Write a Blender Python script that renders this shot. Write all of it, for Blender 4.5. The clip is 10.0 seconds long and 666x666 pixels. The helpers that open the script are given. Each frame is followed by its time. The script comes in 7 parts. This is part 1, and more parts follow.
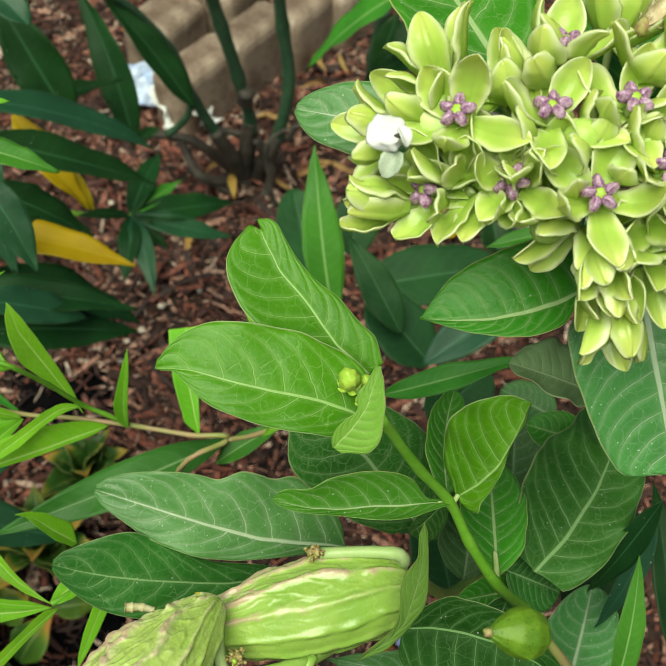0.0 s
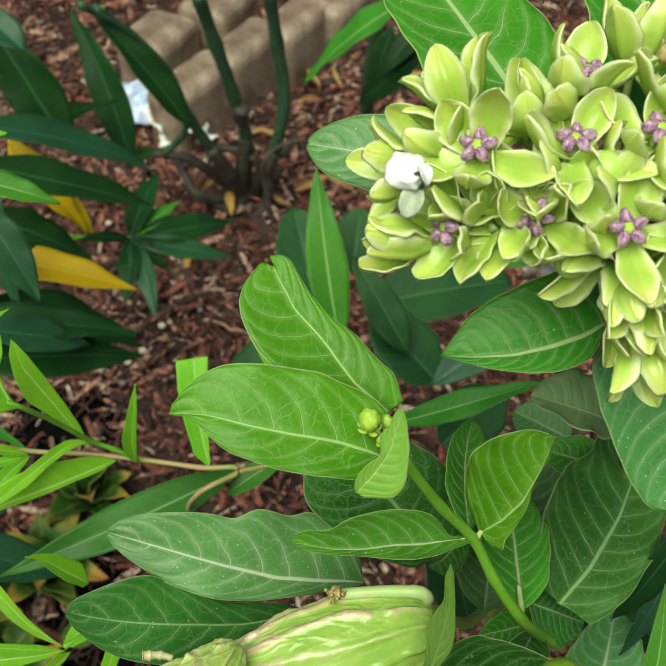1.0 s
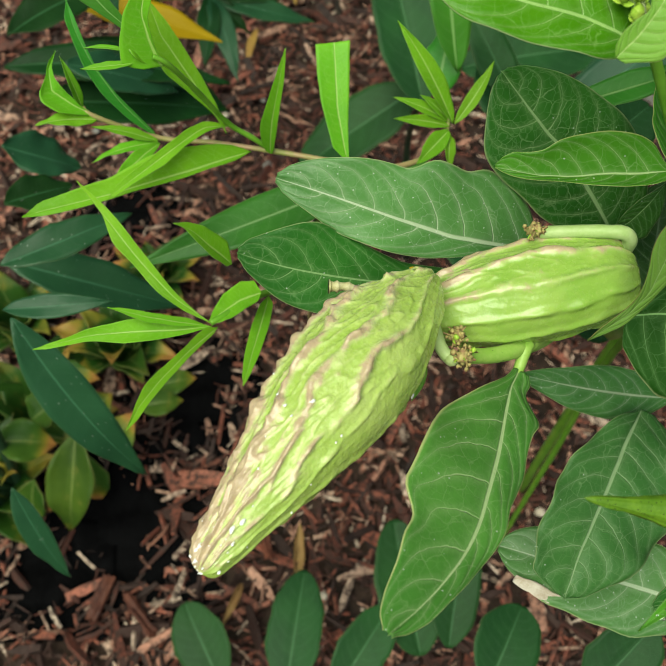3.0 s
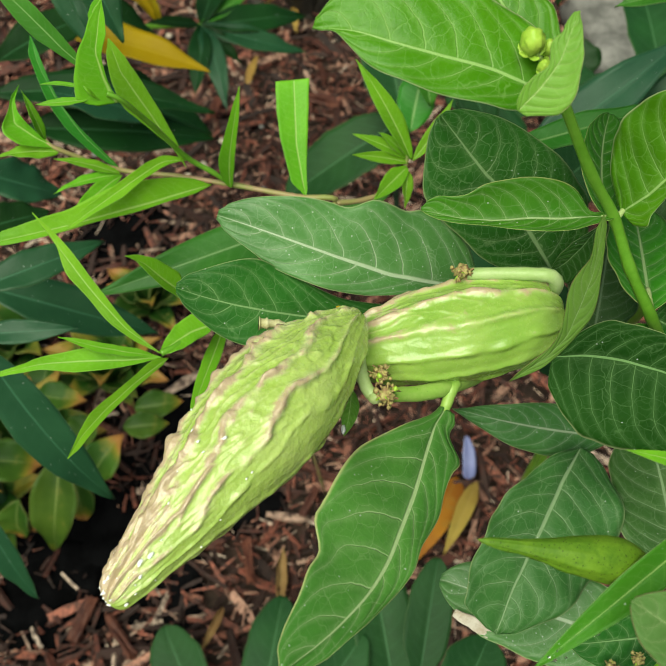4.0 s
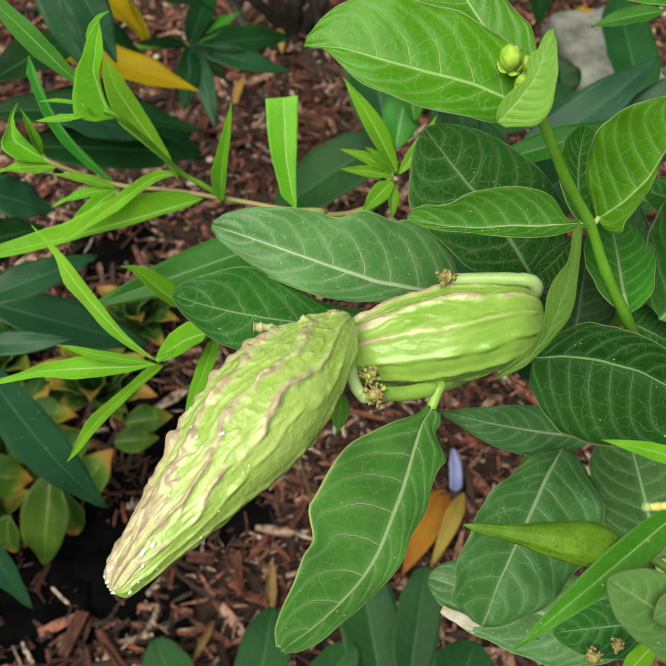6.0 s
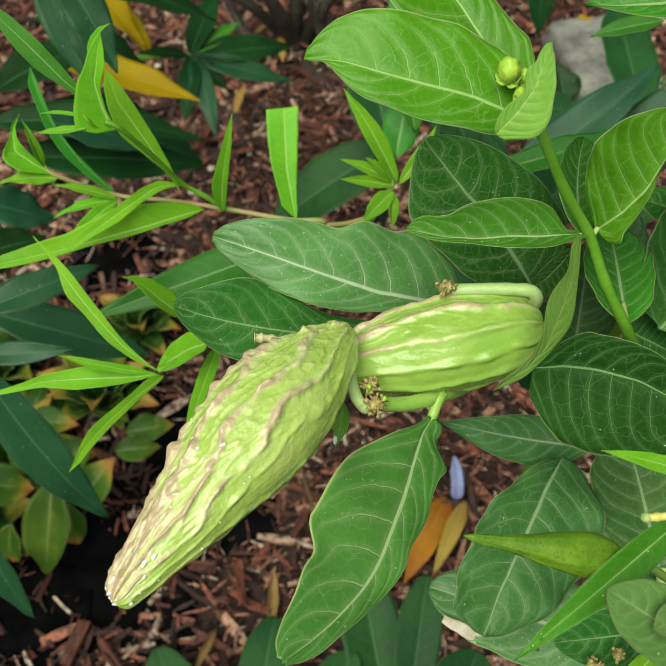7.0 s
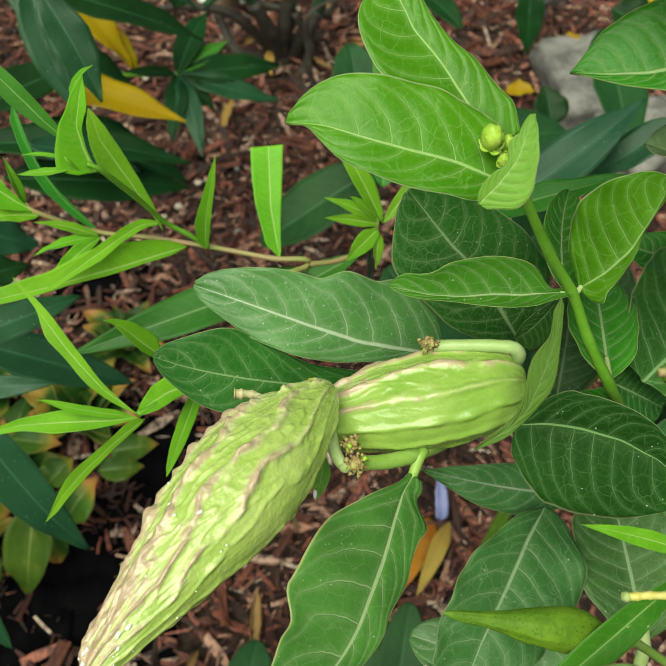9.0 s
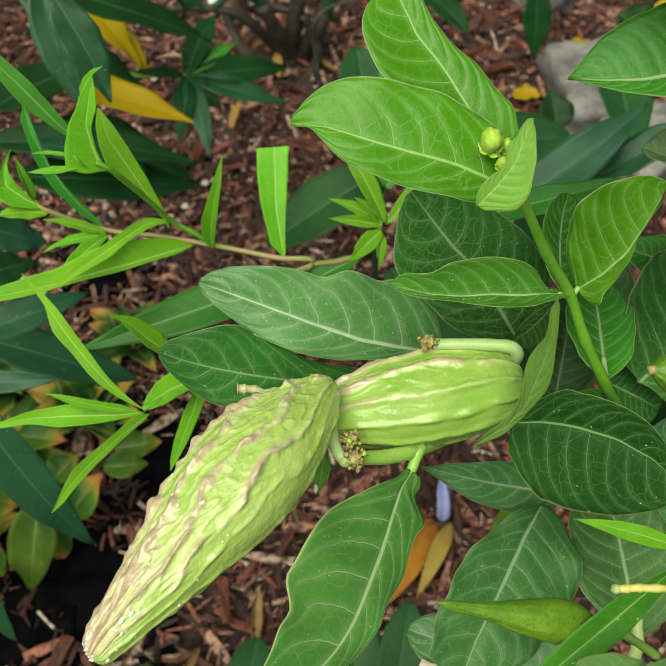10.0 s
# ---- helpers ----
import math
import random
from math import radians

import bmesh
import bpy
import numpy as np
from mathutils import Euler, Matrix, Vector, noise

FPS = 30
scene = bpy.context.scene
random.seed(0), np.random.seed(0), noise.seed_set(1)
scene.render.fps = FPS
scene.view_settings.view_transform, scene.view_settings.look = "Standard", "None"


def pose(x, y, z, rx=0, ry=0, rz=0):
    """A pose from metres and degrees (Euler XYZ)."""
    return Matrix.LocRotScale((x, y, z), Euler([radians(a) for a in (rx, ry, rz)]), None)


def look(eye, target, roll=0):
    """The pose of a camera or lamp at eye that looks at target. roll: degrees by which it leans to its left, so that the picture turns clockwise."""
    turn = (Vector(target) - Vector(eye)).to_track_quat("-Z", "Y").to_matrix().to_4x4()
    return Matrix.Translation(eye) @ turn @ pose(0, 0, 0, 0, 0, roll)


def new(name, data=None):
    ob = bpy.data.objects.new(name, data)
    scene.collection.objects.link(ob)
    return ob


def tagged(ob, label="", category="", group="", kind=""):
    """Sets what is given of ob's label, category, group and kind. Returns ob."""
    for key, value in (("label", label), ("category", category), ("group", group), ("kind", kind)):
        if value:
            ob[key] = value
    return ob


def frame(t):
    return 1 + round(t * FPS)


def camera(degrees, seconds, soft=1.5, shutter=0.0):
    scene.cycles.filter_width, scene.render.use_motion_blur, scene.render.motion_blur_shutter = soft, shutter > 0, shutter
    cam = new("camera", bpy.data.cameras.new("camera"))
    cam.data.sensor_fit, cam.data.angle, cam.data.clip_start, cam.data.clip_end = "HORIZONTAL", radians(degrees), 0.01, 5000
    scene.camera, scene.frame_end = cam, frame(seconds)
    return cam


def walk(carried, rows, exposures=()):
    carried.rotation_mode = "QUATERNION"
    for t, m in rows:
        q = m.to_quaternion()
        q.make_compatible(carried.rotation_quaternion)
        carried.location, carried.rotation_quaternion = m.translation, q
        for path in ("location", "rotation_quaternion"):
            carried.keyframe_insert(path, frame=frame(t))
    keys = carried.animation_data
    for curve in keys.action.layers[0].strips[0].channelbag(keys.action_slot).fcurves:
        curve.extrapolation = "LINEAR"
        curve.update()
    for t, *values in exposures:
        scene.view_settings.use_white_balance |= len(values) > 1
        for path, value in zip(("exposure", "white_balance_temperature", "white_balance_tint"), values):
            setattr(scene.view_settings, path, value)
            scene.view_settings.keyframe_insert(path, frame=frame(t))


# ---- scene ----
cam = camera(37.16, 10.0, soft=0.7, shutter=0.12)
cam.data.dof.use_dof = True
cam.data.dof.focus_distance = 0.30
cam.data.dof.aperture_fstop = 32
PATH = [
    (0, (0.0354, 0.0377, 0.9938), (0.0435, 0.2671, 0.7295), 0.76),
    (0.5, (0.0373, 0.0421, 0.9941), (0.0463, 0.2732, 0.7315), 0.06),
    (1, (0.0303, 0.0490, 0.9935), (0.0393, 0.2808, 0.7314), -0.57),
    (1.5, (0.0242, 0.0570, 0.9831), (0.0340, 0.2873, 0.7197), -0.90),
    (2, (0.0095, 0.0671, 0.9808), (0.0180, 0.2950, 0.7153), -0.96),
    (2.2, (-0.0103, 0.0525, 0.9663), (-0.0047, 0.2693, 0.6916), -1.53),
    (2.4, (-0.0176, 0.0327, 0.9538), (-0.0136, 0.2365, 0.6693), -1.46),
    (2.5, (-0.0182, 0.0259, 0.9476), (-0.0150, 0.2239, 0.6590), -1.50),
    (2.7, (-0.0248, 0.0149, 0.9332), (-0.0232, 0.2046, 0.6391), -1.25),
    (3.8, (-0.0036, 0.0096, 0.9369), (-0.0095, 0.2024, 0.6449), -1.03),
    (4, (0.0017, 0.0121, 0.9407), (-0.0036, 0.2083, 0.6508), -0.97),
    (4.5, (-0.0009, 0.0049, 0.9416), (-0.0025, 0.2031, 0.6531), -0.26),
    (5, (-0.0021, 0.0013, 0.9441), (-0.0020, 0.2008, 0.6566), 0.05),
    (5.5, (-0.0000, -0.0000, 0.9474), (-0.0000, 0.2008, 0.6607), -0.00),
    (7, (0.0007, 0.0003, 0.9507), (-0.0002, 0.2043, 0.6663), -0.41),
    (7.5, (0.0024, 0.0063, 0.9518), (0.0025, 0.2111, 0.6680), -0.17),
    (8, (0.0015, 0.0114, 0.9539), (0.0033, 0.2167, 0.6705), 0.14),
    (8.5, (-0.0002, 0.0121, 0.9584), (0.0026, 0.2176, 0.6751), 0.45),
    (9, (0.0027, 0.0155, 0.9579), (0.0062, 0.2204, 0.6742), 1.11),
    (9.5, (-0.0003, 0.0130, 0.9603), (0.0030, 0.2178, 0.6765), 1.25),
    (10, (0.0038, 0.0104, 0.9625), (0.0054, 0.2159, 0.6792), 1.33),
]
walk(cam, [(t, look(eye, target, roll)) for t, eye, target, roll in PATH], [(0, 0.2, 6550, 0), (10, 0.2, 6550, 0)])
# == end of camera ==

# world: soft bright sky in open shade
world = bpy.data.worlds.new("sky")
scene.world = world
world.use_nodes = True
wt = world.node_tree
sky = wt.nodes.new("ShaderNodeTexSky")
sky.sky_type = "NISHITA"
sky.sun_disc = False
sky.sun_elevation = radians(64)
sky.sun_rotation = radians(200)
wt.links.new(sky.outputs[0], wt.nodes["Background"].inputs[0])
wt.nodes["Background"].inputs[1].default_value = 0.038
sun_data = bpy.data.lights.new("sun", "SUN")
sun_data.energy = 5.0
sun_data.angle = radians(52)
sun_data.color = (0.99, 0.97, 0.82)
sun = new("sun", sun_data)
sun.matrix_world = look((-0.45, -0.55, 2.4), (0, 0.3, 0.5))

# ---- materials ----
def nodes_of(name, rough=0.5, metal=0.0):
    m = bpy.data.materials.new(name)
    m.use_nodes = True
    nt = m.node_tree
    p = nt.nodes["Principled BSDF"]
    p.inputs["Roughness"].default_value = rough
    p.inputs["Metallic"].default_value = metal
    return m, nt, p


def calc(nt, op, a, b=None, c=None):
    n = nt.nodes.new("ShaderNodeMath")
    n.operation = op
    for slot, value in zip(n.inputs, (a, b, c)):
        if value is None:
            continue
        if isinstance(value, (int, float)):
            slot.default_value = value
        else:
            nt.links.new(value, slot)
    return n.outputs[0]


def blend(nt, fac, a, b, mode="MIX"):
    n = nt.nodes.new("ShaderNodeMix")
    n.data_type, n.blend_type = "RGBA", mode
    for slot, value in ((n.inputs[0], fac), (n.inputs[6], a), (n.inputs[7], b)):
        if isinstance(value, (int, float)):
            slot.default_value = value
        elif isinstance(value, tuple):
            slot.default_value = (*value, 1)
        else:
            nt.links.new(value, slot)
    return n.outputs[2]


def grain(nt, vector, scale, detail=4.0, rough=0.55):
    n = nt.nodes.new("ShaderNodeTexNoise")
    n.inputs["Scale"].default_value = scale
    n.inputs["Detail"].default_value = detail
    n.inputs["Roughness"].default_value = rough
    nt.links.new(vector, n.inputs["Vector"])
    return n.outputs["Fac"]


def ramp(nt, fac, stops):
    n = nt.nodes.new("ShaderNodeValToRGB")
    while len(n.color_ramp.elements) < len(stops):
        n.color_ramp.elements.new(0.5)
    for e, (at, col) in zip(n.color_ramp.elements, stops):
        e.position, e.color = at, (*col, 1)
    nt.links.new(fac, n.inputs[0])
    return n.outputs[0]


def step(nt, value, low, high):
    n = nt.nodes.new("ShaderNodeMapRange")
    n.interpolation_type = "SMOOTHSTEP"
    nt.links.new(value, n.inputs[0])
    n.inputs[1].default_value, n.inputs[2].default_value = low, high
    return n.outputs[0]


def relief(nt, p, height, strength=0.4, distance=0.0006):
    n = nt.nodes.new("ShaderNodeBump")
    n.inputs["Strength"].default_value = strength
    n.inputs["Distance"].default_value = distance
    nt.links.new(height, n.inputs["Height"])
    nt.links.new(n.outputs[0], p.inputs["Normal"])


def leaf_material(name, base, dark, vein, pairs=8.8, slant=1.5, net=0.35, rough=0.42, through_light=0.28, edge=0.6, lateral=0.78, specks=0.0, mid=0.042, blotch=0.0, margin=(0.48, 0.54, 0.26), lit=(0.26, 0.48, 0.03), gloss=0.22, burn=None, foot=None, rim_from=0.968, coat=0.0):
    """A leaf: midrib, curved side veins, a fine net, a pale margin; uv runs along and across the blade."""
    m, nt, p = nodes_of(name, rough)
    uv = nt.nodes.new("ShaderNodeUVMap")
    sep = nt.nodes.new("ShaderNodeSeparateXYZ")
    nt.links.new(uv.outputs[0], sep.inputs[0])
    u, v = sep.outputs[0], sep.outputs[1]
    obj = nt.nodes.new("ShaderNodeTexCoord").outputs["Object"]
    info = nt.nodes.new("ShaderNodeObjectInfo").outputs["Random"]
    off = calc(nt, "SUBTRACT", v, 0.5)
    av = calc(nt, "MULTIPLY", calc(nt, "ABSOLUTE", off), 2.0)
    side = calc(nt, "MULTIPLY", calc(nt, "GREATER_THAN", off, 0.0), 0.42)
    wob = calc(nt, "MULTIPLY", grain(nt, obj, 40.0, 2.0), 0.5)
    ph = calc(nt, "SUBTRACT", calc(nt, "MULTIPLY", u, pairs), calc(nt, "MULTIPLY", calc(nt, "POWER", av, 1.35), slant))
    ph = calc(nt, "ADD", calc(nt, "ADD", ph, wob), calc(nt, "ADD", side, calc(nt, "MULTIPLY", info, 3.0)))
    ph = calc(nt, "ADD", ph, calc(nt, "MULTIPLY", grain(nt, obj, 130.0, 2.0), 0.22))
    ph = calc(nt, "SUBTRACT", ph, calc(nt, "MULTIPLY", calc(nt, "POWER", av, 5.0), 1.1))
    d = calc(nt, "MULTIPLY", calc(nt, "ABSOLUTE", calc(nt, "SUBTRACT", calc(nt, "FRACT", ph), 0.5)), 2.0)
    width = calc(nt, "SUBTRACT", 0.062, calc(nt, "MULTIPLY", av, 0.030))
    lat = calc(nt, "SUBTRACT", 1.0, step(nt, calc(nt, "DIVIDE", d, width), 0.1, 1.25))
    patchy = calc(nt, "ADD", calc(nt, "MULTIPLY", step(nt, grain(nt, obj, 70.0, 3.0), 0.35, 0.62), 0.42), 0.58)
    patchy = calc(nt, "MULTIPLY", patchy, calc(nt, "SUBTRACT", 1.0, calc(nt, "MULTIPLY", step(nt, av, 0.6, 1.0), 0.55)))
    lat = calc(nt, "MULTIPLY", calc(nt, "MULTIPLY", lat, patchy), lateral)
    rib = calc(nt, "DIVIDE", av, calc(nt, "SUBTRACT", mid * 1.25, calc(nt, "MULTIPLY", u, mid * 0.85)))
    rib = calc(nt, "SUBTRACT", 1.0, step(nt, rib, 0.55, 1.1))
    vor = nt.nodes.new("ShaderNodeTexVoronoi")
    vor.feature = "DISTANCE_TO_EDGE"
    vor.inputs["Scale"].default_value = 330.0
    bent = nt.nodes.new("ShaderNodeTexNoise")
    bent.inputs["Scale"].default_value = 240.0
    nt.links.new(obj, bent.inputs["Vector"])
    shift = nt.nodes.new("ShaderNodeVectorMath")
    shift.operation = "MULTIPLY_ADD"
    nt.links.new(bent.outputs["Color"], shift.inputs[0])
    shift.inputs[1].default_value = (0.0022, 0.0022, 0.0022)
    nt.links.new(obj, shift.inputs[2])
    nt.links.new(shift.outputs[0], vor.inputs["Vector"])
    fine = calc(nt, "MULTIPLY", calc(nt, "SUBTRACT", 1.0, step(nt, vor.outputs["Distance"], 0.0, 0.055)), net * 0.65)
    wide_net = nt.nodes.new("ShaderNodeTexVoronoi")
    wide_net.feature = "DISTANCE_TO_EDGE"
    wide_net.inputs["Scale"].default_value = 165.0
    far_shift = nt.nodes.new("ShaderNodeVectorMath")
    far_shift.operation = "MULTIPLY_ADD"
    nt.links.new(bent.outputs["Color"], far_shift.inputs[0])
    far_shift.inputs[1].default_value = (0.0026, 0.0026, 0.0026)
    nt.links.new(obj, far_shift.inputs[2])
    nt.links.new(far_shift.outputs[0], wide_net.inputs["Vector"])
    loops = calc(nt, "SUBTRACT", 1.0, step(nt, wide_net.outputs["Distance"], 0.0, 0.032))
    loops = calc(nt, "MULTIPLY", calc(nt, "MULTIPLY", loops, patchy), min(0.5, net * 2.0))
    fine = calc(nt, "MAXIMUM", fine, loops)
    veins = calc(nt, "MAXIMUM", calc(nt, "MAXIMUM", rib, lat), fine)
    big = grain(nt, obj, 26.0, 5.0)
    col = blend(nt, step(nt, big, 0.32, 0.7), dark, base)
    hsv = nt.nodes.new("ShaderNodeHueSaturation")
    nt.links.new(calc(nt, "ADD", calc(nt, "MULTIPLY", info, 0.024), 0.488), hsv.inputs["Hue"])
    nt.links.new(calc(nt, "ADD", calc(nt, "MULTIPLY", info, 0.16), 0.92), hsv.inputs["Value"])
    nt.links.new(col, hsv.inputs["Color"])
    halo = calc(nt, "SUBTRACT", 1.0, step(nt, calc(nt, "MINIMUM", d, calc(nt, "MULTIPLY", av, 3.0)), 0.0, 0.6))
    flesh = blend(nt, calc(nt, "MULTIPLY", halo, min(0.16, lateral * 0.16)), hsv.outputs[0], vein)
    flesh = blend(nt, calc(nt, "MULTIPLY", step(nt, grain(nt, obj, 420.0, 3.0, 0.6), 0.5, 0.72), 0.32), flesh, dark)
    col = blend(nt, calc(nt, "MULTIPLY", veins, 0.72), flesh, vein)
    rim = calc(nt, "MULTIPLY", step(nt, av, rim_from, 0.998), edge * 0.8)
    col = blend(nt, rim, col, margin)
    if blotch:
        spot = calc(nt, "MULTIPLY", step(nt, grain(nt, obj, 55.0, 6.0, 0.7), 0.60, 0.68), blotch)
        col = blend(nt, spot, col, (0.32, 0.24, 0.06))
    if foot:
        pale = calc(nt, "MAXIMUM", calc(nt, "MULTIPLY", step(nt, av, 0.35, 1.0), 0.9), step(nt, u, 0.45, 1.0))
        pale = calc(nt, "MULTIPLY", pale, step(nt, u, 0.0, 0.35))
        col = blend(nt, calc(nt, "ADD", calc(nt, "MULTIPLY", pale, 0.8), calc(nt, "MULTIPLY", grain(nt, obj, 260.0, 4.0), 0.2)), foot, col)
    if burn:
        along = calc(nt, "ADD", u, calc(nt, "MULTIPLY", calc(nt, "SUBTRACT", grain(nt, obj, 30.0, 4.0), 0.5), 0.7))
        along = calc(nt, "ADD", along, calc(nt, "MULTIPLY", calc(nt, "SUBTRACT", info, 0.5), 0.35))
        col = blend(nt, calc(nt, "MULTIPLY", step(nt, along, 0.74, 1.02), 0.7), col, (0.40, 0.30, 0.035))
        col = blend(nt, step(nt, along, 0.90, 1.10), col, burn)
    if specks:
        dot = nt.nodes.new("ShaderNodeTexVoronoi")
        dot.inputs["Scale"].default_value = 800.0
        nt.links.new(obj, dot.inputs["Vector"])
        pick = nt.nodes.new("ShaderNodeSeparateColor")
        nt.links.new(dot.outputs["Color"], pick.inputs[0])
        few = calc(nt, "GREATER_THAN", pick.outputs[0], 1.0 - specks * 0.4)
        mark = calc(nt, "MULTIPLY", calc(nt, "SUBTRACT", 1.0, step(nt, dot.outputs["Distance"], 0.12, 0.26)), few)
        col = blend(nt, calc(nt, "MULTIPLY", mark, 0.6), col, (0.62, 0.66, 0.58))
    nt.links.new(col, p.inputs["Base Color"])
    p.inputs["Specular IOR Level"].default_value = gloss
    p.inputs["Coat Weight"].default_value = coat
    p.inputs["Coat Roughness"].default_value = 0.12
    nt.links.new(calc(nt, "ADD", calc(nt, "MULTIPLY", grain(nt, obj, 300.0, 3.0), 0.16), rough - 0.08), p.inputs["Roughness"])
    height = calc(nt, "SUBTRACT", calc(nt, "MULTIPLY", grain(nt, obj, 700.0, 3.0), 0.25), calc(nt, "MULTIPLY", calc(nt, "MAXIMUM", rib, calc(nt, "MAXIMUM", lat, calc(nt, "MULTIPLY", fine, 0.6))), 0.4))
    puff = calc(nt, "MULTIPLY", calc(nt, "MULTIPLY", step(nt, d, 0.0, 0.75), calc(nt, "SUBTRACT", 1.0, calc(nt, "POWER", av, 4.0))), max(0.0, lateral - 0.4) * 0.8)
    height = calc(nt, "ADD", height, puff)
    relief(nt, p, height, 0.65, 0.0009)
    glow = nt.nodes.new("ShaderNodeBsdfTranslucent")
    nt.links.new(blend(nt, 0.5, col, lit), glow.inputs["Color"])
    mix = nt.nodes.new("ShaderNodeMixShader")
    mix.inputs[0].default_value = through_light
    nt.links.new(p.outputs[0], mix.inputs[1])
    nt.links.new(glow.outputs[0], mix.inputs[2])
    nt.links.new(mix.outputs[0], nt.nodes["Material Output"].inputs[0])
    return m


def plain_material(name, a, b, scale=60.0, rough=0.5, bump=0.3, distance=0.0005, spread=(0.35, 0.65), through_light=0.0, vary=0.0, spec=0.4, flecks=0.0):
    """Two tones mixed by grain at two scales, with fine relief."""
    m, nt, p = nodes_of(name, rough)
    obj = nt.nodes.new("ShaderNodeTexCoord").outputs["Object"]
    g = calc(nt, "ADD", calc(nt, "MULTIPLY", grain(nt, obj, scale, 5.0), 0.7), calc(nt, "MULTIPLY", grain(nt, obj, scale * 7, 4.0), 0.3))
    col = blend(nt, step(nt, g, *spread), a, b)
    if flecks:
        dot = nt.nodes.new("ShaderNodeTexVoronoi")
        dot.inputs["Scale"].default_value = 1700.0
        nt.links.new(obj, dot.inputs["Vector"])
        pick = nt.nodes.new("ShaderNodeSeparateColor")
        nt.links.new(dot.outputs["Color"], pick.inputs[0])
        mark = calc(nt, "MULTIPLY", calc(nt, "SUBTRACT", 1.0, step(nt, dot.outputs["Distance"], 0.15, 0.4)), calc(nt, "GREATER_THAN", pick.outputs[0], 1.0 - flecks))
        col = blend(nt, calc(nt, "MULTIPLY", mark, 0.85), col, (0.02, 0.03, 0.008))
    if vary:
        info = nt.nodes.new("ShaderNodeObjectInfo").outputs["Random"]
        hsv = nt.nodes.new("ShaderNodeHueSaturation")
        nt.links.new(calc(nt, "ADD", calc(nt, "MULTIPLY", info, vary), 1 - vary / 2), hsv.inputs["Value"])
        nt.links.new(col, hsv.inputs["Color"])
        col = hsv.outputs[0]
    nt.links.new(col, p.inputs["Base Color"])
    p.inputs["Specular IOR Level"].default_value = spec
    relief(nt, p, g, bump, distance)
    if through_light:
        glow = nt.nodes.new("ShaderNodeBsdfTranslucent")
        nt.links.new(col, glow.inputs["Color"])
        mix = nt.nodes.new("ShaderNodeMixShader")
        mix.inputs[0].default_value = through_light
        nt.links.new(p.outputs[0], mix.inputs[1])
        nt.links.new(glow.outputs[0], mix.inputs[2])
        nt.links.new(mix.outputs[0], nt.nodes["Material Output"].inputs[0])
    return m


YOUNG = leaf_material("young_leaf", (0.096, 0.250, 0.007), (0.062, 0.184, 0.005), (0.40, 0.62, 0.20), pairs=7.4, gloss=0.22, net=0.13, rough=0.34, through_light=0.24, edge=0.75, margin=(0.56, 0.62, 0.34))
MATURE = leaf_material("mature_leaf", (0.0619, 0.2650, 0.0163), (0.0396, 0.1900, 0.0104), (0.46, 0.61, 0.28), mid=0.055, net=0.12, rough=0.36, edge=1.0, margin=(0.55, 0.58, 0.22), specks=0.12)
FRESH = leaf_material("fresh_leaf", (0.102, 0.262, 0.044), (0.064, 0.190, 0.029), (0.50, 0.63, 0.32), mid=0.055, net=0.12, rough=0.36, edge=1.0, margin=(0.58, 0.60, 0.26), specks=0.12, rim_from=0.955)
BLUE = leaf_material("bluish_leaf", (0.083, 0.252, 0.057), (0.056, 0.185, 0.041), (0.52, 0.62, 0.42), mid=0.055, net=0.12, rough=0.42, edge=0.75, specks=0.3, through_light=0.2, gloss=0.36)
OLD = leaf_material("old_leaf", (0.0310, 0.1350, 0.0170), (0.0198, 0.0950, 0.0118), (0.26, 0.43, 0.17), net=0.17, rough=0.40, edge=0.55, specks=0.06, through_light=0.18)
NETTED = leaf_material("netted_leaf", (0.0344, 0.1500, 0.0163), (0.0206, 0.1000, 0.0104), (0.34, 0.50, 0.22), net=0.32, rough=0.40, edge=0.55, specks=0.04, through_light=0.18)
LANCE = leaf_material("bright_narrow_leaf", (0.225, 0.52, 0.022), (0.145, 0.39, 0.015), (0.46, 0.68, 0.18), pairs=15.0, slant=1.0, net=0.12, lateral=0.22, edge=0.35, through_light=0.35, mid=0.09)
LANCE_MID = leaf_material("narrow_leaf", (0.0645, 0.2600, 0.0237), (0.0430, 0.1900, 0.0178), (0.26, 0.46, 0.14), pairs=15.0, slant=1.0, net=0.0, lateral=0.22, edge=0.4, mid=0.085)
LANCE_DIM = leaf_material("dull_narrow_leaf", (0.0396, 0.1650, 0.0207), (0.0258, 0.1150, 0.0148), (0.20, 0.34, 0.13), pairs=15.0, slant=1.0, net=0.05, lateral=0.25, edge=0.3, mid=0.07)
# Dark and teal narrow leaves: base colour lowered to stand in for deep shade.
LANCE_SHADED = leaf_material("shaded_narrow_leaf", (0.010, 0.046, 0.009), (0.006, 0.030, 0.006), (0.035, 0.11, 0.04), pairs=16.0, slant=1.0, net=0.0, lateral=0.16, edge=0.12, through_light=0.12, rough=0.5, mid=0.06, specks=0.05, gloss=0.16)
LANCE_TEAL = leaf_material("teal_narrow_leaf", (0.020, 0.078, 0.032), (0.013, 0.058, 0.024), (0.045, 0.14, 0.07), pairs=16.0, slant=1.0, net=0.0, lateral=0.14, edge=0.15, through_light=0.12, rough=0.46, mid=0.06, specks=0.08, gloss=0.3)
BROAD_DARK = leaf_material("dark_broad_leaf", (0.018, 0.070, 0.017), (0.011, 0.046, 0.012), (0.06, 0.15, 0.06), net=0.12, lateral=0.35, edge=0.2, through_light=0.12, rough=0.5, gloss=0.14)
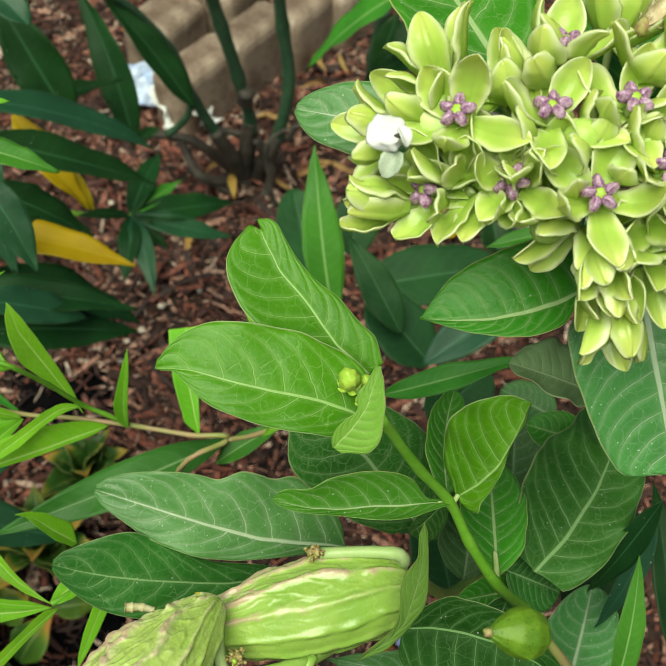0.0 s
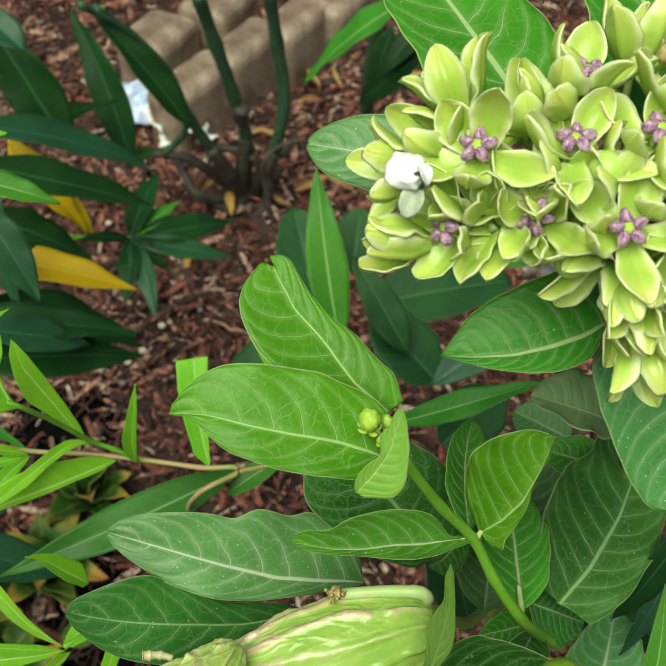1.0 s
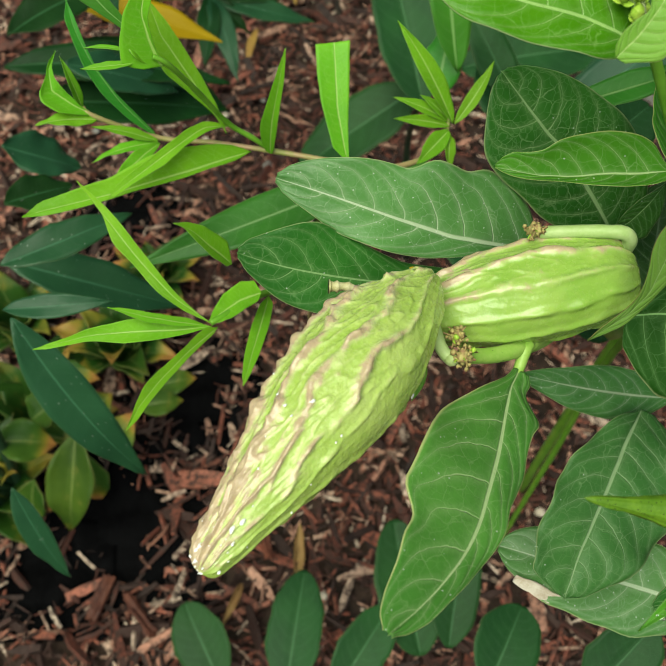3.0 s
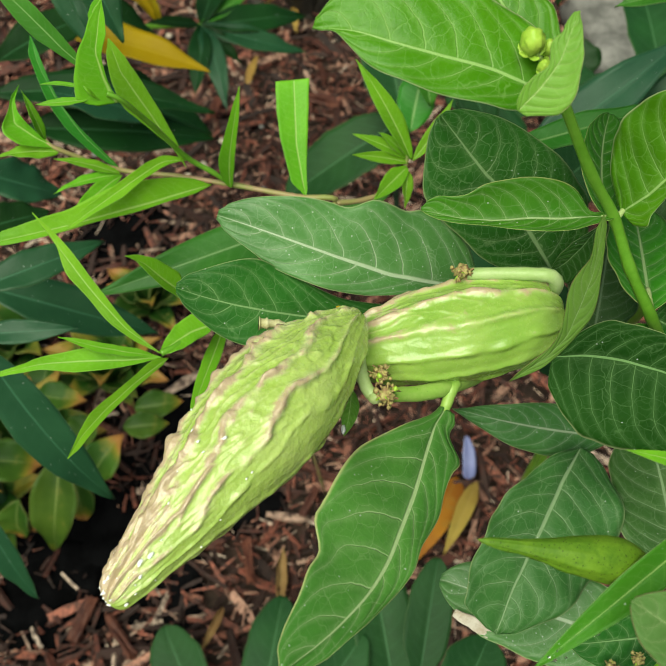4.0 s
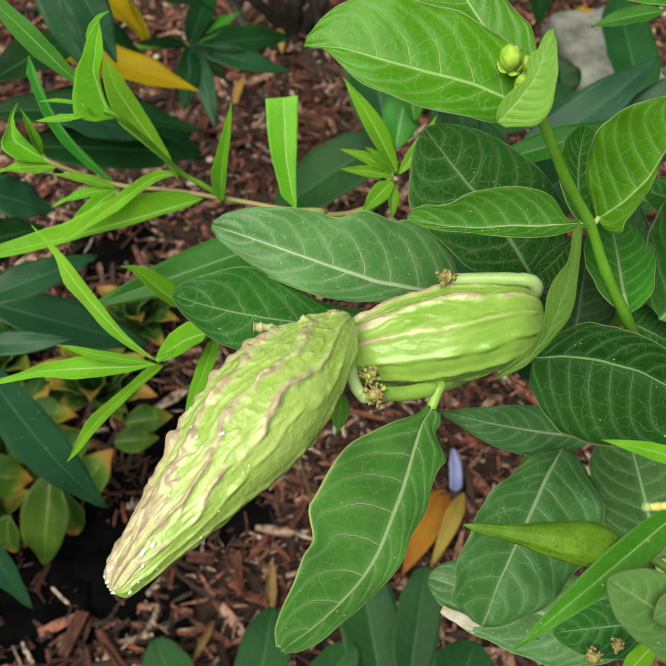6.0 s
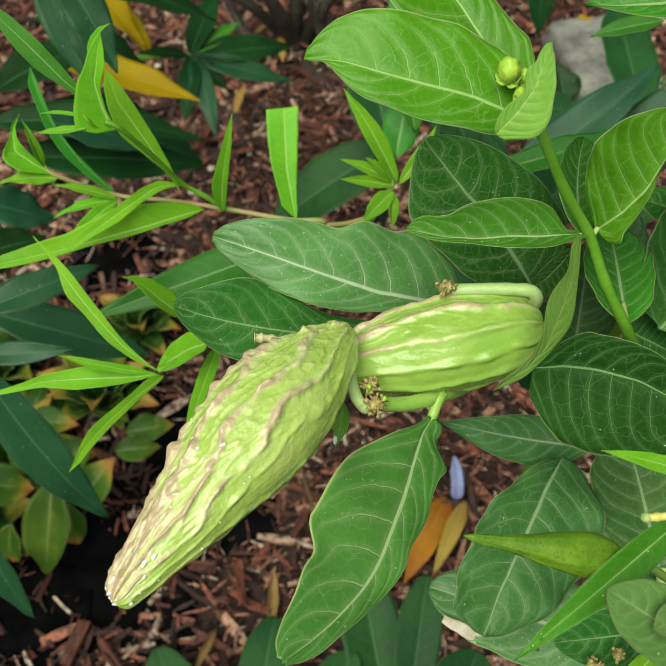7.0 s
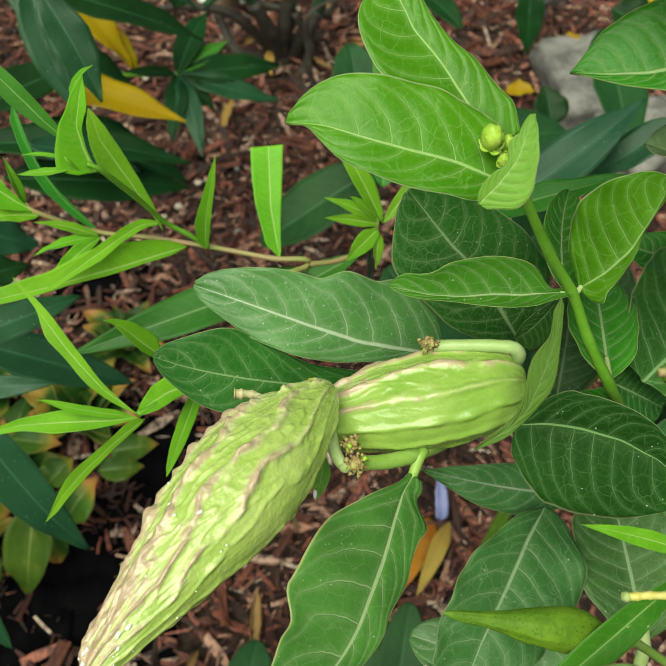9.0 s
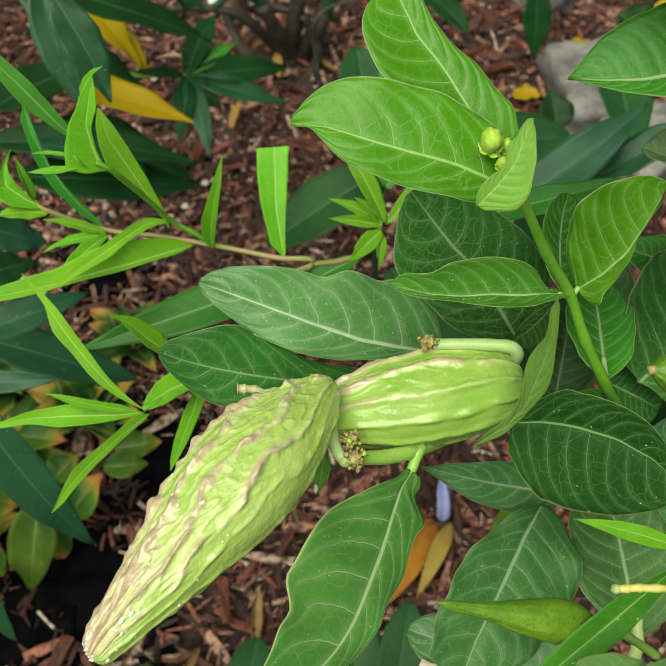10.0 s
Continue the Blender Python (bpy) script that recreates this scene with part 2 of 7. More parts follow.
YELLOW = leaf_material("yellow_leaf", (0.48, 0.34, 0.006), (0.40, 0.27, 0.005), (0.54, 0.40, 0.03), pairs=16.0, slant=1.0, net=0.0, lateral=0.1, edge=0.0, through_light=0.3, rough=0.5, blotch=0.25, lit=(0.55, 0.44, 0.02))
DRY = leaf_material("dry_leaf", (0.40, 0.26, 0.10), (0.24, 0.13, 0.05), (0.45, 0.32, 0.14), net=0.2, lateral=0.3, edge=0.0, through_light=0.15, rough=0.7, blotch=0.5, lit=(0.4, 0.25, 0.1))
ROSETTE = leaf_material("rosette_leaf", (0.030, 0.088, 0.011), (0.010, 0.038, 0.006), (0.16, 0.22, 0.06), pairs=5.0, net=0.0, lateral=0.06, edge=0.5, through_light=0.2, rough=0.45, blotch=0.2, margin=(0.30, 0.30, 0.10), burn=(0.36, 0.17, 0.05))
ROSETTE_PALE = leaf_material("scorched_leaf", (0.080, 0.155, 0.018), (0.032, 0.082, 0.010), (0.24, 0.30, 0.08), pairs=5.0, net=0.0, lateral=0.06, edge=0.5, through_light=0.25, rough=0.45, blotch=0.2, margin=(0.36, 0.34, 0.10), burn=(0.44, 0.21, 0.06))
PALE = leaf_material("pale_young_leaf", (0.20, 0.40, 0.05), (0.15, 0.33, 0.035), (0.44, 0.62, 0.20), net=0.10, edge=0.9, margin=(0.50, 0.42, 0.26), through_light=0.25)
DEEP = leaf_material("deep_green_leaf", (0.0124, 0.0640, 0.0070), (0.0074, 0.0437, 0.0050), (0.20, 0.36, 0.13), net=0.12, gloss=0.05, mid=0.026, lateral=0.58, rough=0.55, edge=0.5, specks=0.06, through_light=0.15)
HAZY = leaf_material("hazy_leaf", (0.115, 0.24, 0.06), (0.085, 0.19, 0.045), (0.32, 0.44, 0.18), net=0.14, rough=0.45, edge=0.9, margin=(0.26, 0.17, 0.10), specks=0.05)
UNDERSIDE = leaf_material("pale_leaf_underside", (0.26, 0.38, 0.17), (0.20, 0.31, 0.13), (0.42, 0.52, 0.30), net=0.14, rough=0.5, edge=0.9, margin=(0.40, 0.36, 0.22), through_light=0.3)
DEWY = leaf_material("dewy_leaf", (0.0731, 0.2700, 0.0163), (0.0430, 0.1800, 0.0118), (0.34, 0.55, 0.14), pairs=15.0, slant=1.0, net=0.05, lateral=0.2, edge=0.6, through_light=0.3, mid=0.06, specks=0.2)
GREYGREEN = leaf_material("grey_green_leaf", (0.058, 0.155, 0.034), (0.038, 0.112, 0.024), (0.30, 0.42, 0.22), net=0.18, rough=0.42, edge=0.5, specks=0.06, through_light=0.18, gloss=0.22)
PETAL = leaf_material("petal_green", (0.80, 0.86, 0.25), (0.68, 0.79, 0.18), (0.80, 0.85, 0.36), pairs=3.0, net=0.0, lateral=0.0, edge=1.0, foot=(0.42, 0.63, 0.09), through_light=0.36, gloss=0.5, rough=0.30, mid=0.02, margin=(0.95, 0.95, 0.68), lit=(0.88, 0.92, 0.28), rim_from=0.5, coat=0.3)
STEM = plain_material("green_stem", (0.11, 0.29, 0.018), (0.17, 0.38, 0.036), 60.0, 0.34, through_light=0.1)
STEM_PALE = plain_material("pale_green_stalk", (0.30, 0.42, 0.12), (0.42, 0.50, 0.22), 110.0, 0.45, through_light=0.12)
STEM_TAN = plain_material("tan_green_stem", (0.24, 0.27, 0.07), (0.34, 0.22, 0.12), 60.0, 0.5)
STEM_DARK = plain_material("dark_stem", (0.018, 0.055, 0.026), (0.042, 0.10, 0.05), 40.0, 0.5)
STEM_WOOD = plain_material("woody_stem", (0.020, 0.016, 0.012), (0.065, 0.055, 0.042), 40.0, 0.7)
PURPLE = plain_material("purple_hood", (0.13, 0.030, 0.10), (0.56, 0.38, 0.51), 420.0, 0.2, spec=0.5)
BUDGREEN = plain_material("bud_green", (0.34, 0.56, 0.05), (0.46, 0.64, 0.09), 160.0, 0.4, through_light=0.15)
WITHERED = plain_material("withered_flower", (0.40, 0.37, 0.12), (0.25, 0.15, 0.07), 500.0, 0.7, bump=0.6)
WHITE = plain_material("plain_white", (0.80, 0.80, 0.77), (0.68, 0.69, 0.66), 300.0, 0.5, bump=0.3, through_light=0.15)
LATEX = plain_material("white_latex", (0.82, 0.82, 0.80), (0.72, 0.72, 0.72), 400.0, 0.12, bump=0.05, spec=0.6)
STONE = plain_material("tan_stone", (0.13, 0.088, 0.060), (0.31, 0.240, 0.178), 22.0, 0.5, bump=0.35, distance=0.002, vary=0.2)
GREYSTONE = plain_material("grey_stone", (0.11, 0.105, 0.095), (0.27, 0.255, 0.235), 26.0, 0.85, bump=0.8, distance=0.002, vary=0.2)
PLASTIC = plain_material("pale_blue_plastic", (0.30, 0.40, 0.60), (0.56, 0.61, 0.70), 30.0, 0.3, bump=0.1)
BLUEPLASTIC = plain_material("lavender_plastic", (0.16, 0.18, 0.38), (0.26, 0.28, 0.50), 60.0, 0.35, bump=0.15)
BLACK = plain_material("black_fabric", (0.0022, 0.0022, 0.0024), (0.005, 0.005, 0.0055), 30.0, 0.95, spec=0.0)


def pod_material(name, deep, light, crown, coat, wrinkle=0.28):
    """Bright green pod whose raised warts on the weathered side are brown and wrinkled."""
    m, nt, p = nodes_of(name, 0.38)
    obj = nt.nodes.new("ShaderNodeTexCoord").outputs["Object"]
    at = nt.nodes.new("ShaderNodeAttribute")
    at.attribute_name = "ridge"
    big = grain(nt, obj, 60.0, 5.0)
    col = blend(nt, step(nt, big, 0.3, 0.7), deep, light)
    crest = at.outputs["Fac"]
    col = blend(nt, calc(nt, "MULTIPLY", step(nt, crest, 0.05, 0.35), 0.6), col, crown)
    col = blend(nt, calc(nt, "MULTIPLY", step(nt, grain(nt, obj, 900.0, 3.0), 0.55, 0.75), 0.18), col, crown)
    wear = calc(nt, "ADD", crest, calc(nt, "MULTIPLY", calc(nt, "SUBTRACT", grain(nt, obj, 260.0, 6.0, 0.75), 0.5), 1.3))
    col = blend(nt, calc(nt, "MULTIPLY", step(nt, wear, 0.18, 0.54), 0.82), col, (0.43, 0.29, 0.21))
    nt.links.new(col, p.inputs["Base Color"])
    p.inputs["Specular IOR Level"].default_value = 0.5
    p.inputs["Coat Weight"].default_value = coat
    p.inputs["Coat Roughness"].default_value = 0.16
    p.inputs["Subsurface Weight"].default_value = 0.12
    p.inputs["Subsurface Radius"].default_value = (0.004, 0.006, 0.001)
    nt.links.new(calc(nt, "ADD", calc(nt, "MULTIPLY", grain(nt, obj, 500.0, 3.0), 0.2), 0.16), p.inputs["Roughness"])
    relief(nt, p, calc(nt, "ADD", grain(nt, obj, 480.0, 6.0, 0.65), calc(nt, "MULTIPLY", grain(nt, obj, 120.0, 4.0), 1.2)), wrinkle, 0.0010)
    return m


POD = pod_material("seed_pod_skin", (0.30, 0.43, 0.075), (0.40, 0.51, 0.135), (0.60, 0.62, 0.31), 0.4, 0.38)
POD_GREEN = pod_material("green_pod_skin", (0.20, 0.345, 0.048), (0.275, 0.41, 0.078), (0.46, 0.54, 0.20), 0.15, 0.13)


def mulch_material():
    m, nt, p = nodes_of("shredded_bark", 0.75)
    geo = nt.nodes.new("ShaderNodeNewGeometry").outputs["Random Per Island"]
    obj = nt.nodes.new("ShaderNodeTexCoord").outputs["Object"]
    col = ramp(nt, geo, [(0.0, (0.010, 0.004, 0.003)), (0.30, (0.034, 0.009, 0.005)), (0.52, (0.105, 0.026, 0.015)), (0.74, (0.32, 0.098, 0.060)), (0.89, (0.48, 0.27, 0.19)), (1.0, (0.66, 0.52, 0.41))])
    col = blend(nt, step(nt, grain(nt, obj, 160.0, 5.0, 0.65), 0.35, 0.62), (0.035, 0.016, 0.011), col)
    nt.links.new(col, p.inputs["Base Color"])
    relief(nt, p, grain(nt, obj, 260.0, 5.0, 0.7), 0.6, 0.002)
    return m


MULCH = mulch_material()
SOIL = plain_material("dark_soil", (0.016, 0.010, 0.007), (0.05, 0.028, 0.019), 34.0, 0.9, bump=0.8, distance=0.01)

PATCH = plain_material("dried_patch", (0.38, 0.30, 0.21), (0.58, 0.52, 0.43), 200.0, 0.7, bump=0.4)
FADED = plain_material("faded_petal", (0.80, 0.74, 0.52), (0.60, 0.48, 0.28), 300.0, 0.6, bump=0.5, through_light=0.25)


def water_material():
    m, nt, p = nodes_of("water", 0.02)
    p.inputs["Transmission Weight"].default_value = 0.95
    p.inputs["IOR"].default_value = 1.33
    p.inputs["Base Color"].default_value = (0.80, 0.88, 0.74, 1)
    return m


WATER = water_material()

# ---- builders ----
def thing(name, at, label, category, group=""):
    """A top-level Empty at the foot of a thing."""
    ob = new(name)
    ob.empty_display_size = 0.02
    ob.location = at
    return tagged(ob, label, category, group)


def part(name, bm, material, parent, label="", at=None, smooth=True):
    """Links a bmesh as one mesh under a thing or a part; at: its pose in the world."""
    me = bpy.data.meshes.new(name)
    bm.to_mesh(me)
    bm.free()
    return part_of(name, me, material, parent, label, at, smooth)


def part_of(name, me, material, parent, label="", at=None, smooth=True):
    if smooth:
        me.polygons.foreach_set("use_smooth", [True] * len(me.polygons))
    if material and not me.materials:
        me.materials.append(material)
    ob = new(name, me)
    at = at or Matrix.Identity(4)
    if parent:
        ob.parent = parent
        world_of[ob.name] = at
        ob.matrix_basis = (world_of[parent.name] if parent.name in world_of else Matrix.Translation(parent.location)).inverted() @ at
    else:
        ob.matrix_basis = at
    return tagged(ob, label)


world_of = {}


def outline(kind, u, wide=0.45, blunt=2.1):
    """Half width of a blade along its length, 0 to 1."""
    if kind == "broad":
        if u < wide:
            return max(0.0, 1 - (1 - u / wide) ** 2.0) ** 0.58
        return max(0.0, 1 - ((u - wide) / (1 - wide)) ** blunt) ** 0.56
    if kind == "blunt":
        return (min(1.0, (1 - u) * 9) ** 0.5) * (0.25 + 0.75 * min(1.0, u * 3.0) ** 0.8)
    if kind == "cut":
        return (0.18 + 0.82 * min(1.0, u * 2.2) ** 0.8) * (1.0 if u < 0.99 else 0.96)
    if kind == "lobe":
        return (0.45 + 0.55 * min(1.0, u / 0.5) ** 1.1) * max(0.0, 1 - max(0.0, (u - 0.5) / 0.5) ** 2.0) ** 0.62
    if kind == "petal":
        return (max(0.0, math.sin(math.pi * min(1.0, 0.12 + u * 0.88)))) ** 0.55
    return max(0.0, math.sin(math.pi * u ** 0.78)) ** 0.95


STATIONS = (0, 0.03, 0.08, 0.15, 0.22, 0.29, 0.36, 0.43, 0.5, 0.57, 0.64, 0.71, 0.78, 0.85, 0.92, 0.97, 1)


def along(widths, u):
    """Half width in metres at u from millimetres given at the stations, rounded between them."""
    i = min(max(int(np.searchsorted(STATIONS, u, "right")) - 1, 0), 15)
    t = (u - STATIONS[i]) / (STATIONS[i + 1] - STATIONS[i])
    p0, p1, p2, p3 = widths[max(i - 1, 0)], widths[i], widths[i + 1], widths[min(i + 2, 16)]
    soft = 0.5 * (2 * p1 + (p2 - p0) * t + (2 * p0 - 5 * p1 + 4 * p2 - p3) * t * t + (3 * p1 - p0 - 3 * p2 + p3) * t ** 3)
    lo, hi = min(p1, p2), max(p1, p2)
    return 0.001 * min(max(soft, lo - 0.3 * (hi - lo) - 0.05), hi + 0.3 * (hi - lo) + 0.05)


def blade(length, width, kind="broad", fold=0.15, bend=0.04, wave=0.0, curl=0.0, sway=0.0, nu=34, nv=12, seed=0, thick=0.0004, ragged=0.03, quilt=0.0, notch=0.0, skew=0.0, wide=0.45, blunt=2.1, dents=(), cup=0.0, twist=0.0, left=(), right=(), mid=()):
    """A leaf blade along x, across y, facing z: outline, fold along the midrib, arch, wavy margin, thickness."""
    bm = bmesh.new()
    uv = bm.loops.layers.uv.new("UVMap")
    rnd = random.Random(seed)
    p1, p2, k = rnd.uniform(0, 6.3), rnd.uniform(0, 6.3), rnd.uniform(2.2, 3.8)
    top, low = [], []
    for i in range(nu + 1):
        u = i / nu if kind in ("cut", "blunt") else 0.45 * i / nu + 0.55 * (0.5 - 0.5 * math.cos(math.pi * i / nu))
        us = u if kind in ("cut", "blunt", "petal", "lobe") else min(max(u, 0.006), 0.994)
        h = 1.0 if left else width / 2 * outline(kind, us, wide, blunt)
        z0 = bend * length * 4 * u * (1 - u) - curl * length * max(0.0, u - 0.55) ** 2 * 4
        y0 = sway * length * 4 * u * (1 - u) + (along(mid, u) if left else 0.0)
        r1, r2 = [], []
        for j in range(nv + 1):
            v = j / nv * 2 - 1
            ph = p1 if v > 0 else p2
            hh = h * (1 + skew * (1 if v > 0 else -1)) * (1 + ragged * math.sin(k * 5.1 * u + ph * 2) + ragged * 0.8 * math.sin(k * 9.7 * u + ph))
            if left:
                hh = along(left if v > 0 else right, u) * (1 + ragged * math.sin(k * 9.7 * u + ph))
            for du, side, deep, span in dents:
                if v * side > 0:
                    hh *= 1 - deep * math.exp(-((u - du) / span) ** 2)
            f = fold + 0.12 * math.sin(3 * u + p1) * (1 if v > 0 else -1) * (fold > 0)
            a = abs(v)
            y = y0 + hh * v * math.cos(f * a)
            z = z0 + hh * a * math.sin(f) * (0.6 + 0.4 * a)
            z += wave * width * 0.5 * a * a * math.sin(2 * math.pi * k * u + ph)
            z += cup * hh * a * a
            z += 0.5 * quilt * width * math.sin(a * math.pi) * abs(math.sin(math.pi * (u * 8 - 1.3 * a ** 1.35)))
            z -= 0.02 * width * math.exp(-(v / 0.12) ** 2)
            if twist:
                dy, dz, tw = y - y0, z - z0, twist * (u - 0.25)
                y, z = y0 + dy * math.cos(tw) - dz * math.sin(tw), z0 + dy * math.sin(tw) + dz * math.cos(tw)
            x = u * length
            if notch:
                x -= notch * length * max(0.0, u - 0.9) * 10 * math.exp(-(v / 0.35) ** 2)
            r1.append(bm.verts.new((x, y, z + thick / 2)))
            rib = 0.9 * thick + 0.018 * width * (1 - 0.7 * u)
            r2.append(bm.verts.new((x, y, z - thick / 2 - rib * math.exp(-(v / 0.10) ** 2))))
        top.append(r1)
        low.append(r2)

    us = [0.0] * (nu + 1)
    for i in range(nu + 1):
        us[i] = i / nu if kind in ("cut", "blunt") else 0.45 * i / nu + 0.55 * (0.5 - 0.5 * math.cos(math.pi * i / nu))

    def quad(a, b, c, d, uvs):
        try:
            f = bm.faces.new((a, b, c, d))
        except ValueError:
            return
        for loop, (s, t) in zip(f.loops, uvs):
            loop[uv].uv = (s, t)

    for i in range(nu):
        for j in range(nv):
            s0, s1, t0, t1 = us[i], us[i + 1], j / nv, (j + 1) / nv
            quad(top[i][j], top[i + 1][j], top[i + 1][j + 1], top[i][j + 1], ((s0, t0), (s1, t0), (s1, t1), (s0, t1)))
            quad(low[i][j + 1], low[i + 1][j + 1], low[i + 1][j], low[i][j], ((s0, t1), (s1, t1), (s1, t0), (s0, t0)))
        for j, e in ((0, 0.0), (nv, 1.0)):
            a, b, c, d = top[i][j], low[i][j], low[i + 1][j], top[i + 1][j]
            quad(*((a, b, c, d) if j == 0 else (d, c, b, a)), ((us[i], e),) * 4)
    for i in (0, nu):
        for j in range(nv):
            quad(top[i][j], top[i][j + 1], low[i][j + 1], low[i][j], ((i / nu, j / nv),) * 4)
    bmesh.ops.recalc_face_normals(bm, faces=bm.faces[:])
    return bm


def frame_of(base, tip, normal):
    """Pose with x from base to tip and z as near to normal as may be."""
    base, x = Vector(base), (Vector(tip) - Vector(base)).normalized()
    z = (Vector(normal) - x * Vector(normal).dot(x)).normalized()
    y = z.cross(x)
    m = Matrix((x, y, z)).transposed().to_4x4()
    m.translation = base
    return m


counter = [0]


def leaf(plant, base, tip, width, normal, material=None, kind="broad", label="", name="leaf", **how):
    """One leaf as a part of its plant."""
    counter[0] += 1
    length = (Vector(tip) - Vector(base)).length
    if kind == "lance":
        how.setdefault("fold", 0.22)
        how.setdefault("ragged", 0.015)
        how.setdefault("nv", 8)
        own = random.Random(counter[0] * 7 + 3)
        how.setdefault("sway", own.uniform(-0.035, 0.035))
        how.setdefault("twist", own.uniform(-0.7, 0.7))
        how.setdefault("curl", own.uniform(-0.01, 0.05))
        how.setdefault("wave", 0.10)
    bm = blade(length, width, kind, seed=counter[0], **how)
    return part(name, bm, material or MATURE, plant, label, frame_of(base, tip, normal))


def smooth_path(points, n=6):
    pts = [Vector(p) for p in points]
    out = []
    for i in range(len(pts) - 1):
        p0, p1, p2, p3 = pts[max(i - 1, 0)], pts[i], pts[i + 1], pts[min(i + 2, len(pts) - 1)]
        for s in range(n):
            t = s / n
            out.append(0.5 * (2 * p1 + (p2 - p0) * t + (2 * p0 - 5 * p1 + 4 * p2 - p3) * t * t + (3 * p1 - p0 - 3 * p2 + p3) * t ** 3))
    out.append(pts[-1])
    return out


def tube(points, r0, r1, sides=10, n=6, knots=0.0, seed=1):
    """A round stem through the points, tapering, with slight swellings at the points."""
    path = smooth_path(points, n)
    bm = bmesh.new()
    rings = []
    ref = Vector((0.3, 0.5, 0.8))
    rnd = random.Random(seed)
    for i, p in enumerate(path):
        d = (path[min(i + 1, len(path) - 1)] - path[max(i - 1, 0)]).normalized()
        a = d.cross(ref).normalized()
        b = d.cross(a)
        t = i / (len(path) - 1)
        r = r0 + (r1 - r0) * t
        near = abs((i / n) - round(i / n))
        r *= 1 + knots * math.exp(-(near * n / 0.9) ** 2) + rnd.uniform(-0.03, 0.03)
        rings.append([bm.verts.new(p + (a * math.cos(w) + b * math.sin(w)) * r) for w in (2 * math.pi * s / sides for s in range(sides))])
    for q, w in zip(rings, rings[1:]):
        for s in range(sides):
            bm.faces.new((q[s], q[(s + 1) % sides], w[(s + 1) % sides], w[s]))
    bm.faces.new(rings[0][::-1])
    bm.faces.new(rings[-1])
    bmesh.ops.recalc_face_normals(bm, faces=bm.faces[:])
    return bm


def stem(plant, points, r0, r1, material=None, name="stem", label="", knots=0.12, **how):
    return part(name, tube(points, r0, r1, knots=knots, **how), material or STEM, plant, label)


def blob(radius, stretch=(1, 1, 1), rough=0.15, seed=0, cuts=2, freq=1.5):
    """A lumpy rounded body."""
    bm = bmesh.new()
    bmesh.ops.create_icosphere(bm, subdivisions=cuts, radius=1.0)
    for v in bm.verts:
        k = 1 + rough * noise.noise(v.co * freq + Vector((seed * 7.3, seed * 3.1, 0)))
        v.co = Vector((v.co.x * stretch[0], v.co.y * stretch[1], v.co.z * stretch[2])) * radius * k
    return bm


def pod_body(length, width, warts, seed, profile, worn=(0, 1, 0), flat=0.92, ridges=13, wander=0.75, lean=0.06, fine=1.0, low=0.35, nu=230, nv=230):
    """A spindle-shaped follicle along x with wavy, broken, branching ridges; the attribute ridge marks the worn crests."""
    verts, marks = [], []
    side = Vector(worn).normalized()
    xs, ys = [q[0] for q in profile], [q[1] for q in profile]
    for i in range(nu + 1):
        u = i / nu
        soft = min(0.04, u * 0.8, (1 - u) * 0.8)
        r = float(np.mean(np.interp([u + soft * k / 4 for k in range(-4, 5)], xs, ys))) * width / 2
        arch = 0.035 * length * math.sin(math.pi * u)
        x = u * length
        for j in range(nv):
            w = 2 * math.pi * j / nv
            c, s = math.cos(w), math.sin(w)
            q = ridges * (w / (2 * math.pi)) + lean * u * ridges
            q += wander * noise.noise(Vector((x * 52, c * 1.5 + seed, s * 1.5))) + 0.22 * wander * noise.noise(Vector((x * 190, c * 4, s * 4 + seed)))
            k = math.floor(q) % ridges
            n1 = noise.noise(Vector((x * 260, c * 7, s * 7 + seed)))
            n2 = noise.noise(Vector((x * 900, c * 18, s * 18 + seed)))
            n3 = noise.noise(Vector((x * 120 + c * 3, c * 5, s * 5 + seed)))
            face = max(0.0, (c * side.y + s * side.z + 0.3) / 1.3) ** 1.6
            gap = 0.40 + 0.95 * max(0.0, noise.noise(Vector((x * 130 + k * 2.7, k * 3.3, seed))) + 0.45)
            cr = math.exp(-(((q % 1.0) - 0.5) / 0.165) ** 2) * gap
            r2 = max(0.0, 1 - abs(n3) * 5)
            crack = max(0.0, 1 - abs(((q + 0.12 * n1) % 1.0) - 0.5) * 16) * max(0.0, face - 0.3)
            h = warts * (cr * (low + (1.1 - low) * face) * (1 + 0.6 * fine * n1) + fine * (0.42 * r2 * (0.12 + 0.88 * face) * (1 + 0.5 * n1) + face * (0.16 * n1 + 0.12 * n2)) - 0.10 * fine * crack)
            env = min(1.0, r / (width * 0.11))
            rr = r + h * width * 0.5 * env
            verts.append((x, c * rr, s * rr * flat + arch))
            marks.append(min(1.0, max(0.0, (cr * 0.70 + 0.26 * r2 + 0.15 * n1) * face ** 0.7 * (0.46 + 1.05 * u) + 0.42 * max(0.0, u - 0.6) / 0.4 * face * (1 + n1))))
    faces = []
    for i in range(nu):
        for j in range(nv):
            faces.append((i * nv + j, i * nv + (j + 1) % nv, (i + 1) * nv + (j + 1) % nv, (i + 1) * nv + j))
    faces.append(tuple(range(nv))[::-1])
    faces.append(tuple(nu * nv + j for j in range(nv)))
    me = bpy.data.meshes.new("pod")
    me.from_pydata(verts, [], faces)
    att = me.attributes.new("ridge", "FLOAT", "POINT")
    att.data.foreach_set("value", marks)
    me.update()
    return me
# ---- ground, mulch, edging ----
def lie(x, y):
    return 0.012 * noise.noise(Vector((x * 2.2, y * 2.2, 0.3))) + 0.005 * noise.noise(Vector((x * 9, y * 9, 1.7)))


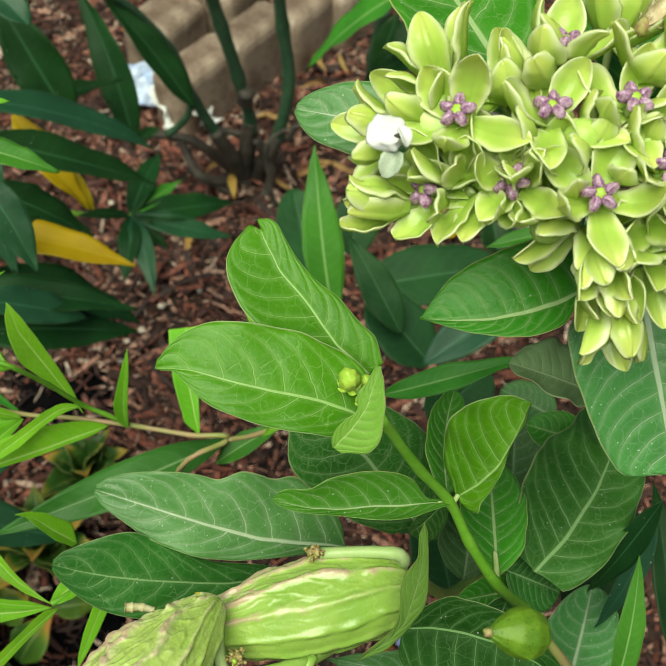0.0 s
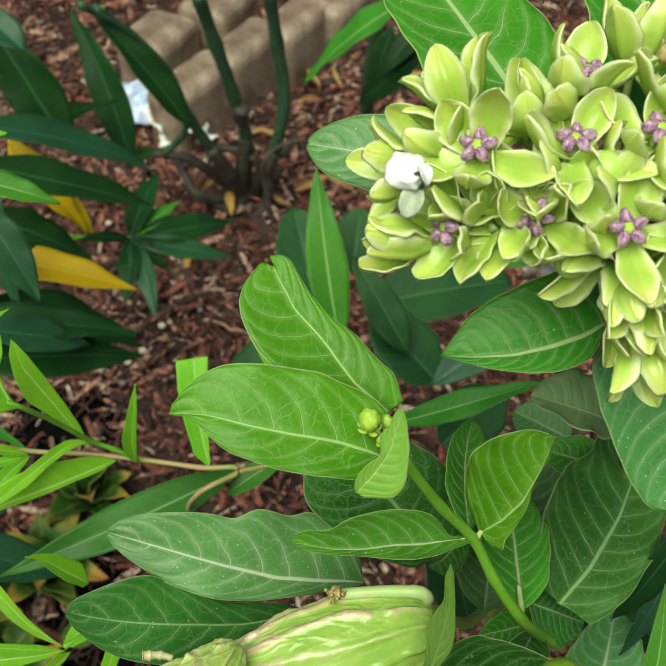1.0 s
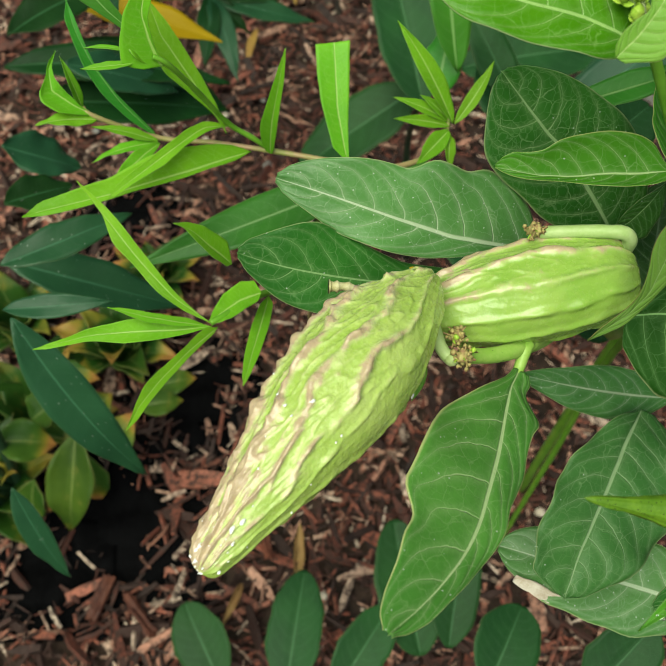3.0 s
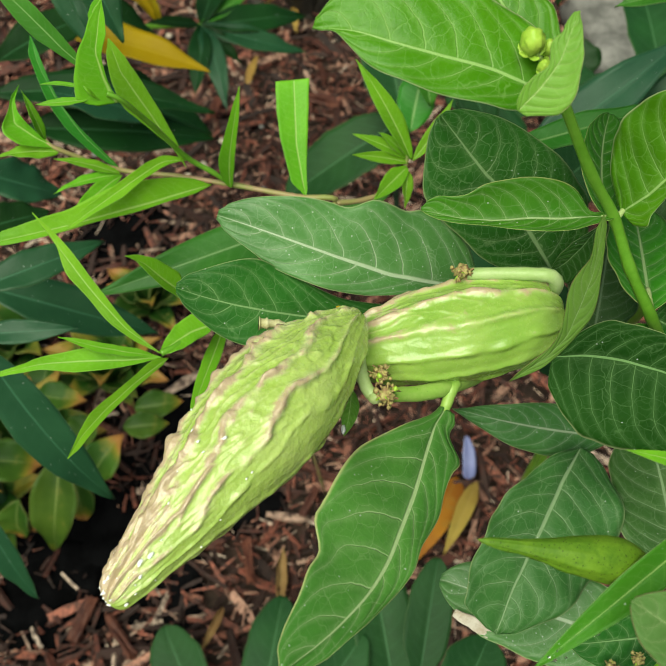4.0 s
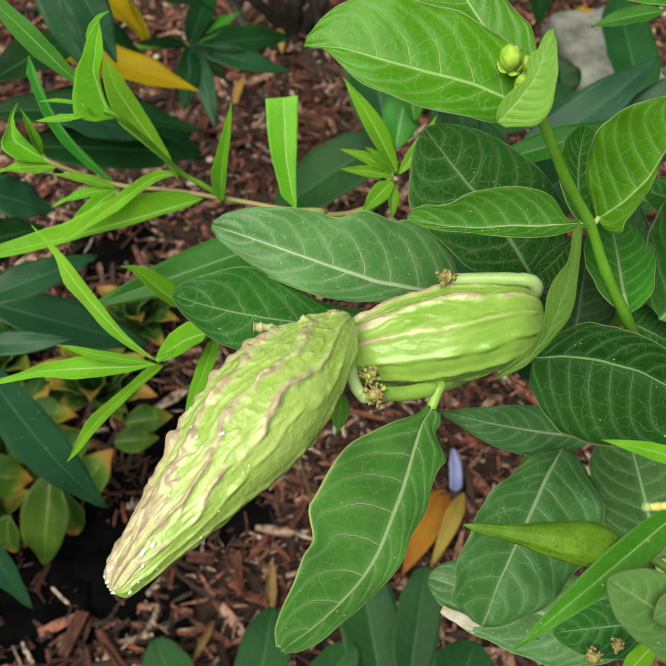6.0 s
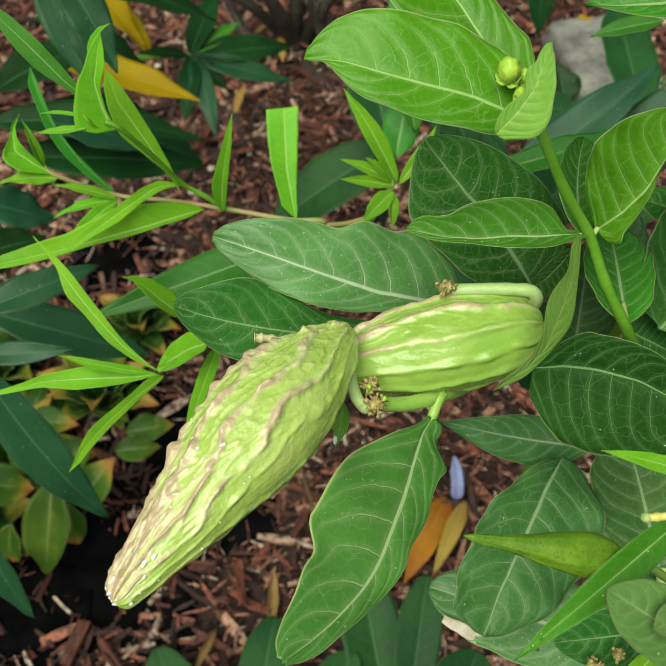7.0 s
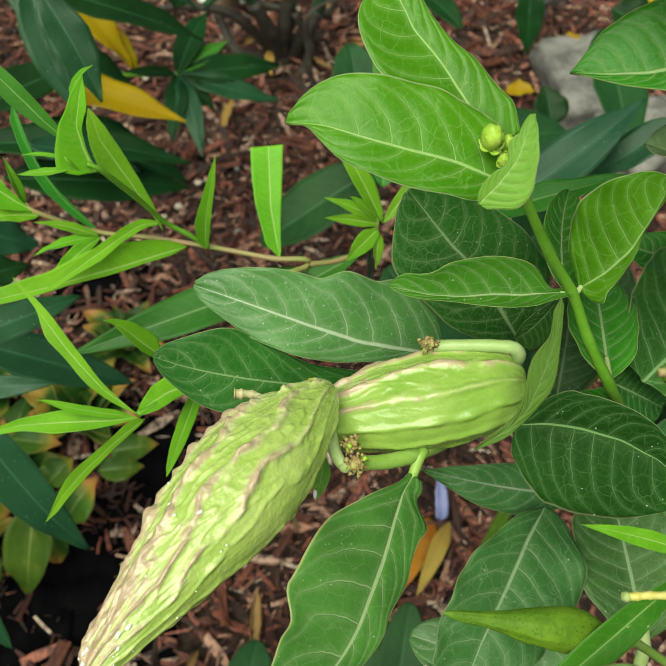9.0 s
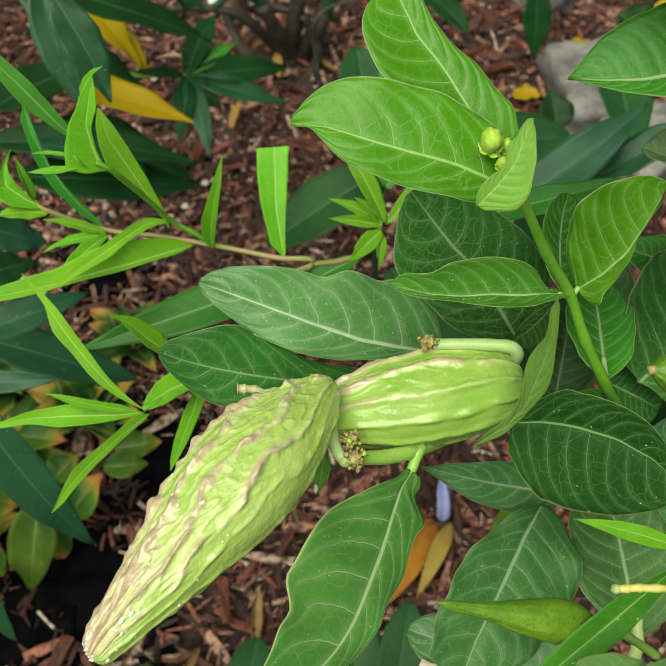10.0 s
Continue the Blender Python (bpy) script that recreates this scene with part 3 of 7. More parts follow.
def make_ground():
    bm = bmesh.new()
    xs = [-40, -12, -4, -1.6] + [-1.2 + 0.04 * i for i in range(61)] + [1.6, 4, 12, 40]
    ys = [-40, -12, -4, -1.2] + [-0.4 + 0.04 * i for i in range(66)] + [3, 6, 14, 60]
    grid = [[bm.verts.new((x, y, lie(x, y) - 0.006)) for x in xs] for y in ys]
    for a, b in zip(grid, grid[1:]):
        for i in range(len(xs) - 1):
            bm.faces.new((a[i], a[i + 1], b[i + 1], b[i]))
    ob = part("ground", bm, SOIL, None)
    return tagged(ob, "dark garden soil under the bark mulch", "ground", kind="structure")


make_ground()


# Taken for weed fabric; enlarged and near-black, so it also darkens the shaded corner.
FABRIC = (((-0.2501, 0.3885, 0.0000), 0.075), ((-0.1783, 0.5354, 0.0000), 0.05), ((-0.2751, 0.7815, 0.0000), 0.045), ((-0.1056, 0.4444, 0.0000), 0.03), ((-0.3000, 0.3317, 0.0000), 0.04))


def bare(x, y):
    """How bare of bark a spot is, 0 to 1."""
    return max(min(1.0, 1.7 - 1.4 * math.hypot(x - c[0], y - c[1]) / r - 0.5 * noise.noise(Vector((x * 30, y * 30, 0)))) for c, r in FABRIC)


def make_mulch(count, seed):
    """Shredded bark: many thin, split, curved slivers in one mesh."""
    rnd = np.random.RandomState(seed)
    verts, faces = [], []
    for _ in range(count):
        far = rnd.rand() < 0.2
        x, y = (rnd.normal(0.1, 0.9), rnd.normal(1.0, 0.9)) if far else (rnd.uniform(-0.75, 0.95), rnd.uniform(0.0, 2.0))
        if bare(x, y) > rnd.rand():
            continue
        big = rnd.rand()
        ln = 0.008 + 0.022 * rnd.rand() ** 1.6 if big < 0.9 else 0.025 + 0.035 * rnd.rand()
        wd = ln * rnd.uniform(0.06, 0.2) if big < 0.96 else ln * rnd.uniform(0.15, 0.28)
        th = min(0.004, wd * 0.5)
        yaw, pitch, roll = rnd.uniform(0, 6.283), rnd.normal(0, 0.22), rnd.normal(0, 0.5)
        z = lie(x, y) + rnd.uniform(0.0, 0.014)
        turn = Euler((roll, pitch, yaw)).to_matrix()
        arch = rnd.normal(0, 0.05) * ln
        b = len(verts)
        for s, k in ((-1.0, rnd.uniform(0.25, 0.9)), (0.1, 1.0), (1.0, rnd.uniform(0.15, 0.8))):
            for q, r in ((-1, -1), (1, -1), (1, 1), (-1, 1)):
                p = turn @ Vector((s * ln / 2, q * wd / 2 * k, r * th / 2 + (arch if s == 0.1 else 0)))
                verts.append((x + p.x, y + p.y, z + p.z))
        for o in (b, b + 4):
            for q in range(4):
                faces.append((o + q, o + (q + 1) % 4, o + 4 + (q + 1) % 4, o + 4 + q))
        faces.append((b + 3, b + 2, b + 1, b))
        faces.append((b + 8, b + 9, b + 10, b + 11))
    me = bpy.data.meshes.new("mulch")
    me.from_pydata(verts, [], faces)
    me.update()
    ob = part_of("mulch", me, MULCH, None, smooth=False)
    return tagged(ob, "red-brown shredded bark mulch covering the bed", "mulch", kind="stuff")


make_mulch(84000, 3)


def block(name, at, size, yaw, material, label, seed, group):
    """A cast edging block with bevelled edges and slightly uneven corners, sunk a little in the ground."""
    bm = bmesh.new()
    bmesh.ops.create_cube(bm, size=1.0)
    for k, v in enumerate(bm.verts):
        v.co = Vector((v.co.x * size[0], v.co.y * size[1], v.co.z * size[2])) * (1 + 0.05 * noise.noise(Vector((seed * 3.1, k * 1.7, 0.5))))
    bmesh.ops.bevel(bm, geom=bm.edges[:], offset=0.024, segments=5, profile=0.6, affect="EDGES")
    m = Matrix.Translation((at[0], at[1], size[2] / 2 - 0.012)) @ pose(0, 0, 0, 0, 0, yaw)
    return tagged(part(name, bm, material, None, at=m, smooth=False), label, "stone", group)


def stone(name, at, size, yaw, material, label, seed, lean=0, group="edging stones", rough=0.06):
    """A worn block: a subdivided box with rounded corners and an uneven skin, sunk a little in the ground."""
    bm = bmesh.new()
    bmesh.ops.create_cube(bm, size=2.0)
    bmesh.ops.subdivide_edges(bm, edges=bm.edges[:], cuts=9, use_grid_fill=True)
    for v in bm.verts:
        c = v.co
        r = (abs(c.x) ** 14 + abs(c.y) ** 14 + abs(c.z) ** 14) ** (1 / 14)
        c = c / r
        k = 1 + rough * noise.noise(c * 1.7 + Vector((seed * 3.7, 0, seed))) + rough * 0.3 * noise.noise(c * 6 + Vector((0, seed, 2)))
        v.co = Vector((c.x * size[0] / 2, c.y * size[1] / 2, c.z * size[2] / 2)) * k
    m = Matrix.Translation((at[0], at[1], size[2] / 2 - 0.012)) @ pose(0, 0, 0, lean, 0, yaw)
    ob = part(name, bm, material, None, at=m)
    return tagged(ob, label, "stone", group)



for k, (c, r) in enumerate(FABRIC):
    bm = bmesh.new()
    bmesh.ops.create_grid(bm, x_segments=16, y_segments=16, size=r * 1.5)
    for v in bm.verts:
        v.co.z = lie(c[0] + v.co.x, c[1] + v.co.y) + 0.004 + 0.006 * noise.noise(v.co * 30 + Vector((k, 0, 0)))
    bmesh.ops.solidify(bm, geom=bm.faces[:], thickness=0.001)
    tagged(part("weed_fabric", bm, BLACK, None, at=Matrix.Translation((c[0], c[1], 0))), "black weed-barrier fabric showing through the bark mulch", "fabric", "weed fabric patches")

# ---- the milkweed with the seed pods ----
EDGED = leaf_material("red_edged_leaf", (0.115, 0.24, 0.036), (0.085, 0.19, 0.028), (0.26, 0.38, 0.14), net=0.12, rough=0.45, edge=0.9, margin=(0.22, 0.13, 0.07), through_light=0.15)
pod_plant = thing("milkweed_plant", (0.13, 0.36, 0.0), "broad-leaved green milkweed carrying two ridged seed pods", "plant", "milkweed plants")
stem(pod_plant, [(0.0547, 0.2023, 0.7678), (0.0679, 0.2035, 0.7392), (0.0797, 0.2043, 0.7178), (0.0873, 0.1986, 0.7014), (0.0975, 0.1936, 0.6831), (0.1081, 0.1983, 0.6594), (0.1247, 0.2142, 0.6156), (0.135, 0.30, 0.48), (0.14, 0.34, 0.25), (0.13, 0.36, -0.01)], 0.0015, 0.0025, label="smooth bright green stalk")
leaf(pod_plant, (0.0550, 0.2010, 0.7657), (-0.0071, 0.2091, 0.7830), 0.0281, (0.16, -0.54, 0.83), YOUNG, "broad", left=(0.2, 1.7, 4.2, 7.3, 9.0, 9.9, 10.3, 10.3, 10.2, 9.8, 9.1, 8.5, 6.9, 4.3, 0.9, 0.6, 0.2), right=(0.2, 4.5, 9.8, 13.4, 15.1, 15.7, 16.5, 17.5, 17.8, 17.6, 17.1, 16.4, 15.3, 13.4, 10.6, 6.6, 2.3), mid=(0.0, -0.3, -0.7, -1.4, -1.7, -2.0, -1.9, -1.6, -1.3, -1.2, -1.1, -1.2, -1.4, -1.5, -0.9, -0.3, 0.0), fold=0.12, bend=0.05, wave=0.04, curl=0.03, quilt=0.010, ragged=0.006, nu=44, nv=18)
leaf(pod_plant, (0.0525, 0.2172, 0.7687), (0.0197, 0.2529, 0.7961), 0.0261, (0.06, -0.57, 0.82), YOUNG, "broad", left=(4.7, 5.8, 7.6, 9.2, 10.4, 11.9, 13.5, 14.9, 16.1, 16.6, 16.6, 16.0, 16.0, 15.2, 13.0, 9.0, 3.1), right=(5.2, 6.0, 7.6, 9.5, 9.5, 9.0, 8.7, 8.1, 6.8, 6.0, 6.0, 6.1, 5.7, 5.6, 5.4, 4.0, 1.4), mid=(0.0, 0.4, 0.9, 1.8, 2.6, 2.6, 2.5, 2.3, 2.2, 2.4, 2.7, 2.9, 2.1, 1.4, 0.7, 0.3, 0.0), fold=0.14, bend=0.03, quilt=0.012, ragged=0.006, notch=0.05, nu=44, nv=18)
leaf(pod_plant, (0.0411, 0.1853, 0.7777), (0.0535, 0.1977, 0.7962), 0.0099, (-0.30, -0.69, 0.66), PALE, "broad", left=(0.2, 0.9, 1.9, 2.6, 3.1, 2.9, 2.6, 1.8, 1.7, 2.9, 3.4, 2.9, 1.8, 1.9, 1.6, 1.1, 0.2), right=(2.5, 3.4, 5.2, 7.5, 7.9, 8.1, 7.8, 7.2, 6.4, 5.5, 5.2, 4.8, 3.9, 2.9, 1.8, 0.6, 0.2), mid=(0.0, -0.2, -0.5, -0.9, -1.4, -1.7, -1.9, -2.1, -2.2, -2.3, -1.9, -1.5, -1.0, -0.7, -0.4, -0.1, 0.0), fold=0.10, bend=0.03, wave=0.04, cup=0.1, ragged=0.004, nu=36)
leaf(pod_plant, (0.0805, 0.2044, 0.7189), (0.0228, 0.2040, 0.7213), 0.0161, (0.04, -0.43, 0.90), MATURE, "broad", left=(0.2, 1.6, 2.4, 3.4, 4.4, 4.7, 5.0, 4.8, 4.0, 2.9, 2.1, 2.0, 1.9, 2.0, 1.9, 1.1, 0.2), right=(0.2, 0.3, 0.9, 1.7, 7.1, 9.6, 10.5, 10.8, 11.0, 11.1, 10.5, 9.0, 6.5, 5.4, 4.7, 3.0, 0.9), mid=(0.0, 0.2, 0.4, 0.8, 1.3, 1.8, 1.9, 1.9, 2.2, 2.7, 2.9, 2.7, 2.5, 1.8, 0.9, 0.4, 0.0), fold=0.30, bend=0.02, wave=0.05, quilt=0.012, cup=0.3, ragged=0.006, nu=44, nv=18)
leaf(pod_plant, (0.0819, 0.2062, 0.7182), (0.1002, 0.2119, 0.7603), 0.0292, (-0.64, -0.67, 0.37), YOUNG, "broad", left=(0.2, 3.3, 6.5, 10.9, 14.6, 17.2, 19.3, 20.1, 20.6, 19.9, 18.5, 17.0, 14.9, 11.8, 8.7, 5.6, 2.0), right=(5.5, 7.0, 8.0, 5.9, 4.6, 3.9, 3.2, 2.6, 1.6, 0.7, 0.2, 0.3, 0.5, 0.8, 0.4, 0.2, 0.1), mid=(0.0, -0.4, -1.1, -2.1, -3.1, -3.6, -4.0, -4.4, -4.4, -3.9, -3.5, -3.0, -2.3, -1.6, -0.8, -0.3, 0.0), fold=0.10, bend=0.02, wave=0.04, quilt=0.012, cup=0.05, ragged=0.006, nu=44, nv=18)
leaf(pod_plant, (0.0808, 0.2141, 0.7073), (0.0871, 0.2546, 0.7112), 0.0160, (0.10, -0.49, 0.87), MATURE, fold=0.35, bend=0.03, sway=0.06)
leaf(pod_plant, (0.0759, 0.2335, 0.6539), (0.0323, 0.2582, 0.7075), 0.0466, (0.29, -0.76, 0.58), NETTED, "broad", left=(0.2, 5.2, 10.4, 13.2, 15.9, 18.6, 20.3, 21.1, 22.0, 22.2, 22.3, 22.2, 20.4, 16.4, 11.2, 6.9, 2.4), right=(17.3, 18.5, 20.4, 22.8, 24.3, 24.0, 23.6, 23.0, 22.3, 21.2, 20.2, 18.9, 16.7, 13.7, 9.8, 6.1, 2.1), mid=(0.0, -0.1, -0.4, -0.7, -1.0, -1.2, -1.5, -1.7, -1.9, -1.3, -0.5, -0.3, -0.1, -0.1, 0.0, 0.0, 0.0), fold=0.10, bend=0.03, quilt=0.012, ragged=0.006, nu=44, nv=18)
leaf(pod_plant, (0.0489, 0.1630, 0.6931), (0.0671, 0.1802, 0.7470), 0.0087, (-0.22, -0.91, 0.36), EDGED, "broad", left=(0.2, 0.8, 1.5, 1.9, 2.0, 1.7, 2.7, 3.0, 3.7, 4.6, 4.6, 3.6, 1.7, 1.5, 1.5, 0.6, 0.2), right=(0.2, 0.5, 1.2, 2.0, 1.8, 2.2, 2.1, 3.0, 3.8, 3.8, 3.3, 2.4, 2.1, 1.7, 1.4, 1.2, 0.2), mid=(0.0, -0.9, -2.3, -4.3, -6.1, -7.0, -7.9, -7.5, -7.1, -6.6, -6.0, -5.4, -4.2, -3.0, -1.6, -0.6, -0.0), fold=0.2, bend=-0.01, wave=0.08, ragged=0.006, nu=40)
leaf(pod_plant, (0.0841, 0.2243, 0.6915), (0.0708, 0.2201, 0.6710), 0.0120, (-0.24, -0.91, 0.34), OLD, "broad", left=(0.2, 0.4, 1.1, 2.1, 3.1, 4.1, 5.0, 5.7, 6.1, 6.6, 7.0, 7.4, 8.0, 7.5, 7.0, 6.6, 2.3), right=(0.2, 0.2, 0.5, 1.2, 1.9, 2.6, 3.4, 3.9, 3.9, 4.0, 4.1, 3.9, 3.2, 2.4, 1.4, 0.9, 0.3), mid=(0.0, 0.1, 0.2, 0.4, 0.6, 0.8, 1.0, 1.1, 1.1, 1.1, 1.1, 1.1, 0.9, 0.6, 0.3, 0.1, 0.0), fold=0.12, bend=0.03, ragged=0.006)
leaf(pod_plant, (0.0995, 0.1992, 0.6785), (0.1046, 0.2537, 0.6686), 0.0249, (0.00, -0.49, 0.87), MATURE, fold=0.2, bend=0.02, quilt=0.01)
leaf(pod_plant, (0.1164, 0.2066, 0.6654), (0.1603, 0.2694, 0.6679), 0.0441, (0.26, -0.22, 0.94), OLD, "broad", left=(12.0, 14.6, 16.8, 19.8, 22.9, 24.3, 25.4, 26.4, 27.3, 26.9, 25.9, 22.7, 20.1, 18.9, 17.7, 14.1, 4.9), right=(12.1, 13.8, 14.9, 15.6, 16.3, 16.8, 16.9, 16.9, 16.9, 16.4, 15.8, 15.1, 14.6, 12.8, 10.6, 6.6, 2.3), mid=(0.0, -0.4, -1.1, -2.2, -3.2, -3.6, -3.8, -4.0, -4.3, -4.4, -3.9, -3.4, -2.8, -1.9, -1.0, -0.4, 0.0), fold=0.12, bend=0.03, quilt=0.012, wave=0.05, ragged=0.006, nu=44, nv=18)
leaf(pod_plant, (0.0312, 0.1615, 0.6793), (-0.0120, 0.0745, 0.7126), 0.0339, (0.41, 0.14, 0.90), FRESH, "broad", left=(3.3, 5.0, 5.5, 10.6, 8.8, 8.1, 8.8, 7.9, 6.5, 6.7, 6.0, 4.9, 4.4, 3.9, 3.9, 2.8, 1.0), right=(1.9, 2.3, 3.9, 7.7, 12.2, 16.6, 20.3, 22.3, 22.9, 23.3, 23.1, 16.7, 15.3, 11.8, 8.4, 5.2, 1.8), mid=(0.0, 0.0, 0.0, 1.0, 2.4, 3.9, 5.2, 6.2, 7.1, 8.0, 8.3, 7.8, 6.6, 5.0, 2.9, 1.1, 0.0), fold=0.05, bend=0.012, wave=0.06, quilt=0.014, curl=0.0, ragged=0.008, nu=60, nv=20)
leaf(pod_plant, (0.0479, 0.2219, 0.6582), (-0.0414, 0.2277, 0.6917), 0.0362, (0.26, -0.57, 0.78), BLUE, "broad", left=(0.2, 1.0, 2.2, 3.5, 4.7, 5.9, 7.2, 9.4, 10.7, 11.5, 11.7, 11.4, 10.5, 8.4, 6.2, 3.9, 1.4), right=(0.2, 7.1, 13.8, 18.9, 22.7, 24.5, 22.7, 22.8, 21.9, 17.2, 16.6, 15.5, 13.8, 11.5, 8.5, 5.3, 1.9), mid=(0.0, 0.4, 1.0, 2.0, 2.9, 3.5, 4.1, 3.8, 3.5, 3.1, 2.6, 2.1, 1.5, 1.0, 0.5, 0.2, 0.0), fold=0.14, bend=0.05, wave=0.05, quilt=0.018, curl=0.03, ragged=0.006, nu=60, nv=20)
leaf(pod_plant, (0.0278, 0.2164, 0.6476), (-0.0538, 0.2024, 0.6849), 0.0293, (0.42, -0.58, 0.70), OLD, "broad", left=(0.2, 2.2, 5.9, 8.3, 9.2, 10.2, 10.9, 11.9, 12.5, 12.8, 13.0, 12.9, 12.0, 10.1, 7.2, 4.6, 1.6), right=(0.2, 1.2, 3.2, 5.4, 6.5, 7.3, 7.8, 9.1, 10.7, 13.0, 15.1, 16.3, 15.5, 12.4, 8.4, 5.2, 1.8), mid=(0.0, 0.4, 1.0, 1.9, 2.8, 3.7, 3.9, 3.9, 3.8, 3.8, 3.7, 3.4, 3.0, 2.3, 1.4, 0.5, 0.0), fold=0.08, bend=0.03, wave=0.05, quilt=0.014, ragged=0.006, nu=44, nv=18)
leaf(pod_plant, (0.0642, 0.1774, 0.6841), (0.1165, 0.1551, 0.6827), 0.0386, (-0.24, -0.61, 0.75), DEEP, "broad", left=(2.3, 4.2, 7.3, 10.3, 12.1, 11.7, 11.8, 11.6, 11.4, 10.8, 10.4, 9.8, 7.8, 6.4, 4.6, 2.0, 0.2), right=(0.2, 8.8, 13.2, 18.7, 22.2, 25.5, 26.2, 26.4, 26.5, 25.6, 23.9, 22.2, 19.3, 15.3, 11.0, 5.5, 0.2), mid=(0.0, 0.8, 2.0, 3.8, 5.0, 6.0, 6.7, 7.0, 7.3, 7.5, 6.9, 6.2, 5.6, 4.0, 2.2, 0.8, 0.0), fold=0.12, bend=0.04, quilt=0.012, ragged=0.006, nu=44, nv=18)
leaf(pod_plant, (0.1030, 0.1921, 0.6058), (0.0399, 0.1930, 0.6247), 0.0199, (0.00, -0.45, 0.90), BLUE, fold=0.15, bend=0.03, kind="lance")
leaf(pod_plant, (0.0867, 0.1810, 0.6178), (0.0524, 0.1159, 0.6065), 0.0455, (0.19, -0.26, 0.95), GREYGREEN, "broad", left=(5.1, 11.2, 15.6, 21.1, 24.8, 26.1, 26.6, 25.7, 24.8, 23.5, 21.9, 20.6, 18.6, 14.0, 8.8, 4.8, 0.2), right=(0.2, 2.3, 5.6, 9.1, 10.7, 12.9, 15.8, 18.1, 18.3, 18.9, 18.7, 18.2, 17.5, 17.0, 15.9, 14.1, 4.2), mid=(0.0, -0.3, -0.7, -1.3, -1.8, -1.8, -1.9, -1.9, -1.9, -2.0, -2.0, -1.9, -1.9, -1.4, -0.7, -0.3, 0.0), fold=0.12, bend=0.05, wave=0.08, quilt=0.016, ragged=0.008, nu=44, nv=18)
leaf(pod_plant, (0.1198, 0.1356, 0.6029), (0.1155, 0.1962, 0.6087), 0.0426, (0.00, -0.53, 0.85), GREYGREEN, fold=0.12, bend=0.03, quilt=0.012)
leaf(pod_plant, (0.1150, 0.1224, 0.5692), (0.0375, 0.1469, 0.5741), 0.0355, (0.00, -0.36, 0.93), BLUE, fold=0.12, bend=0.05, label="pale leaf with a dried white patch on its margin")
leaf(pod_plant, (0.0982, 0.2298, 0.6143), (0.1075, 0.2733, 0.6335), 0.0299, (0.00, -0.49, 0.87), GREYGREEN, fold=0.15, bend=0.03, quilt=0.01)
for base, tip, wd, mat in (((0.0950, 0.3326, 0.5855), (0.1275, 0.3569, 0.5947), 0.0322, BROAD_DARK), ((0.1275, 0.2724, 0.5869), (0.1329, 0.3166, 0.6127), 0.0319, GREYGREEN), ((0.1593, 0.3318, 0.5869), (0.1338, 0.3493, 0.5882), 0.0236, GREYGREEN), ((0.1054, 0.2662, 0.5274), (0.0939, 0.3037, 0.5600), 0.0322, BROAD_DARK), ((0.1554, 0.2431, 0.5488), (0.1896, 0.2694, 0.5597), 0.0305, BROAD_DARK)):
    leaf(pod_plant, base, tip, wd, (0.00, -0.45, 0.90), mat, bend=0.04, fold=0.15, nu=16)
# short leaf stalks
STUB = plain_material("dry_stub", (0.36, 0.33, 0.14), (0.50, 0.47, 0.27), 260.0, 0.6, bump=0.6)
STALK = plain_material("pale_pod_stalk", (0.35, 0.50, 0.16), (0.45, 0.57, 0.25), 130.0, 0.42, through_light=0.12)
STEM_MID = plain_material("fresh_green_stalk", (0.24, 0.43, 0.06), (0.33, 0.48, 0.11), 110.0, 0.42, through_light=0.12, flecks=0.04)
stem(pod_plant, [(0.0347, 0.1700, 0.6809), (0.0332, 0.1670, 0.6806), (0.0318, 0.1637, 0.6783), (0.0306, 0.1609, 0.6776)], 0.0021, 0.0016, STEM_MID, "leaf_stalk", knots=0)
stem(pod_plant, [(0.0802, 0.2046, 0.7179), (0.0781, 0.2044, 0.7186), (0.0755, 0.2040, 0.7190)], 0.0012, 0.0006, STEM_PALE, "leaf_stalk", knots=0)
stem(pod_plant, [(0.0802, 0.2046, 0.7179), (0.0812, 0.2050, 0.7184), (0.0824, 0.2064, 0.7190)], 0.0012, 0.0008, STEM_PALE, "leaf_stalk", knots=0)
stem(pod_plant, [(0.0972, 0.1928, 0.6825), (0.0989, 0.1986, 0.6806), (0.0997, 0.2072, 0.6794)], 0.0014, 0.0008, STEM_PALE, "leaf_stalk", knots=0)
# side branch that carries the pods, behind the rear pod
stem(pod_plant, [(0.135, 0.30, 0.50), (0.10, 0.25, 0.56), (0.0736, 0.2214, 0.6324), (0.0537, 0.1953, 0.6544), (0.0426, 0.1788, 0.6697), (0.0336, 0.1691, 0.6800)], 0.0028, 0.0023, STEM_MID, "branch", knots=0)

PROFILE_A = ((0, 0.0), (0.01, 0.15), (0.035, 0.31), (0.09, 0.50), (0.19, 0.76), (0.30, 0.94), (0.40, 1.0), (0.54, 0.93), (0.70, 0.70), (0.85, 0.45), (0.94, 0.33), (0.98, 0.25), (0.994, 0.16), (1, 0.0))
PROFILE_B = ((0, 0.0), (0.006, 0.32), (0.025, 0.55), (0.08, 0.77), (0.16, 0.90), (0.26, 0.96), (0.4, 1.0), (0.58, 0.93), (0.78, 0.62), (0.94, 0.3), (0.985, 0.15), (1, 0.0))


def seed_pod(plant, top, tip, width, normal, profile, warts, seed, label, skin, **how):
    length = (Vector(tip) - Vector(top)).length
    me = pod_body(length, width, warts, seed, profile, **how)
    return part_of("seed_pod", me, skin, plant, label, frame_of(top, tip, normal))


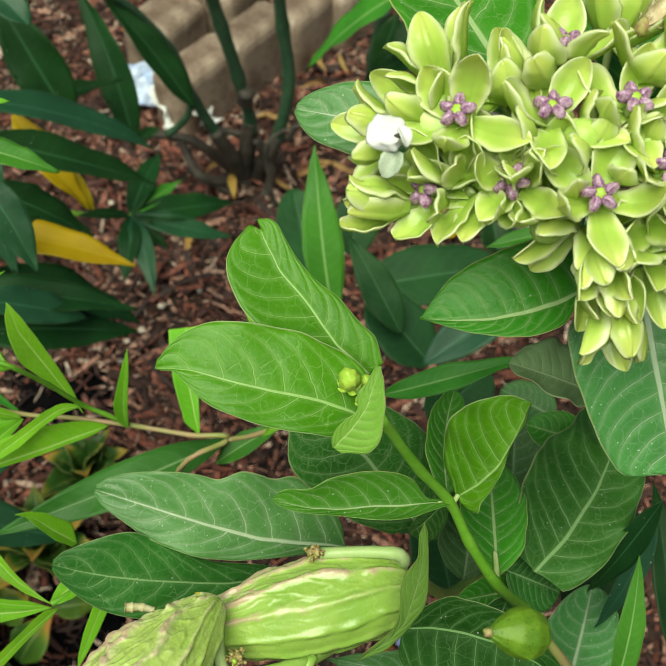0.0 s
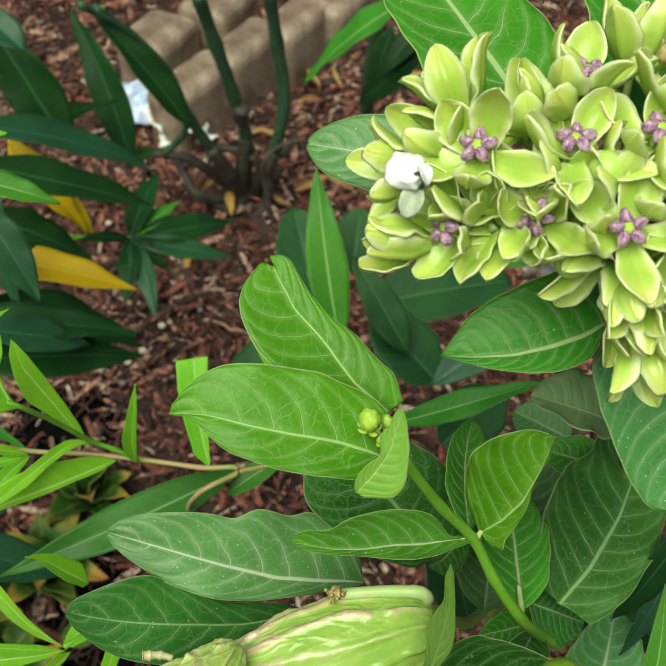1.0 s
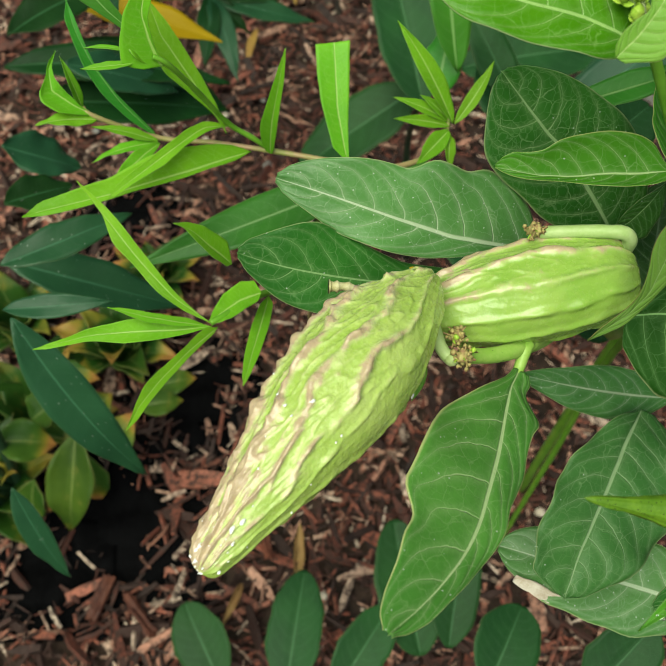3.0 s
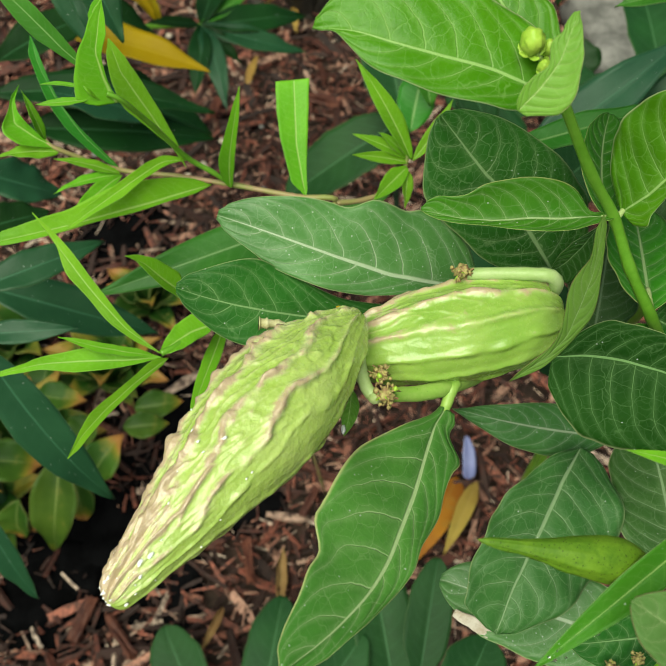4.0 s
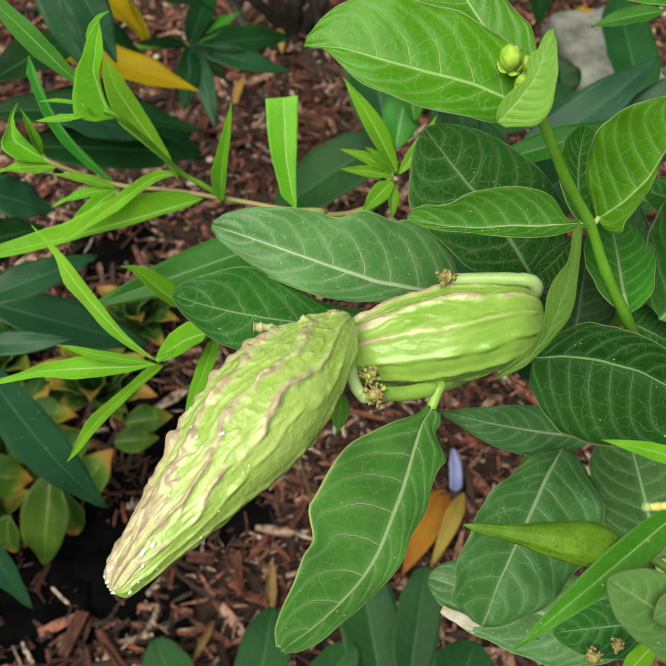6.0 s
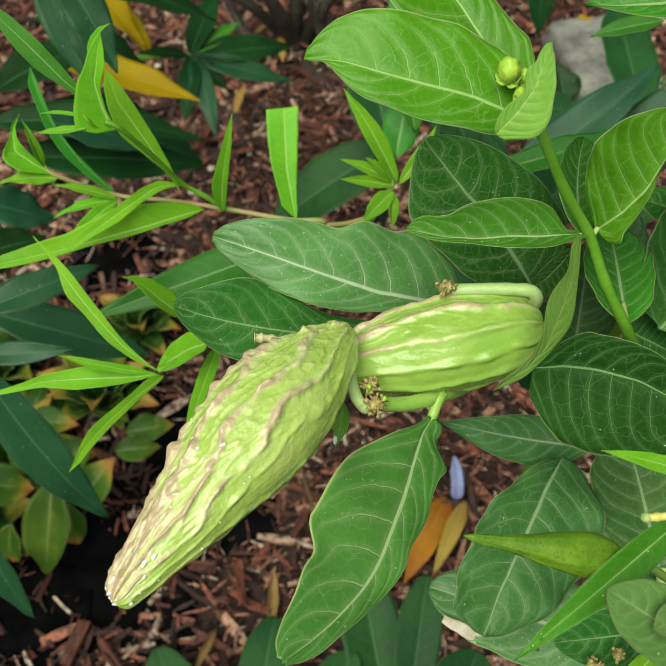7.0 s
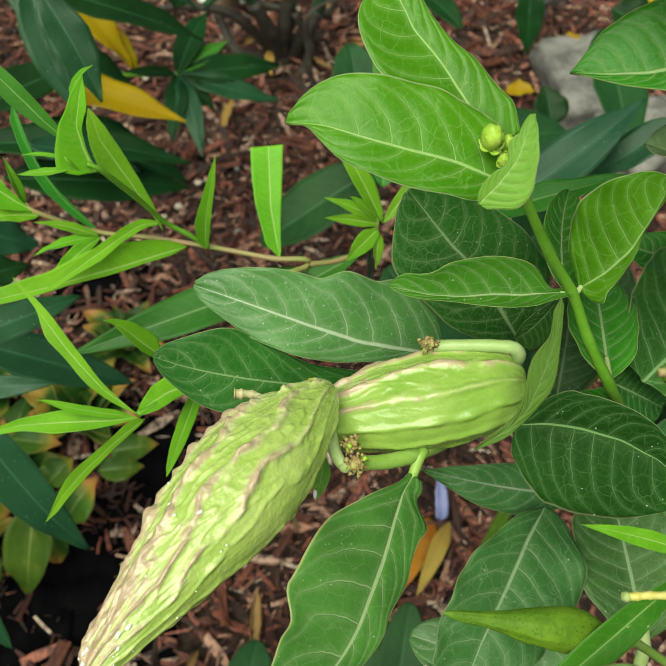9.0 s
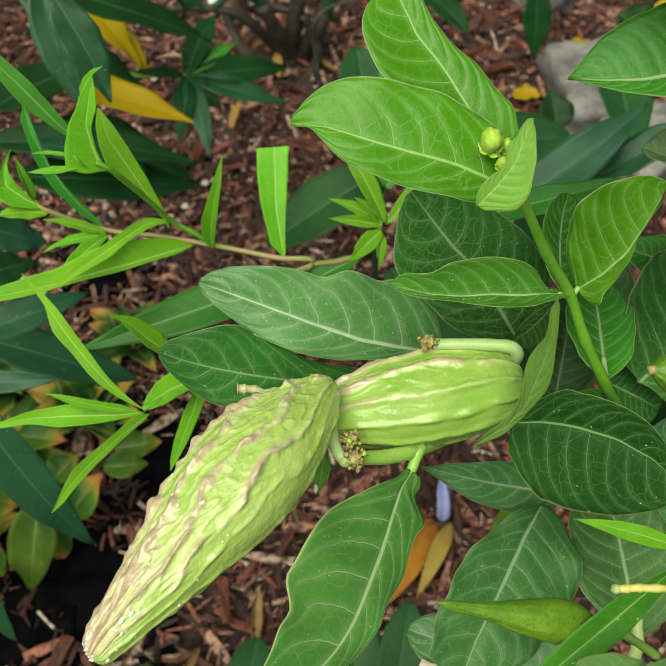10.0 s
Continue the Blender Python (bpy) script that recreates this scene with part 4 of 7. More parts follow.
front_pod = seed_pod(pod_plant, (0.0057, 0.1814, 0.7008), (-0.0562, 0.0916, 0.7051), 0.0331, (-0.29, -0.47, 0.84), PROFILE_A, 0.105, 4, "plump yellow-green pod with wrinkled brown ridges and white latex drops", POD, worn=(0, -0.6, 0.8), ridges=12, wander=0.62, lean=0.07, fine=1.0)
rear_pod = seed_pod(pod_plant, (0.0688, 0.1899, 0.6887), (-0.0115, 0.1760, 0.6823), 0.0303, (0.00, -0.27, 0.96), PROFILE_B, 0.10, 8, "green ridged pod lying behind the front pod", POD_GREEN, worn=(0, -0.88, 0.45), ridges=11, wander=0.30, lean=0.0, fine=0.45, low=0.7)
# hooked stalks with the withered flower remains
part("stalk", tube([(0.0045, 0.1850, 0.6918), (0.0049, 0.1750, 0.6920), (0.0056, 0.1663, 0.6932), (0.0074, 0.1604, 0.6926), (0.0099, 0.1581, 0.6922), (0.0130, 0.1588, 0.6915)], 0.0019, 0.0020, n=5), STALK, front_pod, "pale hooked stalk")
stem(pod_plant, [(0.0123, 0.1588, 0.6915), (0.0164, 0.1607, 0.6891), (0.0233, 0.1635, 0.6850), (0.0304, 0.1675, 0.6816), (0.0381, 0.1743, 0.6767), (0.0488, 0.1894, 0.6678)], 0.0022, 0.0030, STEM_MID, "branch", knots=0)
part("node", blob(0.0024, (1.1, 0.9, 0.9), 0.3, 5, 2, 2), STEM_PALE, front_pod, "whitish ring where the flower sat", Matrix.Translation((0.0099, 0.1578, 0.6926)))
part("stalk", tube([(0.0641, 0.1970, 0.6855), (0.0649, 0.1960, 0.6922), (0.0653, 0.1951, 0.6977), (0.0631, 0.1952, 0.7014), (0.0579, 0.1957, 0.7018), (0.0496, 0.1962, 0.7015), (0.0377, 0.1960, 0.7014)], 0.0026, 0.0019, n=5), STALK, rear_pod, "pale hooked stalk")


def remains(pod, centre, size, seed):
    """Shrivelled flower parts left on a stalk: a lumpy clump of knobs and curled shreds."""
    rnd = random.Random(seed)
    c = Vector(centre)
    bm = blob(size * 0.42, rough=0.9, seed=seed, cuts=3, freq=4)
    bmesh.ops.translate(bm, verts=bm.verts[:], vec=c)
    hub = part("withered_flower", bm, WITHERED, pod, "shrivelled brown and yellow flower remains")
    for i in range(26):
        d = Vector((rnd.gauss(0, 1), rnd.gauss(0, 1), rnd.gauss(0, 1))).normalized()
        if i % 2:
            k = blob(size * rnd.uniform(0.10, 0.17), (1, 1, 1.3), 0.6, seed + i, 2, 2)
            part("withered_bud", k, BUDGREEN if i == 7 else WITHERED, hub, "", Matrix.Translation(c + d * size * rnd.uniform(0.4, 0.72)))
        else:
            e = c + d * size * rnd.uniform(0.55, 0.95)
            part("withered_petal", blade((e - c).length, size * 0.16, "petal", fold=0.9, bend=rnd.uniform(-0.2, 0.2), nu=8, nv=4, seed=i, thick=0.0003), WITHERED if i % 12 else BUDGREEN, hub, "", frame_of(c, e, (d.y, d.z, d.x)))


remains(rear_pod, (0.0360, 0.1950, 0.7040), 0.0046, 3)
remains(front_pod, (0.0127, 0.1570, 0.6948), 0.0052, 5)
remains(front_pod, (0.0113, 0.1635, 0.6956), 0.0046, 6)
part("withered_flower", tube([(-0.0157, 0.1801, 0.6951), (-0.0194, 0.1810, 0.6958), (-0.0227, 0.1808, 0.6963), (-0.0250, 0.1806, 0.6967)], 0.0010, 0.0017, sides=8, knots=0.35), STUB, front_pod, "pale dry stub beside the pod")
part("sepal", blade(0.0045, 0.002, "petal", nu=6, nv=4), YELLOW, front_pod, "", frame_of((0.0021, 0.1796, 0.7032), (-0.0021, 0.1815, 0.7046), (0.00, -0.31, 0.95)))

# latex drops on the worn end of the front pod
rnd = random.Random(12)
pod_m = frame_of((0.0057, 0.1814, 0.7008), (-0.0562, 0.0916, 0.7051), (-0.29, -0.47, 0.84))
pod_len = (Vector((-0.0562, 0.0916, 0.7051)) - Vector((0.0057, 0.1814, 0.7008))).length
pod_wid = 0.0331
for i in range(44):
    u = 1 - 0.5 * rnd.random() ** 2.2
    ang = rnd.gauss(2.0, 0.55) if i % 4 else rnd.gauss(0.6, 0.3)
    r = float(np.interp(u, [q[0] for q in PROFILE_A], [q[1] for q in PROFILE_A])) * pod_wid / 2 * 1.07
    at = pod_m @ Vector((u * pod_len, math.cos(ang) * r, math.sin(ang) * r * 0.92 + 0.035 * pod_len * math.sin(math.pi * u)))
    part("latex_drop", blob(rnd.choice((0.0002, 0.0002, 0.0003, 0.0003, 0.0005, 0.0007)), (rnd.uniform(0.9, 1.9), 0.8, 0.45), 0.6, i, 2, 1.6), LATEX, front_pod, at=Matrix.Translation(at) @ pod_m.to_3x3().to_4x4() @ pose(0, 0, 0, 0, 0, rnd.uniform(-25, 25)))

# young flower buds at the top
for k, (c, r) in enumerate((((0.0459, 0.2048, 0.7818), 0.0030), ((0.0493, 0.2022, 0.7763), 0.0017), ((0.0506, 0.2068, 0.7784), 0.0018), ((0.0523, 0.2073, 0.7738), 0.0016))):
    bud = part("flower_bud", blob(r, (0.95, 0.95, 1.2), 0.3, k, 3, 2.4), BUDGREEN, pod_plant, "small round green bud", Matrix.Translation(c))
    part("bud_stalk", tube([c, Vector(c) * 0.5 + Vector((0.0542, 0.2023, 0.7665)) * 0.5, (0.0549, 0.2019, 0.7650)], 0.0006, 0.0008, sides=6), STEM_PALE, bud)
    for j in range(5):
        a = j * 1.257 + k
        d = Vector((math.cos(a), math.sin(a) * 0.6, -0.7)).normalized()
        part("sepal", blade(r * 1.2, r * 0.8, "petal", fold=0.3, bend=0.15, nu=6, nv=4, thick=0.0003), BUDGREEN, bud, "", frame_of(Vector(c) - Vector((0, 0, r)), Vector(c) + d * r * 1.25, d))

# a younger slim pod and a round one seen end-on
slim = thing("milkweed_plant", (0.20, 0.10, 0.0), "milkweed with a slim young pod and narrow dewy leaves", "plant", "milkweed plants")
PROFILE_C = ((0, 0.0), (0.03, 0.22), (0.12, 0.70), (0.22, 0.97), (0.32, 1.0), (0.48, 0.80), (0.64, 0.50), (0.8, 0.26), (0.95, 0.16), (1, 0.0))
SLIM = plain_material("young_pod_skin", (0.070, 0.155, 0.008), (0.125, 0.23, 0.014), 160.0, 0.5, bump=0.5, spec=0.3, flecks=0.22)


def slim_pod(plant, top, tip, width, normal, profile, seed, label):
    me = pod_body((Vector(tip) - Vector(top)).length, width, 0.07, seed, profile, ridges=9, wander=0.2, lean=0.0, nu=60, nv=60)
    return part_of("seed_pod", me, SLIM, plant, label, frame_of(top, tip, normal))


slim_pod(slim, (0.0757, 0.0999, 0.7121), (0.0310, 0.0990, 0.7298), 0.0111, (0.00, -0.49, 0.87), PROFILE_C, 3, "slim green young pod with faint ribs")
stem(slim, [(0.0751, 0.0999, 0.7121), (0.0827, 0.1001, 0.7062), (0.0968, 0.1003, 0.6880)], 0.0011, 0.0013, STEM_MID, "stalk", knots=0)
leaf(slim, (0.0931, 0.1113, 0.7226), (0.0433, 0.0748, 0.7117), 0.0091, (-0.10, -0.36, 0.93), DEWY, "lance", fold=0.4, bend=0.03, twist=0, sway=0, curl=0, label="narrow leaf beaded with water drops")
leaf(slim, (0.0968, 0.1175, 0.7220), (0.0666, 0.1195, 0.7344), 0.0050, (0.00, -0.31, 0.95), LANCE, "lance", fold=0.3, bend=0.03)
leaf(slim, (0.0884, 0.0709, 0.7224), (0.0607, 0.0817, 0.7397), 0.0179, (-0.10, -0.40, 0.91), HAZY, fold=0.14, bend=0.04, quilt=0.012)
leaf(slim, (0.0872, 0.0824, 0.7341), (0.0698, 0.0735, 0.7376), 0.0111, (-0.20, -0.48, 0.86), HAZY, fold=0.2, bend=0.05)
leaf(slim, (0.1085, 0.1064, 0.6435), (0.0671, 0.0993, 0.6507), 0.0196, (0.00, -0.45, 0.90), OLD, fold=0.14, bend=0.03, quilt=0.01)
leaf(slim, (0.0940, 0.0934, 0.6588), (0.0788, 0.0804, 0.6619), 0.0073, (0.00, -0.40, 0.92), LANCE, "lance")
stem(slim, [(0.1168, 0.1381, 0.6144), (0.1171, 0.1307, 0.6092), (0.1213, 0.1185, 0.5909), (0.19, 0.10, 0.45), (0.20, 0.10, -0.01)], 0.002, 0.0034, STEM_PALE)
stem(slim, [(0.0734, 0.1004, 0.7364), (0.0759, 0.1005, 0.7365), (0.0789, 0.1007, 0.7366), (0.0832, 0.1010, 0.7357), (0.0937, 0.1026, 0.7321)], 0.0010, 0.0009, plain_material("stub_yellow", (0.50, 0.44, 0.07), (0.62, 0.56, 0.20), 300.0, 0.5), "flower_stub", "pale yellow flower stub", knots=0.2)
part("stub_tip", blob(0.00125, (1, 1, 1), 0.25, 8, 3, 2), STEM_PALE, slim, "pale rounded tip", Matrix.Translation((0.0734, 0.1004, 0.7364)))
for k in range(110):
    r = random.Random(40 + k)
    base, tip = Vector((0.0847, 0.1043, 0.7214)), Vector((0.0467, 0.0774, 0.7129))
    across = (Vector((0.0675, 0.0883, 0.7162)) - Vector((0.0634, 0.0942, 0.7204))).normalized()
    q = base.lerp(tip, r.random()) + across * r.uniform(-0.0002, 0.0032) * (1 - 0.5 * r.random()) + Vector((0.00, -0.57, 0.82)) * 0.0006
    part("water_drop", blob(r.uniform(0.00018, 0.00046), (1.2, 1, 0.7), 0.1, k, 2), WATER, slim, "", Matrix.Translation(q))
rib_pod = slim_pod(pod_plant, (0.0883, 0.1328, 0.7786), (0.0739, 0.1305, 0.7855), 0.0118, (0.00, -0.31, 0.95), ((0, 0.0), (0.03, 0.4), (0.15, 0.8), (0.4, 1.0), (0.62, 0.86), (0.82, 0.5), (0.94, 0.22), (0.985, 0.14), (1, 0.0)), 6, "round-bellied green pod seen end-on, with a brown tip")
part("pod_tip", blob(0.0011, rough=0.5, seed=2, cuts=2), STEM_TAN, rib_pod, "brown dried tip", Matrix.Translation((0.0738, 0.1302, 0.7859)))
stem(pod_plant, [(0.0876, 0.1325, 0.7783), (0.0916, 0.1312, 0.7720), (0.0981, 0.1309, 0.7587)], 0.0010, 0.0013, STEM_TAN, "stalk", knots=0)

# ---- narrow-leaved milkweed branches ----
narrow = thing("narrow_leaved_milkweed", (-0.02, 0.45, 0.0), "bright green narrow-leaved milkweed with forking shoots", "plant", "milkweed plants")
stem(narrow, [(-0.02, 0.45, -0.01), (-0.04, 0.40, 0.3), (-0.0309, 0.3012, 0.5801), (-0.0038, 0.3056, 0.6098), (-0.0208, 0.3065, 0.6127), (-0.0496, 0.3103, 0.6163), (-0.0743, 0.3121, 0.6198), (-0.0984, 0.3130, 0.6226), (-0.1209, 0.3096, 0.6383), (-0.1262, 0.3115, 0.6421)], 0.0015, 0.0009, STEM_TAN)
stem(narrow, [(-0.0496, 0.3103, 0.6163), (-0.0580, 0.3090, 0.6263), (-0.0668, 0.3068, 0.6370), (-0.0759, 0.2990, 0.6621), (-0.0834, 0.2914, 0.6824), (-0.0882, 0.2908, 0.6868)], 0.0012, 0.001, STEM, "branch")
stem(narrow, [(-0.0038, 0.3056, 0.6098), (0.0102, 0.3110, 0.6064), (0.0241, 0.3195, 0.6078), (0.0285, 0.3302, 0.6180)], 0.0013, 0.001, STEM_TAN, "branch")
leaf(narrow, (-0.0170, 0.3060, 0.6120), (-0.0224, 0.3438, 0.6464), 0.0150, (0.08, -0.67, 0.74), LANCE, "broad", label="narrow leaf with its end bitten off", left=(0.2, 0.7, 2.6, 5.3, 5.6, 6.0, 6.3, 6.5, 7.0, 7.6, 7.8, 8.1, 8.3, 8.2, 8.2, 8.1, 8.1), right=(0.2, 0.4, 1.2, 1.7, 2.3, 2.8, 3.6, 4.4, 4.9, 5.2, 5.4, 5.7, 6.0, 6.2, 6.5, 6.7, 6.7), mid=(0.0, 0.1, 0.3, 0.6, 0.9, 1.1, 1.4, 1.7, 1.7, 1.4, 1.2, 1.0, 0.7, 0.5, 0.3, 0.1, 0.0), fold=0.15, bend=0.02, ragged=0.004)
leaf(narrow, (-0.0505, 0.3093, 0.6157), (-0.0409, 0.3052, 0.6771), 0.0082, (-0.42, -0.91, 0.01), LANCE, "broad", left=(0.2, 2.0, 3.0, 4.0, 4.6, 4.8, 4.5, 4.0, 3.5, 3.1, 2.7, 2.3, 1.8, 1.3, 0.7, 0.3, 0.2), right=(0.2, 1.1, 2.1, 2.5, 2.9, 3.3, 3.4, 3.2, 3.1, 2.9, 2.7, 2.5, 2.3, 1.8, 1.2, 0.5, 0.2), mid=(0.0, 0.0, 0.1, 0.2, 0.3, 0.3, 0.4, 0.3, 0.2, 0.1, 0.0, -0.1, -0.1, 0.0, 0.0, 0.0, 0.0), fold=0.35, ragged=0.006)
leaf(narrow, (-0.0589, 0.3104, 0.6160), (-0.1467, 0.2635, 0.6301), 0.0134, (0.32, -0.33, 0.89), LANCE, "broad", left=(0.2, 0.7, 1.7, 1.9, 1.7, 1.7, 2.0, 2.0, 1.8, 1.6, 1.8, 2.3, 2.7, 2.5, 2.2, 1.0, 0.2), right=(0.2, 2.3, 5.1, 7.2, 8.8, 10.2, 10.5, 10.7, 9.3, 7.9, 6.4, 5.9, 5.1, 4.4, 3.6, 1.3, 0.2), mid=(0.0, 0.2, 0.5, 1.0, 1.5, 2.0, 2.1, 2.2, 2.2, 2.2, 2.2, 1.8, 1.3, 0.8, 0.2, 0.1, 0.0), fold=0.25, bend=0.04, wave=0.06, ragged=0.006)
leaf(narrow, (-0.0671, 0.3093, 0.6328), (-0.1121, 0.2700, 0.6340), 0.0069, (0.26, -0.27, 0.93), LANCE, "broad", left=(0.2, 0.4, 1.0, 2.1, 2.4, 2.3, 2.2, 2.7, 3.1, 3.6, 3.1, 2.6, 2.1, 1.9, 1.7, 1.3, 0.2), right=(0.2, 0.9, 2.1, 2.7, 2.7, 3.3, 3.1, 3.0, 2.9, 2.8, 2.7, 2.7, 2.6, 2.3, 1.8, 0.9, 0.2), mid=(0.0, -0.7, -2.0, -3.7, -4.0, -3.6, -3.2, -2.8, -2.4, -2.0, -1.6, -1.2, -0.9, -0.6, -0.3, -0.1, 0.0), fold=0.35, bend=0.04, ragged=0.006)
leaf(narrow, (-0.0976, 0.3111, 0.6212), (-0.1158, 0.2753, 0.6260), 0.0074, (0.19, -0.31, 0.93), LANCE, "lance", fold=0.4)
leaf(narrow, (-0.0982, 0.3109, 0.6223), (-0.1231, 0.3066, 0.6361), 0.0049, (0.00, -0.23, 0.97), LANCE, "lance")
leaf(narrow, (-0.0982, 0.3105, 0.6220), (-0.1233, 0.2949, 0.6277), 0.0053, (0.00, -0.23, 0.97), LANCE, "lance")
leaf(narrow, (-0.0678, 0.3069, 0.6308), (-0.0943, 0.3285, 0.6812), 0.0127, (0.25, -0.84, 0.49), LANCE, "broad", left=(0.2, 0.2, 0.2, 0.2, 1.1, 2.4, 3.7, 5.1, 6.3, 7.5, 7.3, 6.2, 4.9, 4.1, 3.1, 1.2, 0.2), right=(0.2, 0.5, 1.2, 2.3, 3.0, 3.4, 3.8, 4.1, 4.3, 4.6, 4.9, 5.1, 5.2, 4.2, 2.5, 1.3, 0.2), mid=(0.0, 0.1, 0.2, 0.4, 0.5, 0.7, 0.9, 1.0, 1.3, 1.6, 1.9, 2.2, 2.6, 1.8, 1.0, 0.4, 0.0), fold=0.25, bend=0.03, ragged=0.006)
leaf(narrow, (-0.0853, 0.2912, 0.6817), (-0.0862, 0.3045, 0.7176), 0.0171, (-0.02, -0.94, 0.35), LANCE, "broad", left=(7.1, 10.1, 13.3, 12.9, 11.8, 10.9, 9.8, 8.5, 7.2, 6.4, 5.4, 4.5, 4.0, 3.4, 2.0, 1.0, 0.2), right=(0.2, 0.4, 1.0, 0.7, 0.7, 1.1, 1.3, 1.5, 2.3, 3.0, 3.4, 3.8, 3.3, 2.6, 1.5, 0.6, 0.2), mid=(0.0, 0.3, 0.9, 1.7, 2.4, 3.1, 3.5, 3.9, 4.4, 4.2, 3.5, 2.8, 2.2, 1.5, 0.8, 0.3, 0.0), fold=0.35, bend=0.05, ragged=0.006)
leaf(narrow, (-0.0939, 0.3084, 0.7004), (-0.0847, 0.3154, 0.7138), 0.0041, (-0.18, -0.82, 0.55), LANCE, "broad", left=(0.2, 0.2, 0.5, 0.9, 1.3, 1.7, 1.5, 1.3, 1.6, 1.8, 1.7, 1.6, 1.5, 1.3, 0.7, 0.3, 0.2), right=(0.2, 0.2, 0.5, 0.8, 1.2, 1.6, 2.0, 2.4, 1.8, 1.2, 0.7, 0.3, 0.4, 0.2, 0.2, 0.2, 0.2), mid=(0.0, 0.2, 0.5, 0.9, 1.3, 1.8, 2.2, 2.6, 2.5, 2.2, 2.0, 1.8, 1.6, 1.1, 0.6, 0.2, 0.0), fold=0.35, bend=0.05, ragged=0.006, nu=20)
leaf(narrow, (-0.0946, 0.2957, 0.6935), (-0.1308, 0.3116, 0.7290), 0.0085, (0.27, -0.75, 0.61), LANCE_MID, "broad", left=(0.2, 0.8, 1.6, 2.0, 2.5, 3.3, 4.2, 4.5, 4.5, 4.3, 3.7, 3.1, 2.4, 1.7, 0.9, 0.3, 0.2), right=(0.2, 0.6, 1.5, 2.5, 3.2, 3.5, 3.6, 3.8, 4.0, 3.9, 3.8, 3.6, 3.2, 2.5, 1.3, 0.5, 0.2), mid=(0.0, 0.1, 0.3, 0.5, 0.7, 0.5, 0.3, 0.2, 0.1, 0.0, 0.0, 0.0, -0.1, 0.0, 0.0, 0.0, 0.0), fold=0.2, bend=0.03, wave=0.05, ragged=0.006)
leaf(narrow, (-0.0972, 0.2925, 0.6880), (-0.1119, 0.2900, 0.6921), 0.0020, (0.00, -0.23, 0.97), LANCE, "lance")
leaf(narrow, (-0.0955, 0.2888, 0.6853), (-0.1135, 0.2837, 0.6876), 0.0033, (0.00, -0.23, 0.97), LANCE, "lance")
leaf(narrow, (-0.0894, 0.2924, 0.6818), (-0.0975, 0.2970, 0.6974), 0.0098, (0.20, -0.48, 0.86), LANCE, "lance", fold=0.5)
leaf(narrow, (-0.0992, 0.3135, 0.6233), (-0.1301, 0.3408, 0.6724), 0.0060, (0.24, -0.78, 0.58), LANCE_MID, "broad", left=(0.2, 1.1, 1.8, 2.7, 3.1, 3.1, 3.8, 4.3, 4.2, 4.1, 3.8, 3.4, 2.9, 2.6, 2.9, 1.1, 0.2), right=(0.2, 0.7, 0.9, 1.0, 1.2, 1.3, 0.9, 0.6, 0.5, 0.6, 0.9, 1.1, 1.6, 1.7, 1.2, 0.5, 0.2), mid=(0.0, 0.4, 1.2, 2.2, 3.3, 4.3, 4.8, 5.0, 5.2, 5.4, 5.1, 4.6, 4.1, 3.2, 1.7, 0.6, 0.0), fold=0.25, bend=0.03, ragged=0.006)
leaf(narrow, (-0.1215, 0.3097, 0.6389), (-0.1347, 0.3245, 0.6608), 0.0119, (0.34, -0.67, 0.66), LANCE, "broad", left=(0.2, 0.9, 2.3, 4.3, 5.9, 7.6, 7.9, 7.8, 7.7, 6.4, 5.8, 3.7, 1.7, 1.3, 1.9, 0.7, 0.2), right=(0.2, 0.2, 0.4, 0.8, 1.2, 2.0, 2.5, 3.0, 3.5, 4.1, 3.1, 2.1, 2.0, 1.3, 0.6, 0.2, 0.2), mid=(0.0, 0.6, 1.5, 2.8, 4.2, 5.5, 6.5, 7.6, 8.6, 9.6, 8.9, 8.0, 7.2, 5.8, 3.1, 1.2, 0.0), fold=0.4, bend=0.03, cup=0.2, ragged=0.006)
leaf(narrow, (-0.1209, 0.3087, 0.6377), (-0.1435, 0.3004, 0.6438), 0.0073, (0.00, -0.31, 0.95), LANCE, "lance")
leaf(narrow, (-0.1268, 0.3129, 0.6406), (-0.1300, 0.3144, 0.6664), 0.0047, (0.29, -0.47, 0.84), LANCE, "lance", fold=0.4)
# second branch, below
stem(narrow, [(-0.0309, 0.3012, 0.5801), (-0.0426, 0.2600, 0.5912), (-0.0560, 0.2397, 0.6071), (-0.0650, 0.2260, 0.6157), (-0.0711, 0.2212, 0.6170)], 0.0016, 0.0013, STEM, "branch")
leaf(narrow, (-0.0706, 0.2209, 0.6167), (-0.1196, 0.2617, 0.6531), 0.0075, (0.14, -0.56, 0.82), LANCE, "broad", left=(0.2, 0.5, 1.4, 2.2, 2.3, 3.1, 3.3, 3.0, 2.9, 3.4, 3.9, 2.4, 0.4, 0.2, 0.2, 0.2, 0.2), right=(0.2, 0.2, 0.2, 0.9, 1.7, 2.0, 2.5, 3.1, 3.4, 3.4, 3.5, 3.5, 3.1, 2.4, 1.4, 0.5, 0.2), mid=(0.0, 0.5, 1.2, 2.3, 3.4, 3.6, 3.6, 3.6, 3.4, 3.0, 2.5, 2.0, 1.6, 1.1, 0.6, 0.2, -0.0), fold=0.35, bend=0.02, wave=0.05, ragged=0.006)
